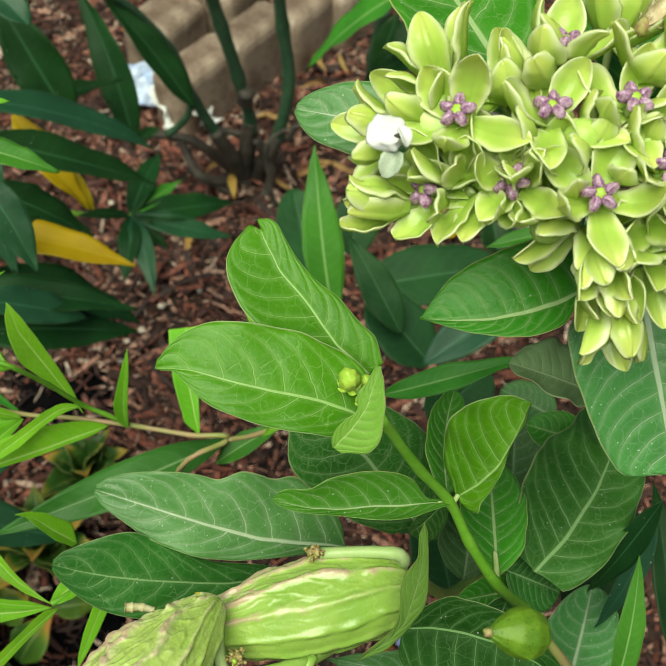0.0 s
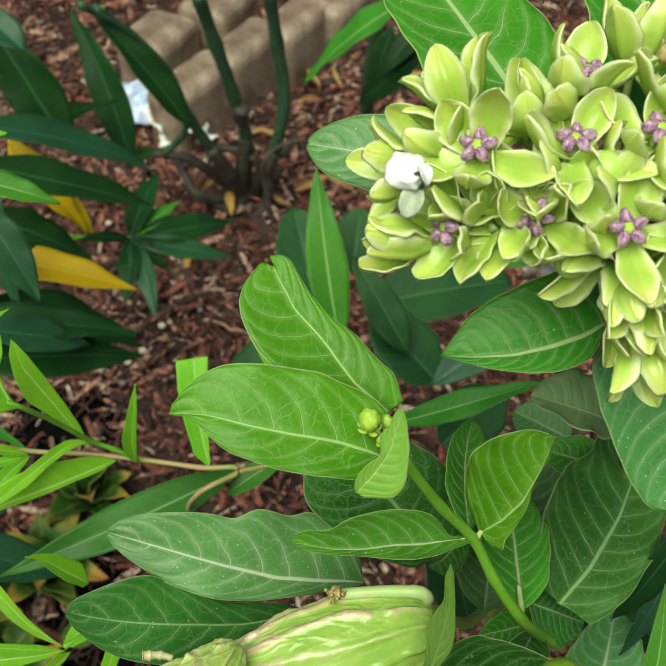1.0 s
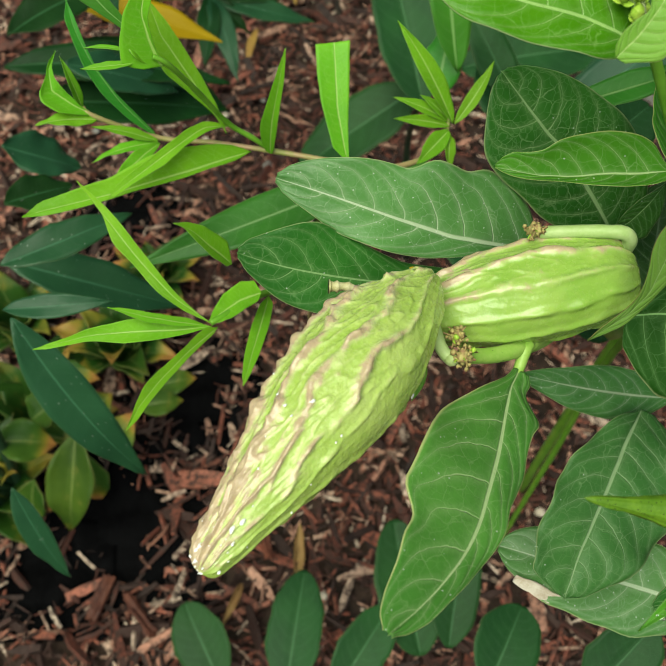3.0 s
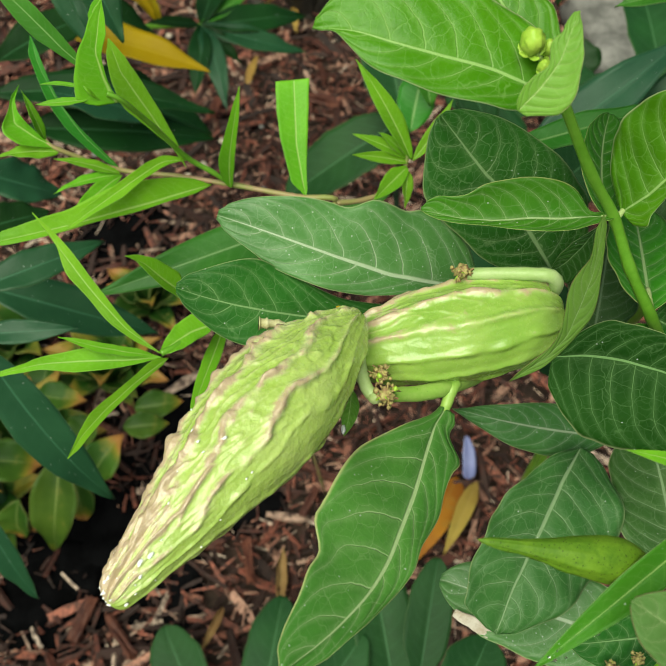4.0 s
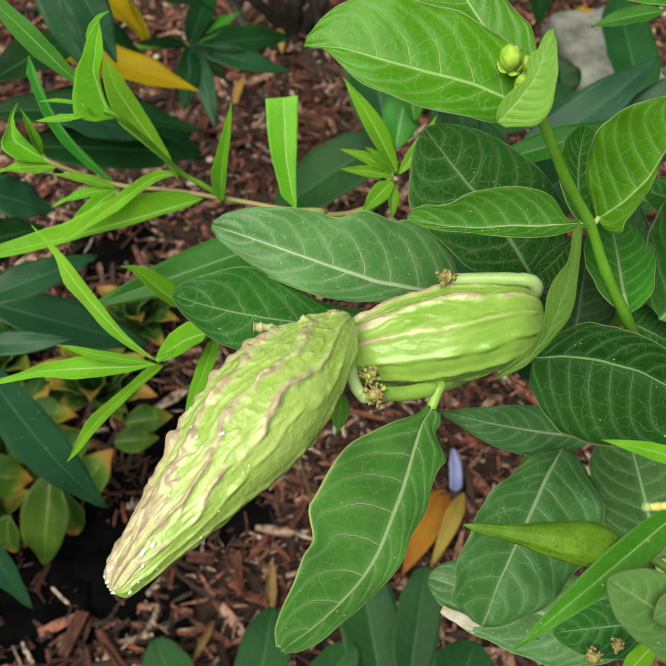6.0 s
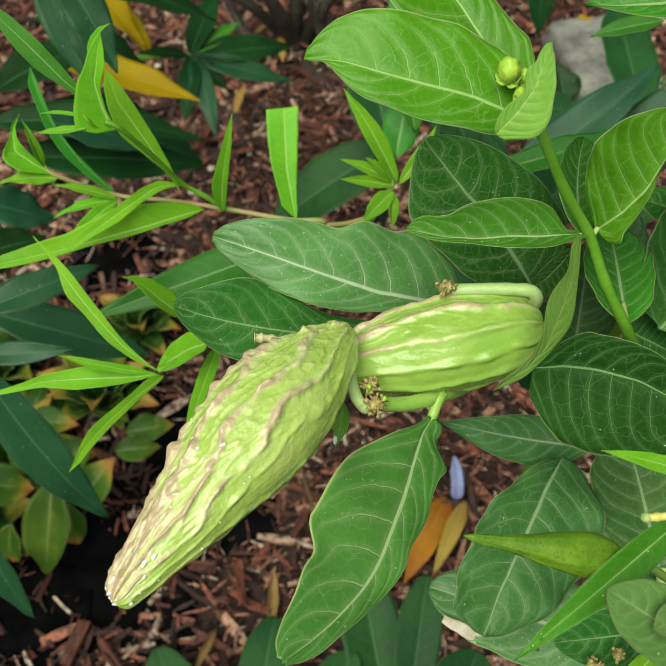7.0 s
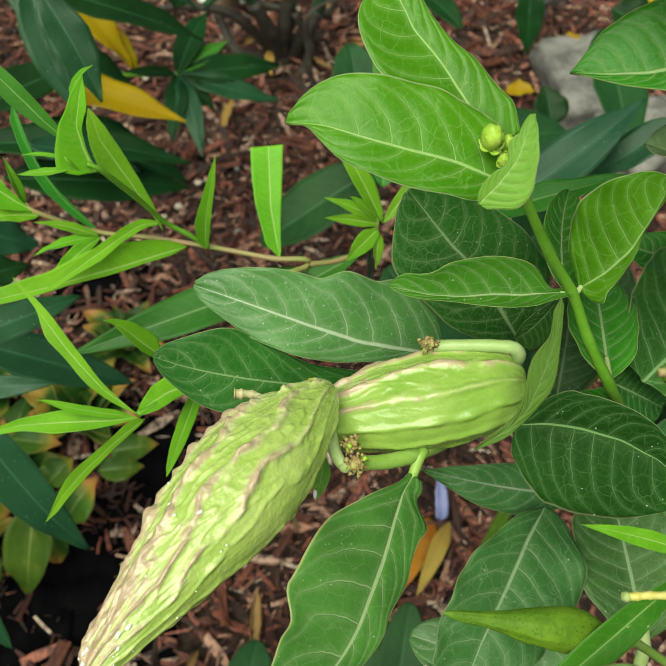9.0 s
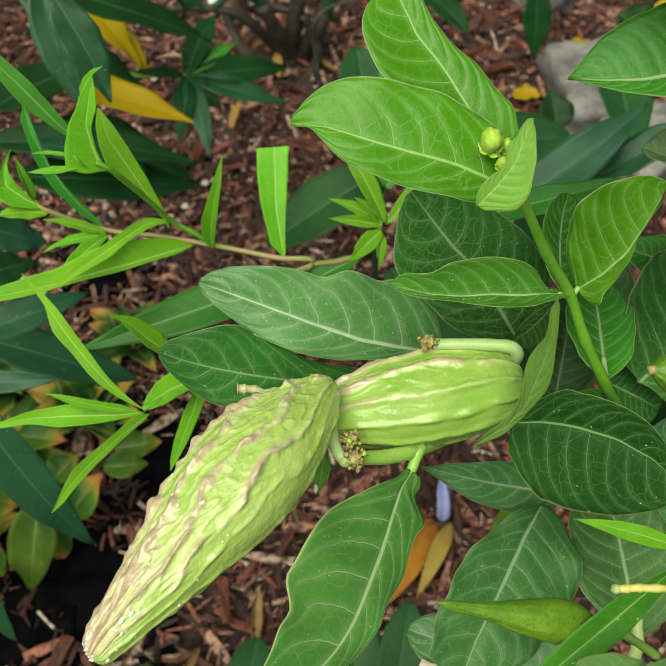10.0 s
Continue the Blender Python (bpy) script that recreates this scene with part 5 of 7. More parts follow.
leaf(narrow, (-0.0706, 0.2200, 0.6160), (-0.1356, 0.2066, 0.6224), 0.0097, (0.18, -0.44, 0.88), LANCE, "broad", left=(0.2, 0.4, 1.2, 2.0, 2.7, 3.6, 4.2, 4.5, 4.6, 3.7, 2.8, 2.1, 1.8, 1.5, 1.2, 0.5, 0.2), right=(0.2, 0.8, 2.1, 3.9, 4.9, 5.0, 5.0, 5.1, 4.5, 3.8, 3.2, 2.5, 1.7, 1.2, 0.9, 0.3, 0.2), mid=(0.0, -0.0, -0.1, -0.1, -0.3, -0.8, -1.2, -1.6, -1.9, -2.1, -2.3, -2.2, -1.6, -1.1, -0.5, -0.2, 0.0), fold=0.35, bend=0.02, wave=0.05, ragged=0.006)
leaf(narrow, (-0.0684, 0.2197, 0.6157), (-0.0934, 0.1644, 0.6386), 0.0058, (0.44, 0.16, 0.88), LANCE, "broad", left=(0.2, 0.4, 1.1, 1.3, 1.6, 1.9, 2.1, 2.2, 2.3, 2.4, 2.5, 2.4, 2.3, 2.3, 1.8, 0.9, 0.2), right=(0.2, 1.0, 2.7, 3.0, 2.7, 2.3, 2.2, 2.4, 2.6, 2.8, 2.9, 3.2, 2.4, 1.5, 0.9, 0.4, 0.2), mid=(0.0, -0.2, -0.5, -0.9, -1.4, -1.8, -2.1, -2.2, -2.3, -2.5, -2.5, -2.3, -2.1, -1.8, -0.9, -0.4, -0.0), fold=0.35, bend=0.02, wave=0.05, ragged=0.006)
leaf(narrow, (-0.0723, 0.2204, 0.6160), (-0.1069, 0.2175, 0.6335), 0.0044, (0.43, -0.44, 0.79), LANCE, "broad", left=(0.2, 0.2, 0.5, 0.9, 1.3, 1.7, 1.8, 1.9, 2.1, 2.2, 2.2, 1.8, 1.4, 0.9, 0.5, 0.2, 0.2), right=(0.2, 0.3, 0.8, 1.5, 2.1, 2.2, 2.1, 2.0, 2.0, 1.9, 1.9, 1.7, 1.5, 1.2, 0.7, 0.2, 0.2), mid=(0.0, 0.1, 0.2, 0.4, 0.5, 0.7, 0.8, 0.8, 0.8, 0.9, 0.9, 0.7, 0.6, 0.4, 0.2, 0.1, -0.0), fold=0.35, bend=0.02, wave=0.05, ragged=0.006)
leaf(narrow, (-0.0524, 0.2373, 0.6133), (-0.0717, 0.2212, 0.6173), 0.0119, (0.34, -0.18, 0.92), LANCE, "broad", left=(0.2, 0.6, 1.7, 3.2, 3.7, 4.1, 4.6, 4.7, 4.8, 4.8, 4.9, 4.7, 4.1, 3.4, 2.3, 0.9, 0.2), right=(0.2, 5.2, 5.8, 6.4, 7.0, 6.6, 6.1, 5.9, 5.8, 5.8, 5.0, 4.2, 3.5, 2.7, 1.6, 0.6, 0.2), mid=(0.0, -0.1, -0.3, -0.6, -0.9, -1.1, -1.4, -1.4, -1.2, -1.1, -1.0, -0.8, -0.7, -0.4, -0.2, -0.1, -0.0), fold=0.35, bend=0.02, wave=0.05, ragged=0.006)
leaf(narrow, (-0.0639, 0.2470, 0.6199), (-0.0822, 0.2437, 0.6495), 0.0092, (0.76, -0.49, 0.42), LANCE, "broad", left=(0.2, 1.0, 2.5, 2.7, 2.9, 3.1, 3.3, 3.0, 2.8, 2.7, 2.5, 2.1, 1.4, 0.4, 0.2, 0.2, 0.2), right=(0.2, 0.8, 2.1, 3.9, 5.7, 5.9, 5.7, 5.5, 5.1, 4.7, 4.3, 3.5, 2.8, 2.4, 1.5, 0.5, 0.2), mid=(0.0, -0.0, -0.1, -0.2, -0.3, -0.3, -0.4, -0.5, -0.7, -1.0, -1.2, -1.4, -1.3, -0.9, -0.5, -0.2, 0.0), fold=0.2, bend=0.02, ragged=0.006)
leaf(narrow, (-0.0509, 0.2479, 0.5960), (-0.0581, 0.1967, 0.6109), 0.0069, (0.22, 0.24, 0.94), LANCE, "broad", left=(0.2, 0.9, 2.3, 2.8, 3.0, 3.2, 3.4, 3.4, 3.3, 3.2, 3.1, 2.8, 2.3, 1.8, 1.2, 0.6, 0.2), right=(0.2, 0.6, 1.6, 2.7, 3.0, 3.2, 3.4, 3.5, 3.3, 3.1, 3.0, 2.8, 2.4, 1.9, 1.4, 0.5, 0.2), mid=(0.0, 0.0, 0.1, 0.1, 0.2, 0.2, 0.2, 0.2, 0.1, 0.1, -0.0, -0.0, -0.0, -0.0, -0.0, -0.0, 0.0), fold=0.2, bend=0.02, ragged=0.006)
leaf(narrow, (-0.0058, 0.3190, 0.5911), (-0.1118, 0.2688, 0.5905), 0.0213, (0.00, -0.36, 0.93), LANCE_DIM, "lance", bend=0.03)
leaf(narrow, (-0.0120, 0.3122, 0.5799), (0.0209, 0.3272, 0.5911), 0.0123, (0.00, -0.36, 0.93), LANCE_MID, "lance")
# small upright shoot on the right fork
for base, tip, wd in (((0.0298, 0.3267, 0.6146), (0.0049, 0.3481, 0.6540), 0.0096), ((0.0288, 0.3275, 0.6152), (0.0035, 0.3294, 0.6287), 0.0062), ((0.0284, 0.3259, 0.6141), (0.0031, 0.3217, 0.6233), 0.0059), ((0.0278, 0.3243, 0.6129), (0.0127, 0.3054, 0.6119), 0.0094), ((0.0284, 0.3227, 0.6118), (0.0266, 0.3027, 0.6100), 0.0059), ((0.0304, 0.3267, 0.6146), (0.0485, 0.3493, 0.6305), 0.0067), ((0.0278, 0.3279, 0.6154), (0.0147, 0.3299, 0.6291), 0.0051)):
    leaf(narrow, base, tip, wd, (0.10, -0.40, 0.91), LANCE, "lance", fold=0.35, bend=0.03, nu=14)
leaf(narrow, (0.0671, 0.3020, 0.6475), (0.1274, 0.3022, 0.6731), 0.0127, (0.00, -0.31, 0.95), LANCE_MID, "lance", bend=0.03)


leaf(pod_plant, (0.0029, 0.1767, 0.6650), (0.0006, 0.1628, 0.6587), 0.0068, (0.10, -0.55, 0.83), PALE, "lance", fold=0.5, bend=0.05, nu=14, twist=0.0, label="small folded young leaf with a white tip")
part("latex_drop", blob(0.0011, (0.7, 1.6, 0.7), 0.3, 3, 2), LATEX, pod_plant, "white drop on a leaf tip", Matrix.Translation((0.0004, 0.1640, 0.6614)))
part("dried_patch", blade(0.0241, 0.0048, "petal", fold=0.1, bend=0.03, wave=0.1, nu=12, nv=6, seed=3, ragged=0.08), PATCH, pod_plant, "dried white patch on a leaf margin", frame_of((0.0419, 0.1338, 0.5748), (0.0652, 0.1221, 0.5702), (0.00, -0.36, 0.93)))
remains(slim, (0.0777, 0.0917, 0.6515), 0.0042, 11)
remains(slim, (0.0849, 0.0945, 0.6535), 0.0032, 12)
# ---- the flowering stem ----
flower_plant = thing("milkweed_plant", (0.16, 0.42, 0.0), "green milkweed in flower, a dense cluster of cupped green blooms", "plant", "milkweed plants")
HUB = (0.1096, 0.2414, 0.8165)
stem(flower_plant, [HUB, (0.1300, 0.2504, 0.7876), (0.149, 0.255, 0.70), (0.155, 0.27, 0.62), (0.15, 0.33, 0.45), (0.16, 0.42, -0.01)], 0.0026, 0.0042)
leaf(flower_plant, (0.1086, 0.2201, 0.7988), (0.0652, 0.2167, 0.7931), 0.0258, (-0.08, -0.45, 0.89), MATURE, "broad", left=(0.2, 1.8, 4.7, 6.4, 7.0, 7.1, 7.1, 6.6, 6.1, 5.2, 4.6, 4.1, 3.1, 2.1, 1.2, 0.4, 0.2), right=(13.8, 15.3, 16.5, 18.1, 18.6, 18.7, 18.7, 18.0, 17.3, 16.6, 15.2, 13.4, 11.4, 8.1, 4.3, 1.6, 0.2), mid=(0.0, 0.5, 1.3, 2.2, 2.7, 3.2, 3.6, 3.7, 3.8, 3.9, 3.5, 3.0, 2.5, 1.8, 0.9, 0.4, 0.0), fold=0.28, bend=0.04, quilt=0.012, ragged=0.006, nu=44, nv=18)
leaf(flower_plant, (0.1325, 0.2322, 0.7855), (0.1426, 0.1954, 0.7467), 0.05, (0.01, -0.73, 0.69), BLUE, "broad", left=(0.2, 2.2, 5.9, 11.1, 12.9, 14.4, 15.8, 17.1, 16.9, 16.6, 16.3, 15.0, 13.0, 11.1, 7.0, 2.6, 0.2), right=(15.0, 21.2, 24.8, 26.3, 26.1, 25.7, 25.4, 24.6, 23.8, 22.9, 22.1, 21.3, 19.9, 18.3, 16.7, 12.9, 0.2), mid=(0.0, -0.1, -0.1, -0.3, -0.4, -0.5, -0.6, -0.6, -0.5, -0.5, -0.4, -0.4, -0.3, -0.2, -0.1, -0.0, 0.0), fold=0.08, bend=0.03, quilt=0.012, ragged=0.006, nu=44, nv=18)
leaf(flower_plant, (0.1256, 0.2258, 0.7458), (0.0972, 0.2309, 0.7560), 0.0221, (0.00, -0.23, 0.97), UNDERSIDE, fold=0.35, bend=0.03, wave=0.1, cup=0.2)
leaf(flower_plant, (0.0816, 0.2448, 0.8279), (0.0323, 0.2619, 0.8293), 0.0229, (0.00, -0.49, 0.87), BLUE, fold=0.14, bend=0.04, quilt=0.01)
leaf(flower_plant, (0.0951, 0.2508, 0.8336), (0.0639, 0.3346, 0.8466), 0.0396, (0.00, -0.49, 0.87), MATURE, fold=0.12, bend=0.03, quilt=0.012)
leaf(flower_plant, (0.1228, 0.2471, 0.8380), (0.1282, 0.3249, 0.8536), 0.0347, (0.00, -0.49, 0.87), MATURE, fold=0.12, bend=0.03, quilt=0.012)
leaf(flower_plant, (0.1552, 0.2436, 0.8186), (0.1400, 0.3045, 0.8445), 0.0360, (0.00, -0.49, 0.87), BLUE, fold=0.12, bend=0.03)

PETAL_MESHES = []
for k in range(8):
    bm = blade(0.0158 + 0.0008 * (k % 2), 0.0088 + 0.0003 * (k % 3), "lobe", fold=0.06 + 0.05 * (k % 2), cup=0.26 + 0.14 * (k % 3), bend=-0.12 - 0.05 * (k % 2), wave=0.02 + 0.02 * (k % 4), curl=(-0.25, 0.22, -0.12, 0.30, -0.3, 0.05, 0.26, -0.18)[k], sway=0.04 * ((k % 3) - 1), nu=20, nv=12, seed=70 + k, thick=0.0006, ragged=0.010)
    for v in bm.verts:
        v.co.z += 0.00030 * noise.noise(v.co * 200 + Vector((k, 0, 0))) + 0.00025 * noise.noise(Vector((v.co.x * 150, v.co.y * 620, k)))
    me = bpy.data.meshes.new("petal")
    bm.to_mesh(me)
    bm.free()
    PETAL_MESHES.append(me)


def hood_mesh():
    bm = blob(0.00155, (1.15, 0.85, 1.2), 0.25, 3, 3, 2.0)
    me = bpy.data.meshes.new("hood")
    bm.to_mesh(me)
    bm.free()
    return me


HOOD = hood_mesh()


def flower(plant, centre, axis, opening, seed, size=1.0, label="", hoods=True):
    """A cupped bloom: five petals on a short stalk, five purple hoods round a green head."""
    rnd = random.Random(seed)
    c, n = Vector(centre), Vector(axis).normalized()
    a = n.cross(Vector((0.31, 0.2, 0.9))).normalized()
    b = n.cross(a)
    foot = c - n * 0.0035 * size
    hub = Vector(HUB)
    body = part("flower", tube([hub, hub.lerp(foot, 0.6) - n * 0.003, foot - n * 0.001, foot + n * 0.002], 0.0007, 0.0013, sides=7, n=4), STEM_PALE, plant, label or "cupped pale green bloom with purple hoods")
    spin = rnd.uniform(0, 6.3)
    for j in range(5):
        w = spin + j * 1.2566 + rnd.uniform(-0.12, 0.12)
        o = radians(opening + rnd.uniform(-24, 24))
        out = a * math.cos(w) + b * math.sin(w)
        d = n * math.cos(o) + out * math.sin(o)
        base = foot + out * 0.0012 * size
        m = frame_of(base, base + d, n * math.sin(o) - out * math.cos(o)) @ pose(0, 0, 0, rnd.uniform(-22, 22), 0, rnd.uniform(-8, 8)) @ Matrix.Diagonal((size * rnd.uniform(0.9, 1.08), size * rnd.uniform(0.9, 1.1), size, 1))
        part_of("petal", PETAL_MESHES[rnd.randrange(8)], PETAL, body, "", m)
    if hoods:
        for j in range(5):
            w = spin + 0.6 + j * 1.2566
            out = a * math.cos(w) + b * math.sin(w)
            m = frame_of(c + out * 0.0026 + n * 0.0018, c + out * 0.006 + n * 0.0016, n) @ Matrix.Diagonal((1.15, 1.0, 0.95, 1))
            part_of("hood", HOOD, PURPLE, body, "purple hood" if j == 0 else "", m)
        part("head", blob(0.0019, (1, 1, 1.1), 0.3, seed, 2, 2.5), BUDGREEN, body, "", Matrix.Translation(c + n * 0.001))
    return body


BUD_SKIN = plain_material("closed_bud_skin", (0.40, 0.60, 0.10), (0.52, 0.68, 0.17), 140.0, 0.36, bump=0.25, through_light=0.15)


def closed_bud(plant, centre, axis, size, seed):
    """A closed flower: a smooth ovoid with five seams where the petals overlap."""
    c, n = Vector(centre), Vector(axis).normalized()
    bm = bmesh.new()
    bmesh.ops.create_uvsphere(bm, u_segments=40, v_segments=20, radius=1.0)
    for v in bm.verts:
        a = math.atan2(v.co.y, v.co.x) + 0.5 * v.co.z
        seam = abs(((a * 5 / 6.2832) % 1.0) - 0.5) * 2
        k = 1 + 0.05 * seam - 0.10 * math.exp(-((1 - seam) / 0.12) ** 2) * (1 - abs(v.co.z) ** 6)
        v.co = Vector((v.co.x * k, v.co.y * k, v.co.z * 1.12)) * size * 0.5
    return part("flower_bud", bm, BUD_SKIN, plant, "closed pale green flower bud", frame_of(c, c + n.orthogonal(), n))


for k, (c, axis, opening, size, hoods) in enumerate((
        ((0.0709, 0.2276, 0.8524), (-0.36, -0.30, 0.88), 52, 1, True),
        ((0.0923, 0.2260, 0.8543), (-0.11, -0.07, 0.99), 54, 1, True),
        ((0.0970, 0.2424, 0.8608), (0.05, 0.21, 0.98), 50, 1, True),
        ((0.1110, 0.2269, 0.8557), (0.09, -0.18, 0.98), 55, 1, True),
        ((0.1017, 0.2078, 0.8442), (-0.12, -0.53, 0.84), 60, 1, True),
        ((0.1180, 0.2135, 0.8469), (0.38, -0.45, 0.81), 55, 1, True),
        ((0.0644, 0.2188, 0.8367), (-0.81, -0.33, 0.48), 40, 1, True),
        ((0.0537, 0.2331, 0.8421), (-0.95, -0.06, 0.31), 36, 1, False),
        ((0.0681, 0.2428, 0.8549), (-0.29, 0.50, 0.82), 15, 1.1, False),
        ((0.1066, 0.2037, 0.8222), (-0.17, -0.93, -0.33), 34, 1, True),
        ((0.1182, 0.2028, 0.8244), (0.28, -0.95, -0.15), 38, 1, False),
        ((0.0825, 0.2245, 0.8448), (-0.52, -0.29, 0.80), 46, 1, False),
        ((0.0842, 0.2175, 0.8401), (-0.52, -0.47, 0.71), 48, 0.95, True),
        ((0.1125, 0.2190, 0.8463), (0.08, -0.40, 0.91), 40, 0.95, False),
        ((0.1179, 0.2406, 0.8572), (0.30, 0.13, 0.94), 48, 1, False),
        ((0.0915, 0.2189, 0.8376), (-0.32, -0.36, 0.88), 42, 0.95, False),
        ((0.0998, 0.2131, 0.8261), (-0.55, -0.82, -0.17), 32, 0.95, False),
        ((0.1122, 0.2091, 0.8297), (0.08, -0.95, 0.29), 42, 0.95, False),
        ((0.0820, 0.2411, 0.8499), (-0.40, 0.14, 0.90), 40, 1, False),
        ((0.1120, 0.2539, 0.8593), (0.21, 0.45, 0.87), 35, 1, False),
        ((0.1273, 0.2255, 0.8497), (0.57, -0.38, 0.73), 50, 1, True),
        ((0.1289, 0.2134, 0.8365), (0.60, -0.72, 0.35), 50, 1, True),
        ((0.1286, 0.2469, 0.8577), (0.61, 0.11, 0.79), 45, 1, False),
        ((0.0958, 0.2187, 0.8442), (-0.31, -0.14, 0.94), 36, 0.95, False),
        ((0.1038, 0.2255, 0.8463), (0.09, -0.07, 0.99), 34, 0.9, False),
        ((0.0915, 0.2406, 0.8550), (-0.31, 0.22, 0.93), 38, 1, False),
        ((0.1103, 0.2007, 0.8117), (-0.02, -0.87, -0.49), 26, 1.05, False),
        ((0.0622, 0.2380, 0.8466), (-0.74, -0.01, 0.67), 32, 0.95, False),
        ((0.1048, 0.2034, 0.8298), (-0.13, -0.99, -0.00), 12, 0.95, False),
        ((0.0564, 0.2182, 0.8332), (-0.92, -0.24, 0.30), 13, 1, False),
        ((0.1180, 0.2259, 0.8471), (0.19, -0.18, 0.97), 34, 0.95, False),
        ((0.0699, 0.2241, 0.8388), (-0.63, -0.22, 0.74), 34, 0.9, False),
        ((0.1200, 0.2082, 0.8305), (0.40, -0.81, 0.44), 38, 0.95, False),
        ((0.0746, 0.2193, 0.8374), (-0.32, -0.40, 0.86), 42, 0.95, False),
        ((0.0784, 0.2192, 0.8361), (-0.42, -0.32, 0.85), 40, 0.9, False))):
    flower(flower_plant, c, axis, opening, 100 + k, size * 1.02, hoods=hoods)
for k, (c, axis, size) in enumerate((
        ((0.0994, 0.2219, 0.8497), (-0.02, -0.49, 0.87), 0.0090),
        ((0.1149, 0.2224, 0.8479), (-0.02, -0.49, 0.87), 0.0085),
        ((0.0929, 0.2127, 0.8302), (-0.33, -0.90, 0.28), 0.0080))):
    closed_bud(flower_plant, c, axis, size, 400 + k)
# a withered bloom at the top of the cluster
faded = part("withered_flower", blob(0.0026, rough=0.5, seed=9, cuts=2, freq=3), WITHERED, flower_plant, "faded papery cream bloom", Matrix.Translation((0.1176, 0.2520, 0.8604)))
for j in range(7):
    r = random.Random(300 + j)
    d = Vector((r.uniform(-0.5, 0.7), r.uniform(-0.3, 0.8), r.uniform(0, 1))).normalized() * 0.012
    part("withered_petal", blade(0.012, 0.006, "petal", fold=0.8, bend=r.uniform(-0.2, 0.1), wave=0.3, nu=10, nv=6, seed=j), FADED, faded, "", frame_of((0.1176, 0.2520, 0.8604), Vector((0.1176, 0.2520, 0.8604)) + d, (0.19, -0.39, 0.90)))

# white rounded shape standing in for a likely crab spider among the petals
scrap = thing("spider_standin", (0.0539, 0.2277, 0.8466), "small white shape among the petals, standing in for a likely crab spider", "scrap")
bm = bmesh.new()
bmesh.ops.create_cube(bm, size=2.0)
bmesh.ops.subdivide_edges(bm, edges=bm.edges[:], cuts=7, use_grid_fill=True)
for v in bm.verts:
    q = v.co / (abs(v.co.x) ** 3 + abs(v.co.y) ** 3 + abs(v.co.z) ** 3) ** (1 / 3)
    dip = 0.25 * math.exp(-((q.x - 0.55) ** 2 + (q.y - 0.1) ** 2) / 0.08)
    crease = 0.10 * math.exp(-((q.x + 0.25 * q.y - 0.1) / 0.10) ** 2)
    v.co = Vector((q.x * 0.0043, q.y * 0.0041, q.z * 0.0022 * (1 - dip - crease))) * (1 + 0.22 * noise.noise(q * 1.6) + 0.08 * noise.noise(q * 4))
part("sheet", bm, WHITE, scrap, "", frame_of((0.0535, 0.2212, 0.8521), (0.0577, 0.2200, 0.8519), (-0.14, -0.35, 0.92)))
part("sheet", blade(0.0050, 0.0036, "petal", fold=0.6, bend=0.25, nu=10, nv=6, seed=6), WHITE, scrap, "", frame_of((0.0562, 0.2206, 0.8543), (0.0578, 0.2176, 0.8514), (0.29, -0.55, 0.78)))
part("dark_opening", blob(0.0009, (1.5, 0.8, 0.6), 0.3, 4, 2), STEM_WOOD, scrap, "dark hollow in the white shape", Matrix.Translation((0.0561, 0.2188, 0.8532)))
part("hanging_sheet", blade(0.0070, 0.006, "petal", fold=0.4, bend=0.1, nu=10, nv=6, seed=7), plain_material("grey_green_skin", (0.24, 0.30, 0.20), (0.38, 0.44, 0.32), 300.0, 0.5), scrap, "grey-green hanging lobe", frame_of((0.0563, 0.2185, 0.8492), (0.0533, 0.2151, 0.8448), (-0.10, -0.49, 0.87)))

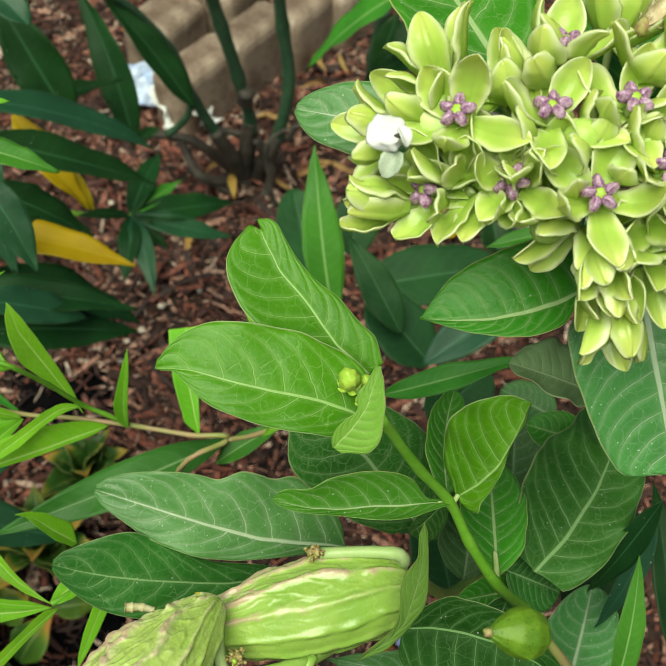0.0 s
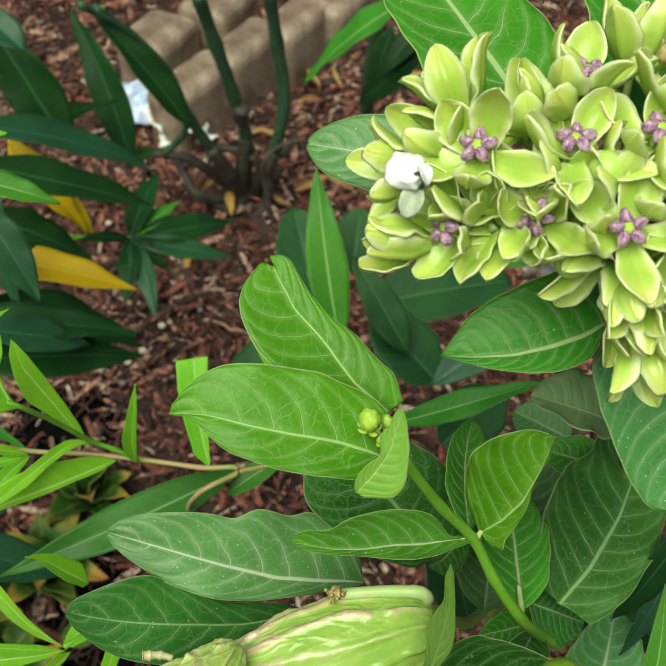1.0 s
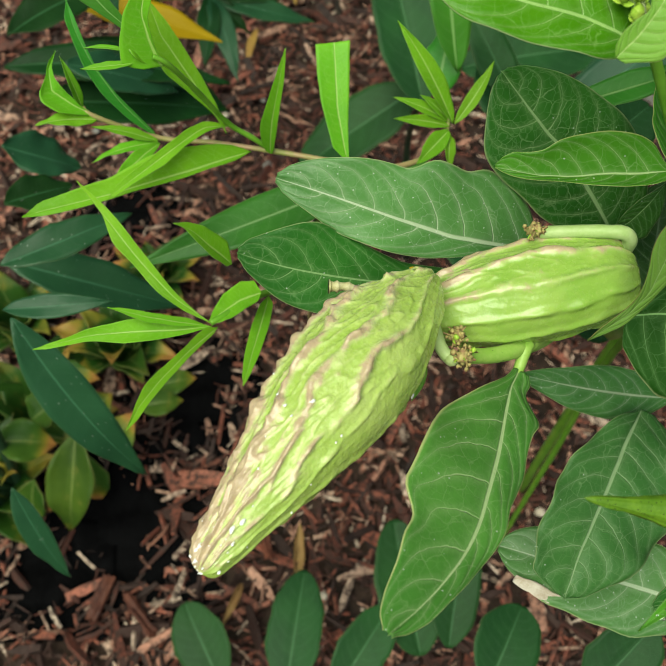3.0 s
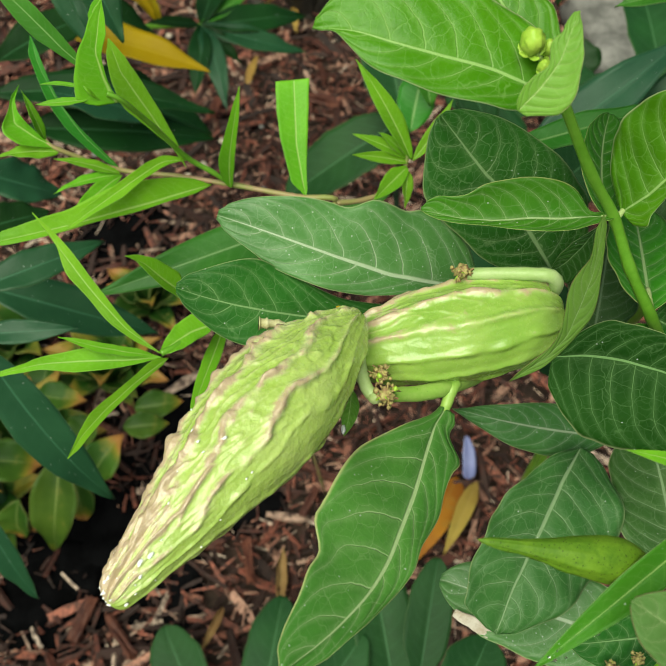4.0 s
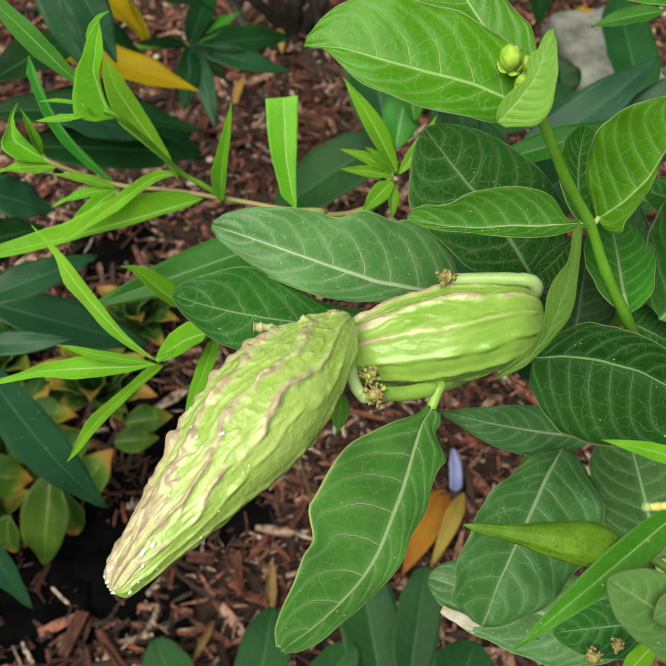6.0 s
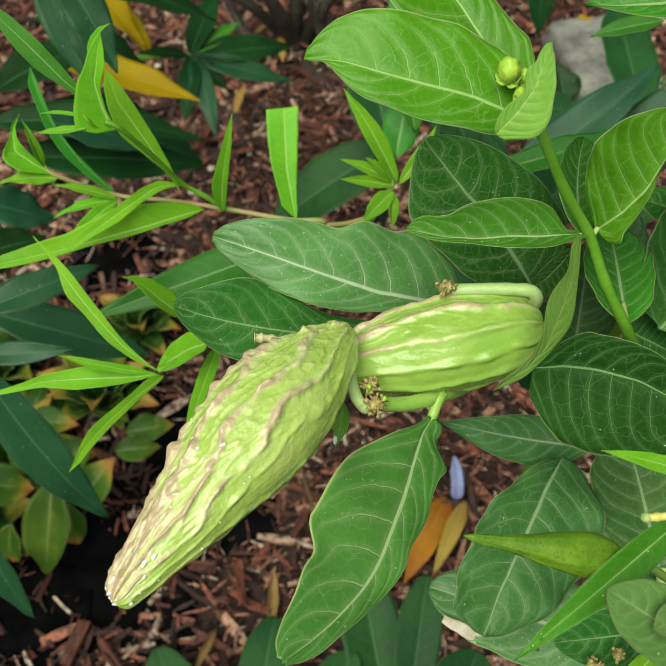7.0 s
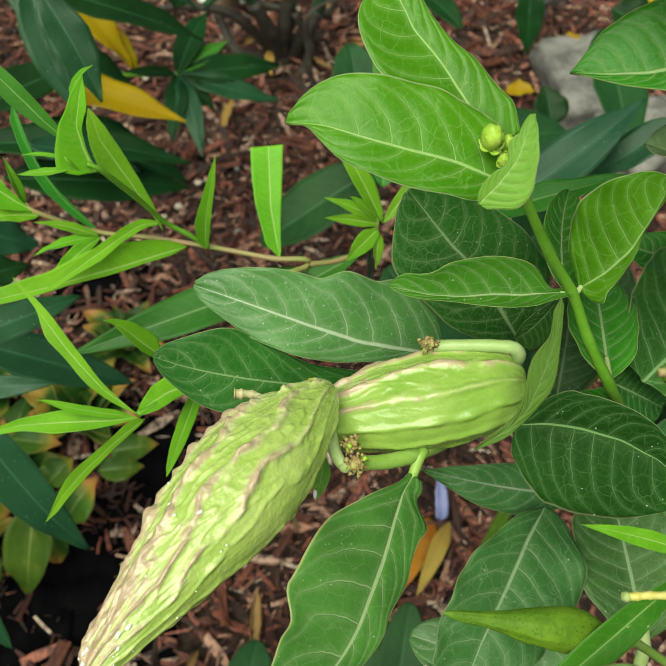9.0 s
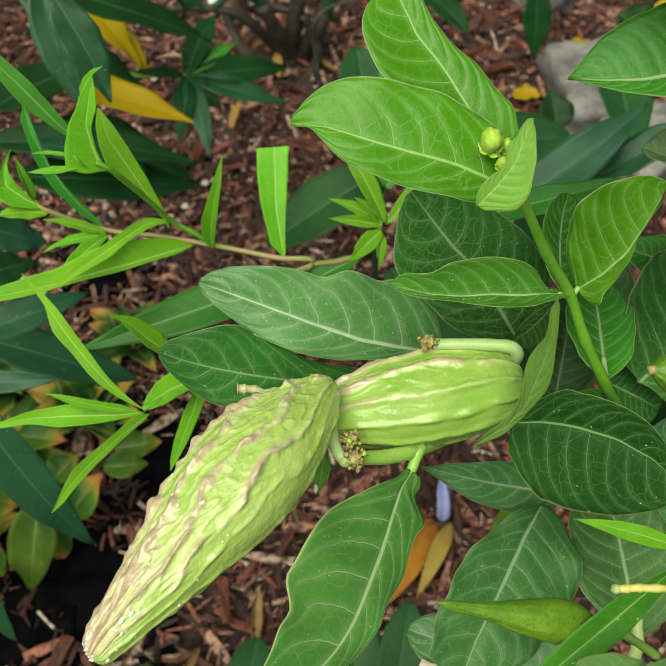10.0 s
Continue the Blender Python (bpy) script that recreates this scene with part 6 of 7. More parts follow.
# ---- the tall dark milkweed behind ----
dark = thing("narrow_leaved_milkweed", (-0.0641, 1.2070, 0.0000), "tall dark-stemmed milkweed with teal narrow leaves and yellowing ones", "plant", "milkweed plants")
FOOT = (-0.0643, 1.2120, 0.0000)
for pts, r0, r1, mat in (
        ((FOOT, (-0.0459, 1.1937, 0.1139), (-0.0569, 1.1725, 0.2144), (-0.0719, 1.1534, 0.3032), (-0.0843, 1.1279, 0.3867)), 0.009, 0.0085, STEM_DARK),
        (((-0.0462, 1.2167, 0.0000), (-0.0102, 1.1951, 0.0897), (0.0108, 1.1875, 0.1897), (0.0050, 1.1781, 0.2873), (0.0001, 1.1536, 0.3719)), 0.0095, 0.008, STEM_DARK),
        ((FOOT, (-0.0828, 1.1739, 0.0956), (-0.1155, 1.1565, 0.1854), (-0.1354, 1.1353, 0.2724), (-0.1619, 1.1009, 0.3477), (-0.1905, 1.0549, 0.4128)), 0.0085, 0.005, STEM_DARK),
        ((FOOT, (-0.1192, 1.1772, 0.0973), (-0.1709, 1.1724, 0.1181), (-0.2212, 1.1544, 0.1274)), 0.0085, 0.004, STEM_WOOD),
        (((-0.0459, 1.2248, 0.0100), (-0.0175, 1.2169, 0.0687), (0.0079, 1.2130, 0.0793), (0.0209, 1.2211, 0.1000)), 0.007, 0.004, STEM_WOOD),
        ((FOOT, (-0.0530, 1.1948, 0.0749), (-0.0464, 1.1924, 0.1260)), 0.014, 0.0097, STEM_WOOD),
        ((FOOT, (-0.0754, 1.1780, 0.0729), (-0.0944, 1.1620, 0.1312)), 0.013, 0.0094, STEM_WOOD),
        (((-0.0462, 1.2167, 0.0000), (-0.0220, 1.1869, 0.0690), (-0.0086, 1.1893, 0.0980)), 0.013, 0.0100, STEM_WOOD),
        (((-0.0708, 1.1778, 0.0000), (-0.1065, 1.1740, 0.0287), (-0.1416, 1.1735, 0.0537)), 0.009, 0.003, STEM_WOOD),
        (((-0.0321, 1.1676, 0.0000), (-0.0177, 1.1782, 0.0483), (-0.0400, 1.1797, 0.1020)), 0.008, 0.004, STEM_WOOD),
        (((-0.1545, 1.1332, 0.1488), (-0.1241, 1.1270, 0.1844), (-0.1166, 1.1188, 0.2307), (-0.1279, 1.1044, 0.2976), (-0.1615, 1.0784, 0.3669), (-0.2041, 1.0418, 0.4264)), 0.005, 0.004, STEM_DARK),
        (((-0.0524, 1.2069, 0.0000), (-0.1170, 1.1635, 0.0458), (-0.1401, 1.1843, 0.0764), (-0.1491, 1.1986, 0.0884)), 0.0085, 0.005, STEM_WOOD),
        (((0.1414, 1.3076, 0.0000), (0.1242, 1.1715, 0.1793), (0.1225, 1.1461, 0.2632), (0.1307, 1.1193, 0.3461)), 0.0085, 0.007, STEM_DARK),
        (((-0.0119, 1.1341, 0.0000), (-0.0232, 1.1457, 0.1085), (-0.0001, 1.1606, 0.1318), (0.0397, 1.1612, 0.1451)), 0.0035, 0.002, STEM_WOOD),
        (((-0.0192, 1.2293, 0.0000), (-0.0367, 1.2142, 0.0714), (-0.0843, 1.2119, 0.0939), (-0.1186, 1.2045, 0.1128)), 0.007, 0.004, STEM_WOOD)):
    stem(dark, pts, r0, r1, mat, knots=0.15)
part("pruned_stub", tube(((-0.0489, 1.1723, 0.1747), (-0.0483, 1.1683, 0.1845), (-0.0464, 1.1643, 0.1943)), 0.012, 0.010, sides=12), STEM_WOOD, dark, "pale cut ring of a pruned shoot")

N = (0.00, -0.31, 0.95)
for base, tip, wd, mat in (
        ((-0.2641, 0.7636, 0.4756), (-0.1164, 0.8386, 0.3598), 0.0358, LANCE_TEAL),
        ((-0.2334, 0.6894, 0.4916), (-0.1009, 0.7352, 0.4030), 0.0387, LANCE_SHADED),
        ((-0.2702, 0.8694, 0.3818), (-0.1599, 0.9340, 0.3750), 0.0289, LANCE_SHADED),
        ((-0.2474, 0.6894, 0.4382), (-0.1594, 0.6976, 0.3686), 0.0370, LANCE_SHADED),
        ((-0.2282, 0.5873, 0.4296), (-0.1101, 0.6135, 0.3501), 0.0492, LANCE_SHADED),
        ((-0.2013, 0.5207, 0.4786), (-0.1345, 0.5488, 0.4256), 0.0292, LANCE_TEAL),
        ((-0.1561, 0.9204, 0.2971), (-0.2081, 1.0127, 0.4419), 0.0389, LANCE_SHADED),
        ((-0.1009, 1.0338, 0.2648), (-0.1971, 1.0698, 0.3990), 0.0394, LANCE_SHADED),
        ((-0.1970, 0.8431, 0.3877), (-0.2561, 0.8880, 0.5044), 0.0530, LANCE_SHADED),
        ((-0.1598, 0.9223, 0.2986), (-0.1236, 0.9194, 0.3237), 0.0189, LANCE_SHADED),
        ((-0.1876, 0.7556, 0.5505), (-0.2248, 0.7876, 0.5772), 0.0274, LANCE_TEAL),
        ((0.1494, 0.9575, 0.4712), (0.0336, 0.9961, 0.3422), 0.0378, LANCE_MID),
        ((0.1722, 1.0279, 0.4005), (0.1220, 0.9864, 0.3629), 0.0283, LANCE_SHADED),
        ((0.1765, 1.0028, 0.3789), (0.0988, 1.0107, 0.3038), 0.0403, LANCE_SHADED),
        ((0.1439, 1.0700, 0.3700), (0.1166, 1.0497, 0.2852), 0.0309, LANCE_SHADED)):
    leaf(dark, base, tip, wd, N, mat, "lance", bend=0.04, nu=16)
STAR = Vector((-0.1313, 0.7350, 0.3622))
for tip, wd, mat in (((-0.0392, 0.7889, 0.3323), 0.0288, LANCE_SHADED), ((-0.0390, 0.7462, 0.3217), 0.0231, LANCE_TEAL), ((-0.1046, 0.6560, 0.3341), 0.0205, LANCE_TEAL), ((-0.1101, 0.8193, 0.3698), 0.0253, LANCE_SHADED), ((-0.1330, 0.6661, 0.3420), 0.0213, LANCE_SHADED), ((-0.1746, 0.7138, 0.3821), 0.0118, LANCE_SHADED), ((-0.0886, 0.7991, 0.3529), 0.0181, LANCE_MID), ((-0.0965, 0.7166, 0.3340), 0.0163, LANCE_SHADED)):
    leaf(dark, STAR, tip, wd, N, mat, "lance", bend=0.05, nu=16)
stem(dark, [STAR, (-0.1626, 0.7513, 0.3489), (-0.2073, 0.7917, 0.3163), (-0.2785, 0.8790, 0.2574), (-0.3688, 0.9531, 0.1866)], 0.002, 0.004, STEM, "branch", knots=0)
leaf(dark, (-0.2275, 0.6323, 0.4422), (-0.1101, 0.6277, 0.4021), 0.0323, (0.00, -0.15, 0.99), YELLOW, "lance", bend=0.04, nu=18, label="yellowed narrow leaf")
leaf(dark, (-0.2011, 0.7943, 0.3717), (-0.1726, 0.7684, 0.3369), 0.0191, (0.00, -0.15, 0.99), YELLOW, "lance", bend=0.04, nu=16, label="yellowed narrow leaf")
leaf(dark, (-0.2425, 0.8131, 0.4207), (-0.1752, 0.7620, 0.3476), 0.0331, (0.00, -0.15, 0.99), YELLOW, "lance", bend=0.04, nu=16, label="yellowed narrow leaf")

# closer narrow leaves reaching in from the side
reach = thing("narrow_leaved_milkweed", (-0.34, 0.42, 0.0), "leaning milkweed shoot with teal narrow leaves", "plant", "milkweed plants")
stem(reach, [(-0.34, 0.42, -0.01), (-0.30, 0.40, 0.3), (-0.25, 0.42, 0.55), (-0.20, 0.44, 0.70)], 0.005, 0.002, STEM_DARK)
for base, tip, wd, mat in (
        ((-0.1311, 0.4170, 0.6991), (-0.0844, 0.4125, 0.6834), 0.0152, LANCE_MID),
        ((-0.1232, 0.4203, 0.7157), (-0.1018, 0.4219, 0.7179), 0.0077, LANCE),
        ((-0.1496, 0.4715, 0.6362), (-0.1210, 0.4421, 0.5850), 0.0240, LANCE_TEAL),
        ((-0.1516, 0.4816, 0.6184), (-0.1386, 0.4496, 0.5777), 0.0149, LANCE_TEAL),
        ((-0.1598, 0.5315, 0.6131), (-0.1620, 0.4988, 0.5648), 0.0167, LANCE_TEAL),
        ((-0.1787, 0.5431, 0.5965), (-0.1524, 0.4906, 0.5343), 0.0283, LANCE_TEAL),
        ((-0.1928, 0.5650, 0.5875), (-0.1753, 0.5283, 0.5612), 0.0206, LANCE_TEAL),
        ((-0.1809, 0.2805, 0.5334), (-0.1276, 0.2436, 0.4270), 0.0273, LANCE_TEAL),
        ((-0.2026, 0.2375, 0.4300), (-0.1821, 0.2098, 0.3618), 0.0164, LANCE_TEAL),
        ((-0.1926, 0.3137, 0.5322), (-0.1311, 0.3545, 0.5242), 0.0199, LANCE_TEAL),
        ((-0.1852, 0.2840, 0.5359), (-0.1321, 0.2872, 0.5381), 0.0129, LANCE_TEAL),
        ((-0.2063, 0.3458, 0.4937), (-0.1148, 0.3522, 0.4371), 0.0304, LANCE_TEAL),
        ((-0.2063, 0.3718, 0.5119), (-0.1760, 0.3998, 0.4949), 0.0232, LANCE_SHADED),
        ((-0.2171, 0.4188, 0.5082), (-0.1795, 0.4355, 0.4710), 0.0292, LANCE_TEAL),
        ((-0.2297, 0.5278, 0.4381), (-0.1023, 0.5664, 0.3918), 0.0386, LANCE_SHADED),
        ((-0.2473, 0.5328, 0.4660), (-0.0978, 0.5604, 0.4242), 0.0322, LANCE_SHADED),
        ((-0.2443, 0.5501, 0.4780), (-0.1749, 0.6210, 0.4666), 0.0322, LANCE_SHADED)):
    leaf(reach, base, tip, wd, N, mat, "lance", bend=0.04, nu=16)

# unseen extra leaves and stems, added beyond the view's edge to shade the mulch
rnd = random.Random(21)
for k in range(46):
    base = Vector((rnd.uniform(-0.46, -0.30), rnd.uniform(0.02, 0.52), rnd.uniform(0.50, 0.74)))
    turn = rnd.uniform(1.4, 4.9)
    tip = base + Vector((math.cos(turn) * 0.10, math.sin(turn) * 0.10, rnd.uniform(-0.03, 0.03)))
    leaf(reach, base, tip, rnd.uniform(0.022, 0.034), (rnd.uniform(-0.3, 0.3), rnd.uniform(-0.4, 0.1), 1), LANCE_TEAL if k % 2 else LANCE_SHADED, "lance", bend=0.05, nu=12)
for k in range(5):
    stem(reach, [(-0.34, 0.42, 0.02), (-0.34 - 0.01 * k, 0.38 - 0.05 * k, 0.3), (-0.38, 0.40 - 0.09 * k, 0.62)], 0.004, 0.002, STEM_DARK)

# ---- low broad-leaved seedlings between ----
seedling = thing("milkweed_seedling", (0.06, 0.72, 0.0), "low milkweed seedling with dark broad leaves", "plant", "milkweed seedlings")
stem(seedling, [(0.06, 0.72, -0.01), (0.05, 0.70, 0.2), (0.0462, 0.5881, 0.3758)], 0.004, 0.002, STEM_DARK)
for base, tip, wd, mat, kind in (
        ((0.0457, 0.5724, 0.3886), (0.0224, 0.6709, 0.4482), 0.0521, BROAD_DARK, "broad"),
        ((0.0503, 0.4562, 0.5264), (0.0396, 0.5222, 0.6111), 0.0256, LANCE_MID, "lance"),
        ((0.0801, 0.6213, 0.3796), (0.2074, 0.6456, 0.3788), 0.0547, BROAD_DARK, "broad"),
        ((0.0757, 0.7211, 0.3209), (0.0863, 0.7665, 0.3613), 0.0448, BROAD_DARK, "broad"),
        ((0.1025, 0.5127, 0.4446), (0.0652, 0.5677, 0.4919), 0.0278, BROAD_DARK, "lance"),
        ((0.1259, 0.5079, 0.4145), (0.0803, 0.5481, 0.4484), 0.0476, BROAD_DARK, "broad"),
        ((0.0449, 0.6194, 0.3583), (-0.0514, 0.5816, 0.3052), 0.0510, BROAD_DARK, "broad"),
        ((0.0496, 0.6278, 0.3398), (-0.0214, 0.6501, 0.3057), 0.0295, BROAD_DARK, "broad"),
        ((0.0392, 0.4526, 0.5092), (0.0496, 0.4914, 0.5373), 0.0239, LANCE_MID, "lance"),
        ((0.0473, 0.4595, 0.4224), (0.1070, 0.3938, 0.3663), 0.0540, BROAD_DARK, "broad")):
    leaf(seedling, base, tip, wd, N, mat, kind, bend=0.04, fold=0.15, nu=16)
side = thing("narrow_leaved_milkweed", (0.36, 0.62, 0.0), "shaded milkweed with long dark narrow leaves", "plant", "milkweed plants")
stem(side, [(0.36, 0.62, -0.01), (0.33, 0.58, 0.3), (0.30, 0.52, 0.5)], 0.005, 0.003, STEM_DARK)
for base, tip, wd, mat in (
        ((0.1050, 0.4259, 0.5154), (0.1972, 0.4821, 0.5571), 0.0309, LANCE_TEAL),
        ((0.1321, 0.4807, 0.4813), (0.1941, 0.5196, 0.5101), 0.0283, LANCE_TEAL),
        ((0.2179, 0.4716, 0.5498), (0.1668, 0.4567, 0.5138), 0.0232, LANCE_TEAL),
        ((0.2328, 0.7689, 0.2713), (0.2240, 0.8037, 0.2963), 0.0386, LANCE_SHADED),
        ((0.2313, 0.9819, 0.3017), (0.2372, 0.9499, 0.2170), 0.0330, LANCE_SHADED),
        ((0.2921, 0.8661, 0.3422), (0.3438, 0.8417, 0.3252), 0.0515, LANCE_SHADED),
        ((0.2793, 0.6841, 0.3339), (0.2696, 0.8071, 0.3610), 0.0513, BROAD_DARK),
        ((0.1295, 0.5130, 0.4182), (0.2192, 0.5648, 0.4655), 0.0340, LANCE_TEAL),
        ((0.1375, 0.8245, 0.3476), (0.0818, 0.9032, 0.3485), 0.0257, LANCE_SHADED),
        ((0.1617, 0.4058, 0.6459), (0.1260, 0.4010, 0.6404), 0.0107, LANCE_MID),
        ((0.1626, 0.2244, 0.6830), (0.1454, 0.2175, 0.6234), 0.0114, LANCE_SHADED),
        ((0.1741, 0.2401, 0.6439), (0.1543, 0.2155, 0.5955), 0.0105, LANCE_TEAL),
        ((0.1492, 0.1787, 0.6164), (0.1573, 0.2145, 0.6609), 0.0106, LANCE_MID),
        ((0.1811, 0.1959, 0.6057), (0.1804, 0.2625, 0.6370), 0.0134, LANCE_SHADED),
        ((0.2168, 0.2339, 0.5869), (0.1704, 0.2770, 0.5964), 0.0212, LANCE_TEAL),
        ((0.1988, 0.1845, 0.5699), (0.1851, 0.2229, 0.6028), 0.0126, LANCE_SHADED),
        ((0.2028, 0.2480, 0.5077), (0.1750, 0.2911, 0.5449), 0.0193, LANCE_SHADED)):
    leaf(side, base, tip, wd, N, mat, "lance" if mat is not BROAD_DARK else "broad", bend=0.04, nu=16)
leaf(pod_plant, (0.1464, 0.2015, 0.5566), (0.1565, 0.2340, 0.5983), 0.0354, (0.00, -0.31, 0.95), BLUE, fold=0.1, bend=0.04, nu=16)
leaf(pod_plant, (0.1155, 0.2110, 0.6433), (0.0888, 0.2034, 0.6492), 0.0145, (0.00, -0.49, 0.87), MATURE, fold=0.2, bend=0.04, nu=16)
leaf(pod_plant, (0.1066, 0.2002, 0.6602), (0.1022, 0.1971, 0.6309), 0.0175, (0.00, -0.49, 0.87), OLD, fold=0.2, bend=0.04, nu=16)
leaf(pod_plant, (0.1554, 0.2740, 0.6463), (0.1267, 0.2815, 0.6519), 0.0198, (0.00, -0.49, 0.87), MATURE, fold=0.2, bend=0.04, nu=16)
leaf(pod_plant, (0.1076, 0.2116, 0.6567), (0.1297, 0.2093, 0.6430), 0.0235, (0.00, -0.49, 0.87), OLD, fold=0.2, bend=0.04, nu=16)
low = thing("milkweed_seedling", (0.02, 0.36, 0.0), "low milkweed seedling with dark broad leaves", "plant", "milkweed seedlings")
stem(low, [(0.02, 0.36, -0.01), (0.02, 0.33, 0.1), (0.0058, 0.2321, 0.0722)], 0.004, 0.002, STEM_DARK)
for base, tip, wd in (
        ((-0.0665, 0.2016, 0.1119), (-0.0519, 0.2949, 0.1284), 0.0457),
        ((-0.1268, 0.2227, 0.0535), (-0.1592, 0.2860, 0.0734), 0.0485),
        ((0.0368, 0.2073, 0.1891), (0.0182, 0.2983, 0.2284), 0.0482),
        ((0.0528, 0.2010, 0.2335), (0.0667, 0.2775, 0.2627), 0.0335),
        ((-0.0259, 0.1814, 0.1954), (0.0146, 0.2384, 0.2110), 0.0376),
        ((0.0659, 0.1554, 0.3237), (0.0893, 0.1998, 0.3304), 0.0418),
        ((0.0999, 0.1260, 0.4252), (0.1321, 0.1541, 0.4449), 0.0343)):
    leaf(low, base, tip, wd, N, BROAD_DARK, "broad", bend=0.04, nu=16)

# ---- rosettes with scorched tips ----
def rosette(at, count, size, seed):
    plant = thing("rosette_plant", at, "low rosette of green leaves with yellow scorched tips", "plant", "rosette plants")
    rnd = random.Random(seed)
    c = Vector(at)
    part("crown", blob(size * 0.16, (1, 1, 0.6), 0.3, seed, 2), ROSETTE, plant, at=Matrix.Translation(c + Vector((0, 0, size * 0.08))))
    for i in range(count):
        a = i * 2.4 + rnd.uniform(-0.3, 0.3)
        rise = 1.15 - 0.95 * i / count + rnd.uniform(-0.15, 0.15)
        d = Vector((math.cos(a) * math.cos(rise), math.sin(a) * math.cos(rise), math.sin(rise)))
        ln = size * rnd.uniform(0.75, 1.1)
        base = c + Vector((math.cos(a), math.sin(a), 0)) * size * 0.08 + Vector((0, 0, 0.012))
        up = Vector((-math.cos(a) * math.sin(rise), -math.sin(a) * math.sin(rise), math.cos(rise)))
        leaf(plant, base, base + d * ln, ln * rnd.uniform(0.50, 0.62), up, ROSETTE, "lance", fold=0.4, bend=0.10, curl=0.06, twist=0.0, sway=0.0, nu=16, nv=8, thick=0.0016)


rosette((-0.3263, 0.4937, 0.0100), 14, 0.085, 1)
rosette((-0.2557, 0.5727, 0.0100), 14, 0.075, 2)
rosette((-0.3633, 0.4116, 0.0100), 13, 0.09, 3)
rosette((-0.3655, 0.6063, 0.0100), 13, 0.075, 4)
rosette((-0.2244, 0.6710, 0.0100), 11, 0.06, 5)
tall_rosette = thing("rosette_plant", (-0.2987, 0.4493, 0.0000), "upright rosette of broad leaves with orange scorched tips", "plant", "rosette plants")
stem(tall_rosette, [(-0.2987, 0.4493, 0.0000), (-0.2803, 0.4386, 0.0703), (-0.2668, 0.4368, 0.1179)], 0.010, 0.007, ROSETTE)
for base, tip, wd in (
        ((-0.2570, 0.4196, 0.1425), (-0.2727, 0.3568, 0.0619), 0.0429),
        ((-0.2981, 0.3891, 0.1089), (-0.3039, 0.3722, 0.0605), 0.0312),
        ((-0.3295, 0.4133, 0.1381), (-0.2797, 0.4199, 0.1183), 0.0390),
        ((-0.2887, 0.4777, 0.1465), (-0.2416, 0.4744, 0.1442), 0.0279),
        ((-0.2092, 0.4580, 0.1206), (-0.1678, 0.4669, 0.1146), 0.0250),
        ((-0.2033, 0.4830, 0.1136), (-0.1576, 0.4948, 0.1097), 0.0272),
        ((-0.2419, 0.4229, 0.0837), (-0.2126, 0.4579, 0.1083), 0.0367),
        ((-0.2610, 0.4577, 0.0959), (-0.2383, 0.4779, 0.1101), 0.0329),
        ((-0.3112, 0.4529, 0.1048), (-0.2827, 0.4696, 0.1165), 0.0367),
        ((-0.2637, 0.4318, 0.0656), (-0.2585, 0.4059, 0.0230), 0.0333)):
    leaf(tall_rosette, base, tip, wd * 1.1, N, ROSETTE_PALE, "lance", fold=0.4, bend=0.10, curl=0.08, twist=0.0, nu=18, nv=8, thick=0.002)
# ---- edging stones and litter ----
for k, (x, y, sx, sy, sz, yaw) in enumerate(((-0.135, 1.385, 0.074, 0.15, 0.12, -38), (-0.055, 1.475, 0.074, 0.15, 0.125, -36), (0.03, 1.555, 0.078, 0.15, 0.12, -34), (0.115, 1.63, 0.078, 0.15, 0.115, -34), (-0.20, 1.52, 0.10, 0.12, 0.12, -30), (-0.10, 1.60, 0.10, 0.12, 0.13, -30))):
    block("edging_stone", (x, y), (sx, sy, sz), yaw, STONE, "worn tan edging stone set upright beside the mulch bed", k, "edging stones")
for k, (p, sx, sy, sz, yaw) in enumerate((((0.3451, 1.4046, -0.0000), 0.10, 0.09, 0.07, 20), ((0.3275, 1.5464, 0.0000), 0.11, 0.09, 0.07, -15), ((0.3693, 1.1160, -0.0000), 0.11, 0.16, 0.08, 10), ((0.3445, 1.3689, 0.0000), 0.12, 0.09, 0.08, 40), ((0.4279, 1.0251, -0.0000), 0.12, 0.1, 0.07, 0), ((0.4316, 1.0002, 0.0000), 0.12, 0.1, 0.07, 30))):
    stone("garden_stone", p[:2], (sx, sy, sz), yaw, GREYSTONE, "rough grey stone lying on the bark mulch", 20 + k, group="garden stones", rough=0.16)



def litter(name, base, tip, width, normal, material, label, category, kind="lance", group="", **how):
    """A single fallen or flat thing with its own outline."""
    counter[0] += 1
    bm = blade((Vector(tip) - Vector(base)).length, width, kind, seed=counter[0], nu=16, **how)
    ob = part(name, bm, material, None, at=frame_of(base, tip, normal))
    return tagged(ob, label, category, group)


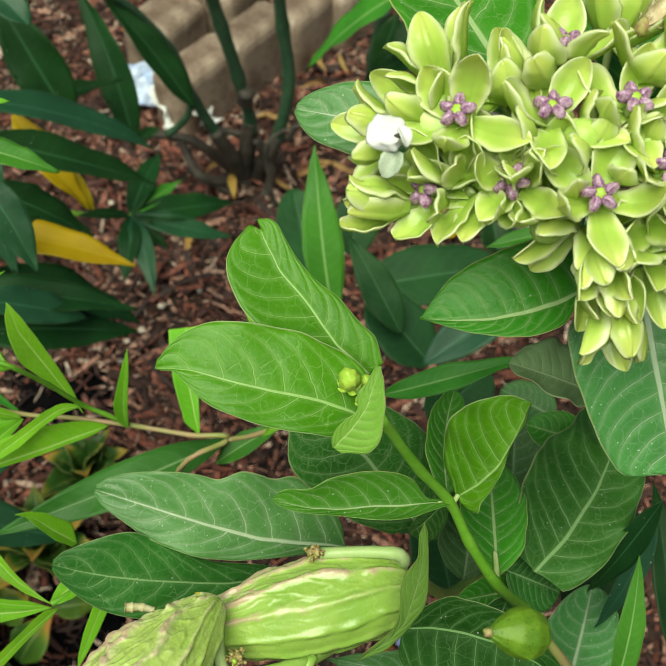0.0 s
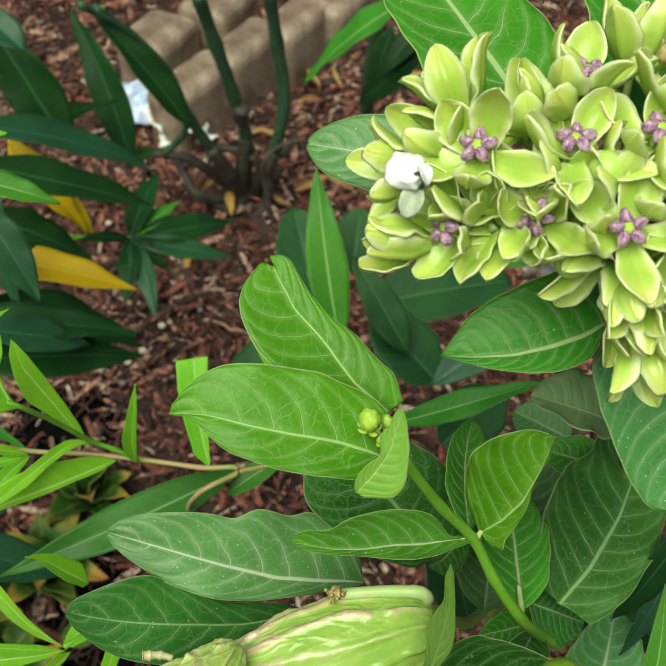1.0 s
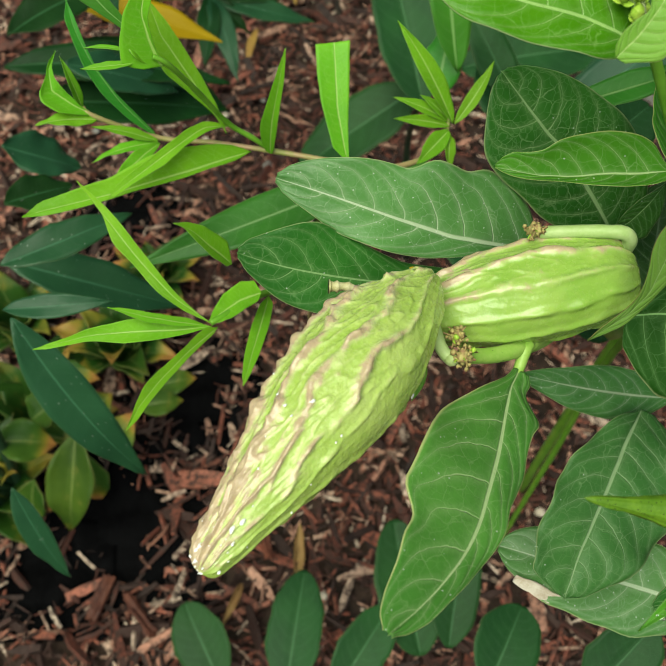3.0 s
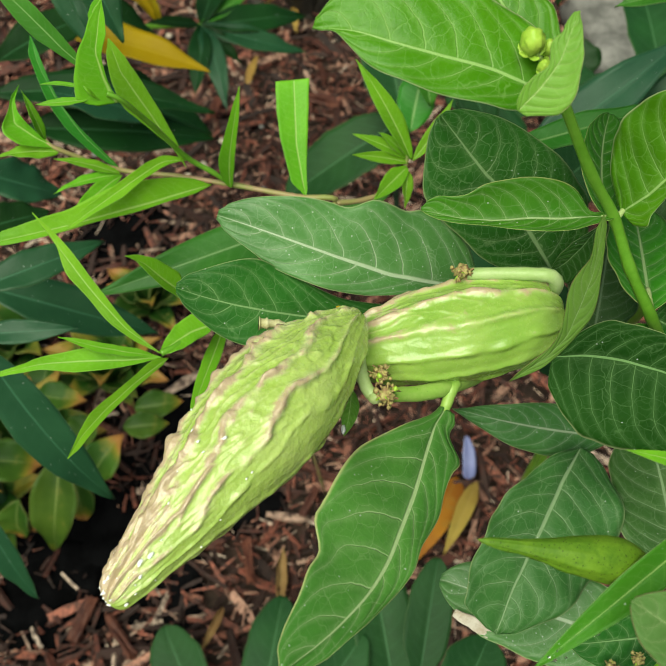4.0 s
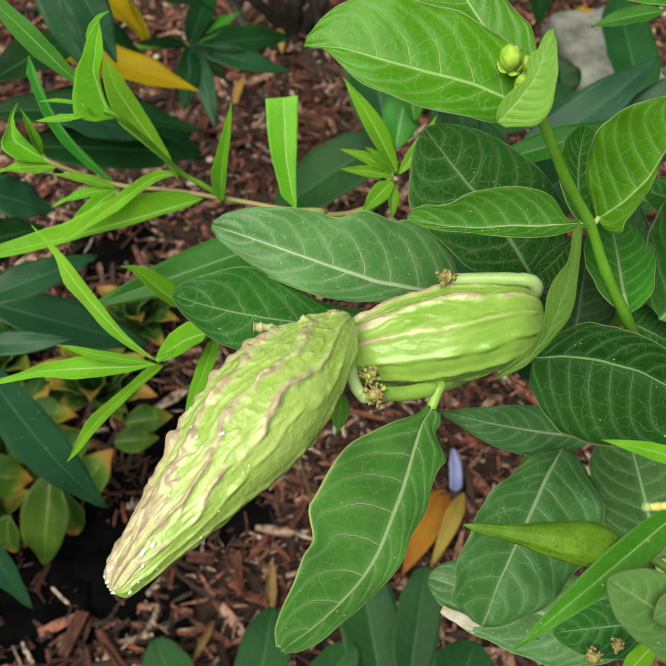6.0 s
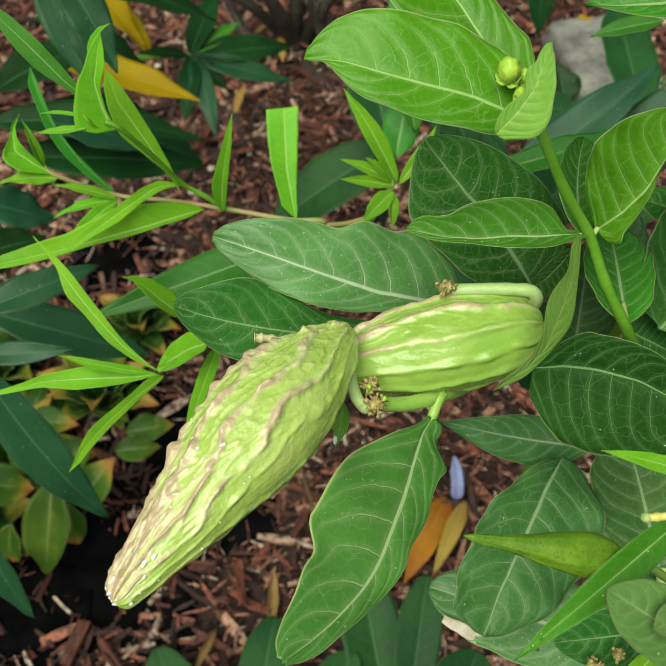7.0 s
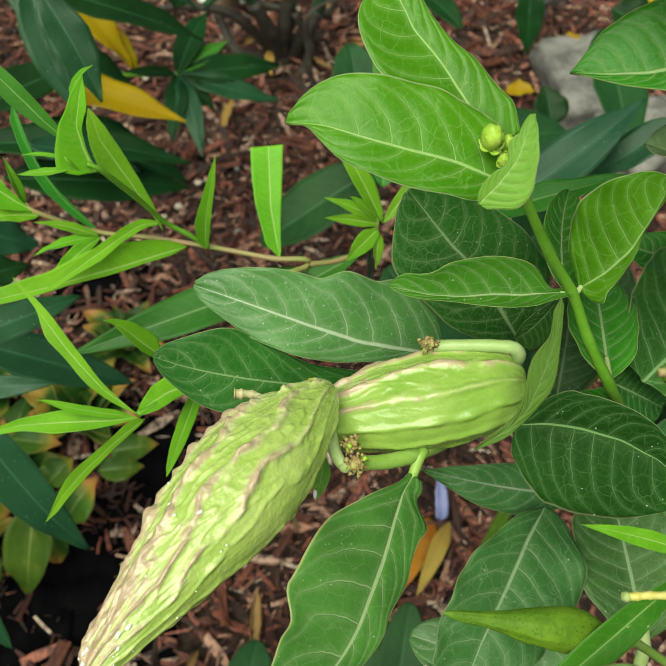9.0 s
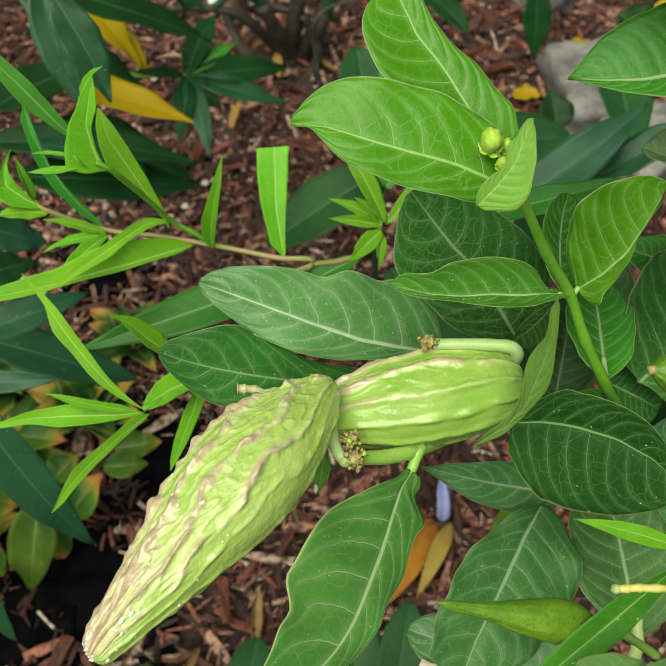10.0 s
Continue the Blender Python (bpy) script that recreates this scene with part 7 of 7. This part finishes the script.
ORANGE = leaf_material("orange_leaf", (0.50, 0.24, 0.02), (0.36, 0.14, 0.015), (0.45, 0.25, 0.05), net=0.0, lateral=0.15, edge=0.0, through_light=0.2, rough=0.6, blotch=0.4, lit=(0.5, 0.25, 0.03))
TAN = leaf_material("tan_leaf", (0.42, 0.28, 0.06), (0.32, 0.19, 0.045), (0.45, 0.32, 0.10), net=0.0, lateral=0.15, edge=0.0, through_light=0.2, rough=0.6, blotch=0.3, lit=(0.45, 0.3, 0.06))
UP = (0.0, -0.2, 1.0)
for base, tip, wd, mat, label in (
        ((0.1151, 0.4614, 0.0150), (0.0669, 0.3650, 0.0200), 0.034, ORANGE, "orange-brown dried leaf lying on the mulch"),
        ((0.1324, 0.4492, 0.0300), (0.0942, 0.3697, 0.0300), 0.018, TAN, "dull yellow fallen leaf lying on the mulch"),
        ((0.3377, 1.1992, 0.0500), (0.3687, 1.1536, 0.0600), 0.03, YELLOW, "small yellow fallen leaf on a grey stone"),
        ((0.2601, 1.1185, 0.0200), (0.3005, 1.1072, 0.0300), 0.026, YELLOW, "small yellow fallen leaf on the mulch"),
        ((0.4949, 1.3194, 0.0300), (0.5300, 1.2988, 0.0300), 0.03, YELLOW, "small yellow fallen leaf on the mulch"),
        ((-0.0789, 1.1914, 0.0300), (-0.0733, 1.1455, 0.0200), 0.014, TAN, "small tan fallen leaf on the mulch"),
        ((0.2244, 1.0594, 0.0200), (0.2675, 1.0744, 0.0300), 0.02, YELLOW, "small yellow fallen leaf on the mulch"),
        ((-0.1369, 1.0349, 0.0200), (-0.1233, 1.0883, 0.0300), 0.012, TAN, "narrow tan fallen leaf on the mulch")):
    litter("fallen_leaf", base, tip, wd, UP, mat, label, "leaf", "lance", "fallen leaves", fold=0.25, bend=0.12, wave=0.15)
rnd = random.Random(77)
for k, (x, y) in enumerate(((0.0491, 1.5138, 0.0300)[:2], (0.0656, 1.4271, 0.0300)[:2], (0.0351, 1.5476, 0.0500)[:2], (0.0929, 1.5158, 0.0200)[:2], (0.0130, 1.3030, 0.0300)[:2], (-0.0190, 1.1926, 0.0200)[:2], (0.1148, 1.1808, 0.0200)[:2], (0.1839, 1.4522, 0.0200)[:2], (0.0608, 1.3598, 0.0200)[:2], (0.0187, 1.1948, 0.0200)[:2], (-0.1149, 0.3206, 0.0200)[:2], (-0.0604, 0.3803, 0.0200)[:2], (-0.1211, 1.1941, 0.0200)[:2], (0.2063, 1.0596, 0.0200)[:2])):
    a = rnd.uniform(0, 6.28)
    ln = rnd.uniform(0.05, 0.09)
    b = Vector((x, y, 0.022))
    litter("dry_leaf", b, b + Vector((math.cos(a) * ln, math.sin(a) * ln, rnd.uniform(0, 0.03))), rnd.uniform(0.012, 0.022), (rnd.uniform(-0.6, 0.6), rnd.uniform(-0.6, 0.2), 1), DRY, "curled tan dried leaf on the bark mulch", "leaf", "lance", "dry leaves", fold=0.9, bend=rnd.uniform(-0.15, 0.25), wave=0.2)
tag = thing("plastic_tag", (0.1230, 0.4636, 0.0300), "lavender-blue plastic plant tag stuck in the mulch", "plant tag")
part("blade", blade(0.045, 0.014, "blunt", fold=0.3, bend=0.06, nu=14, nv=6, thick=0.0012, ragged=0.01), BLUEPLASTIC, tag, "", frame_of((0.1220, 0.4897, 0.0500), (0.1251, 0.4541, 0.0200), (0.28, -0.39, 0.88)))
for k, (p, s) in enumerate((((-0.2200, 1.4000, 0.0300), 0.070), ((-0.1700, 1.3473, 0.0300), 0.072), ((-0.1300, 1.3280, 0.0300), 0.055))):
    bm = bmesh.new()
    bmesh.ops.create_grid(bm, x_segments=14, y_segments=14, size=s * 0.5)
    for v in bm.verts:
        q = v.co * 45 + Vector((k * 5, 0, 0))
        v.co.z = 0.016 * noise.noise(q) + 0.008 * noise.noise(q * 2.3)
        v.co.x *= 1 + 0.3 * noise.noise(v.co * 60)
    bmesh.ops.solidify(bm, geom=bm.faces[:], thickness=0.0006)
    tagged(part("plastic_scrap", bm, PLASTIC if k == 0 else WHITE, None, at=Matrix.Translation((p[0], p[1], 0.045)) @ pose(0, 0, 0, 35, 10 * k, 30 * k), smooth=False), "crumpled pale blue plastic scrap on the mulch" if k == 0 else "crumpled white plastic scrap on the mulch", "scrap", "plastic scraps")
for k, p in enumerate(((-0.2058, 0.8447, 0.0150), (-0.2547, 1.1465, 0.0150), (-0.2023, 0.8787, 0.0150), (-0.1059, 0.8542, 0.0150), (-0.1850, 0.8974, 0.0150), (-0.1629, 0.9395, 0.0150), (-0.3255, 0.9155, 0.0150), (-0.0379, 0.3100, 0.0150), (0.1763, 0.3913, 0.0150), (-0.1136, 0.9660, 0.0150))):
    ob = part("pebble", blob(rnd.uniform(0.003, 0.0055), (1.2, 1, 0.7), 0.35, k, 2), PATCH if k % 3 else GREYSTONE, None, at=Matrix.Translation(p))
    tagged(ob, "small pale pebble lying among the bark mulch" if k % 3 else "small grey pebble lying among the bark mulch", "pebble", "pebbles")
BARK = plain_material("bark_piece", (0.05, 0.013, 0.008), (0.15, 0.048, 0.026), 50.0, 0.7, bump=0.7, distance=0.002, vary=0.5)
for k, p in enumerate(((0.2167, 1.2168, 0.0200), (0.1984, 1.2665, 0.0200), (0.2415, 1.1785, 0.0200), (0.2340, 1.3084, 0.0200), (0.1870, 1.1969, 0.0200), (-0.0337, 1.0115, 0.0200), (-0.1763, 0.9977, 0.0200), (-0.2465, 0.3083, 0.0200), (-0.2083, 0.2923, 0.0200), (-0.0363, 0.4304, 0.0200), (-0.0932, 0.3672, 0.0200), (-0.0351, 1.0635, 0.0200), (0.2158, 1.1317, 0.0200), (0.1850, 1.1798, 0.0200), (-0.0281, 0.4638, 0.0200), (-0.1320, 0.3847, 0.0200))):
    bm = bmesh.new()
    bmesh.ops.create_cube(bm, size=1.0)
    bmesh.ops.subdivide_edges(bm, edges=bm.edges[:], cuts=4, use_grid_fill=True)
    ln, wd = rnd.uniform(0.025, 0.05), rnd.uniform(0.006, 0.011)
    for v in bm.verts:
        n = noise.noise(v.co * 3 + Vector((k * 4.1, 0, 0)))
        v.co = Vector((v.co.x * ln * (1 + 0.3 * noise.noise(Vector((0, v.co.y * 6, k)))), v.co.y * wd * (1 + 0.6 * n), v.co.z * 0.007 * (1 + n)))
    ob = part("bark_chip", bm, BARK, None, at=Matrix.Translation(p) @ pose(0, 0, 0, rnd.uniform(-20, 20), rnd.uniform(-12, 12), rnd.uniform(0, 180)), smooth=False)
    tagged(ob, "large splintered red-brown bark chip on the mulch", "bark chip", "bark chips")


def undergrowth():
    """Small weeds far behind, one mesh."""
    bm = bmesh.new()
    uv = bm.loops.layers.uv.new("UVMap")
    r = random.Random(5)
    for _ in range(1300):
        c = Vector((r.gauss(0.6, 0.35), 1.72 + abs(r.gauss(0, 0.55)), r.uniform(0.01, 0.16)))
        a, ln = r.uniform(0, 6.28), r.uniform(0.02, 0.045)
        d = Vector((math.cos(a), math.sin(a), r.uniform(-0.2, 0.7))) * ln
        s = Vector((-math.sin(a), math.cos(a), r.uniform(-0.3, 0.3))) * ln * 0.28
        rise = Vector((0, 0, ln * 0.12))
        vs = [bm.verts.new(q) for q in (c, c + d * 0.5 + s, c + d, c + d * 0.5 - s, c + d * 0.5 + rise)]
        for i, j in ((0, 1), (1, 2), (2, 3), (3, 0)):
            f = bm.faces.new((vs[i], vs[j], vs[4]))
            for loop, t in zip(f.loops, ((0.2, 0.2), (0.8, 0.8), (0.5, 0.5))):
                loop[uv].uv = t
    tagged(part("undergrowth", bm, LANCE_MID, None), "low green weeds growing beyond the mulch bed", "weeds", kind="stuff")


undergrowth()
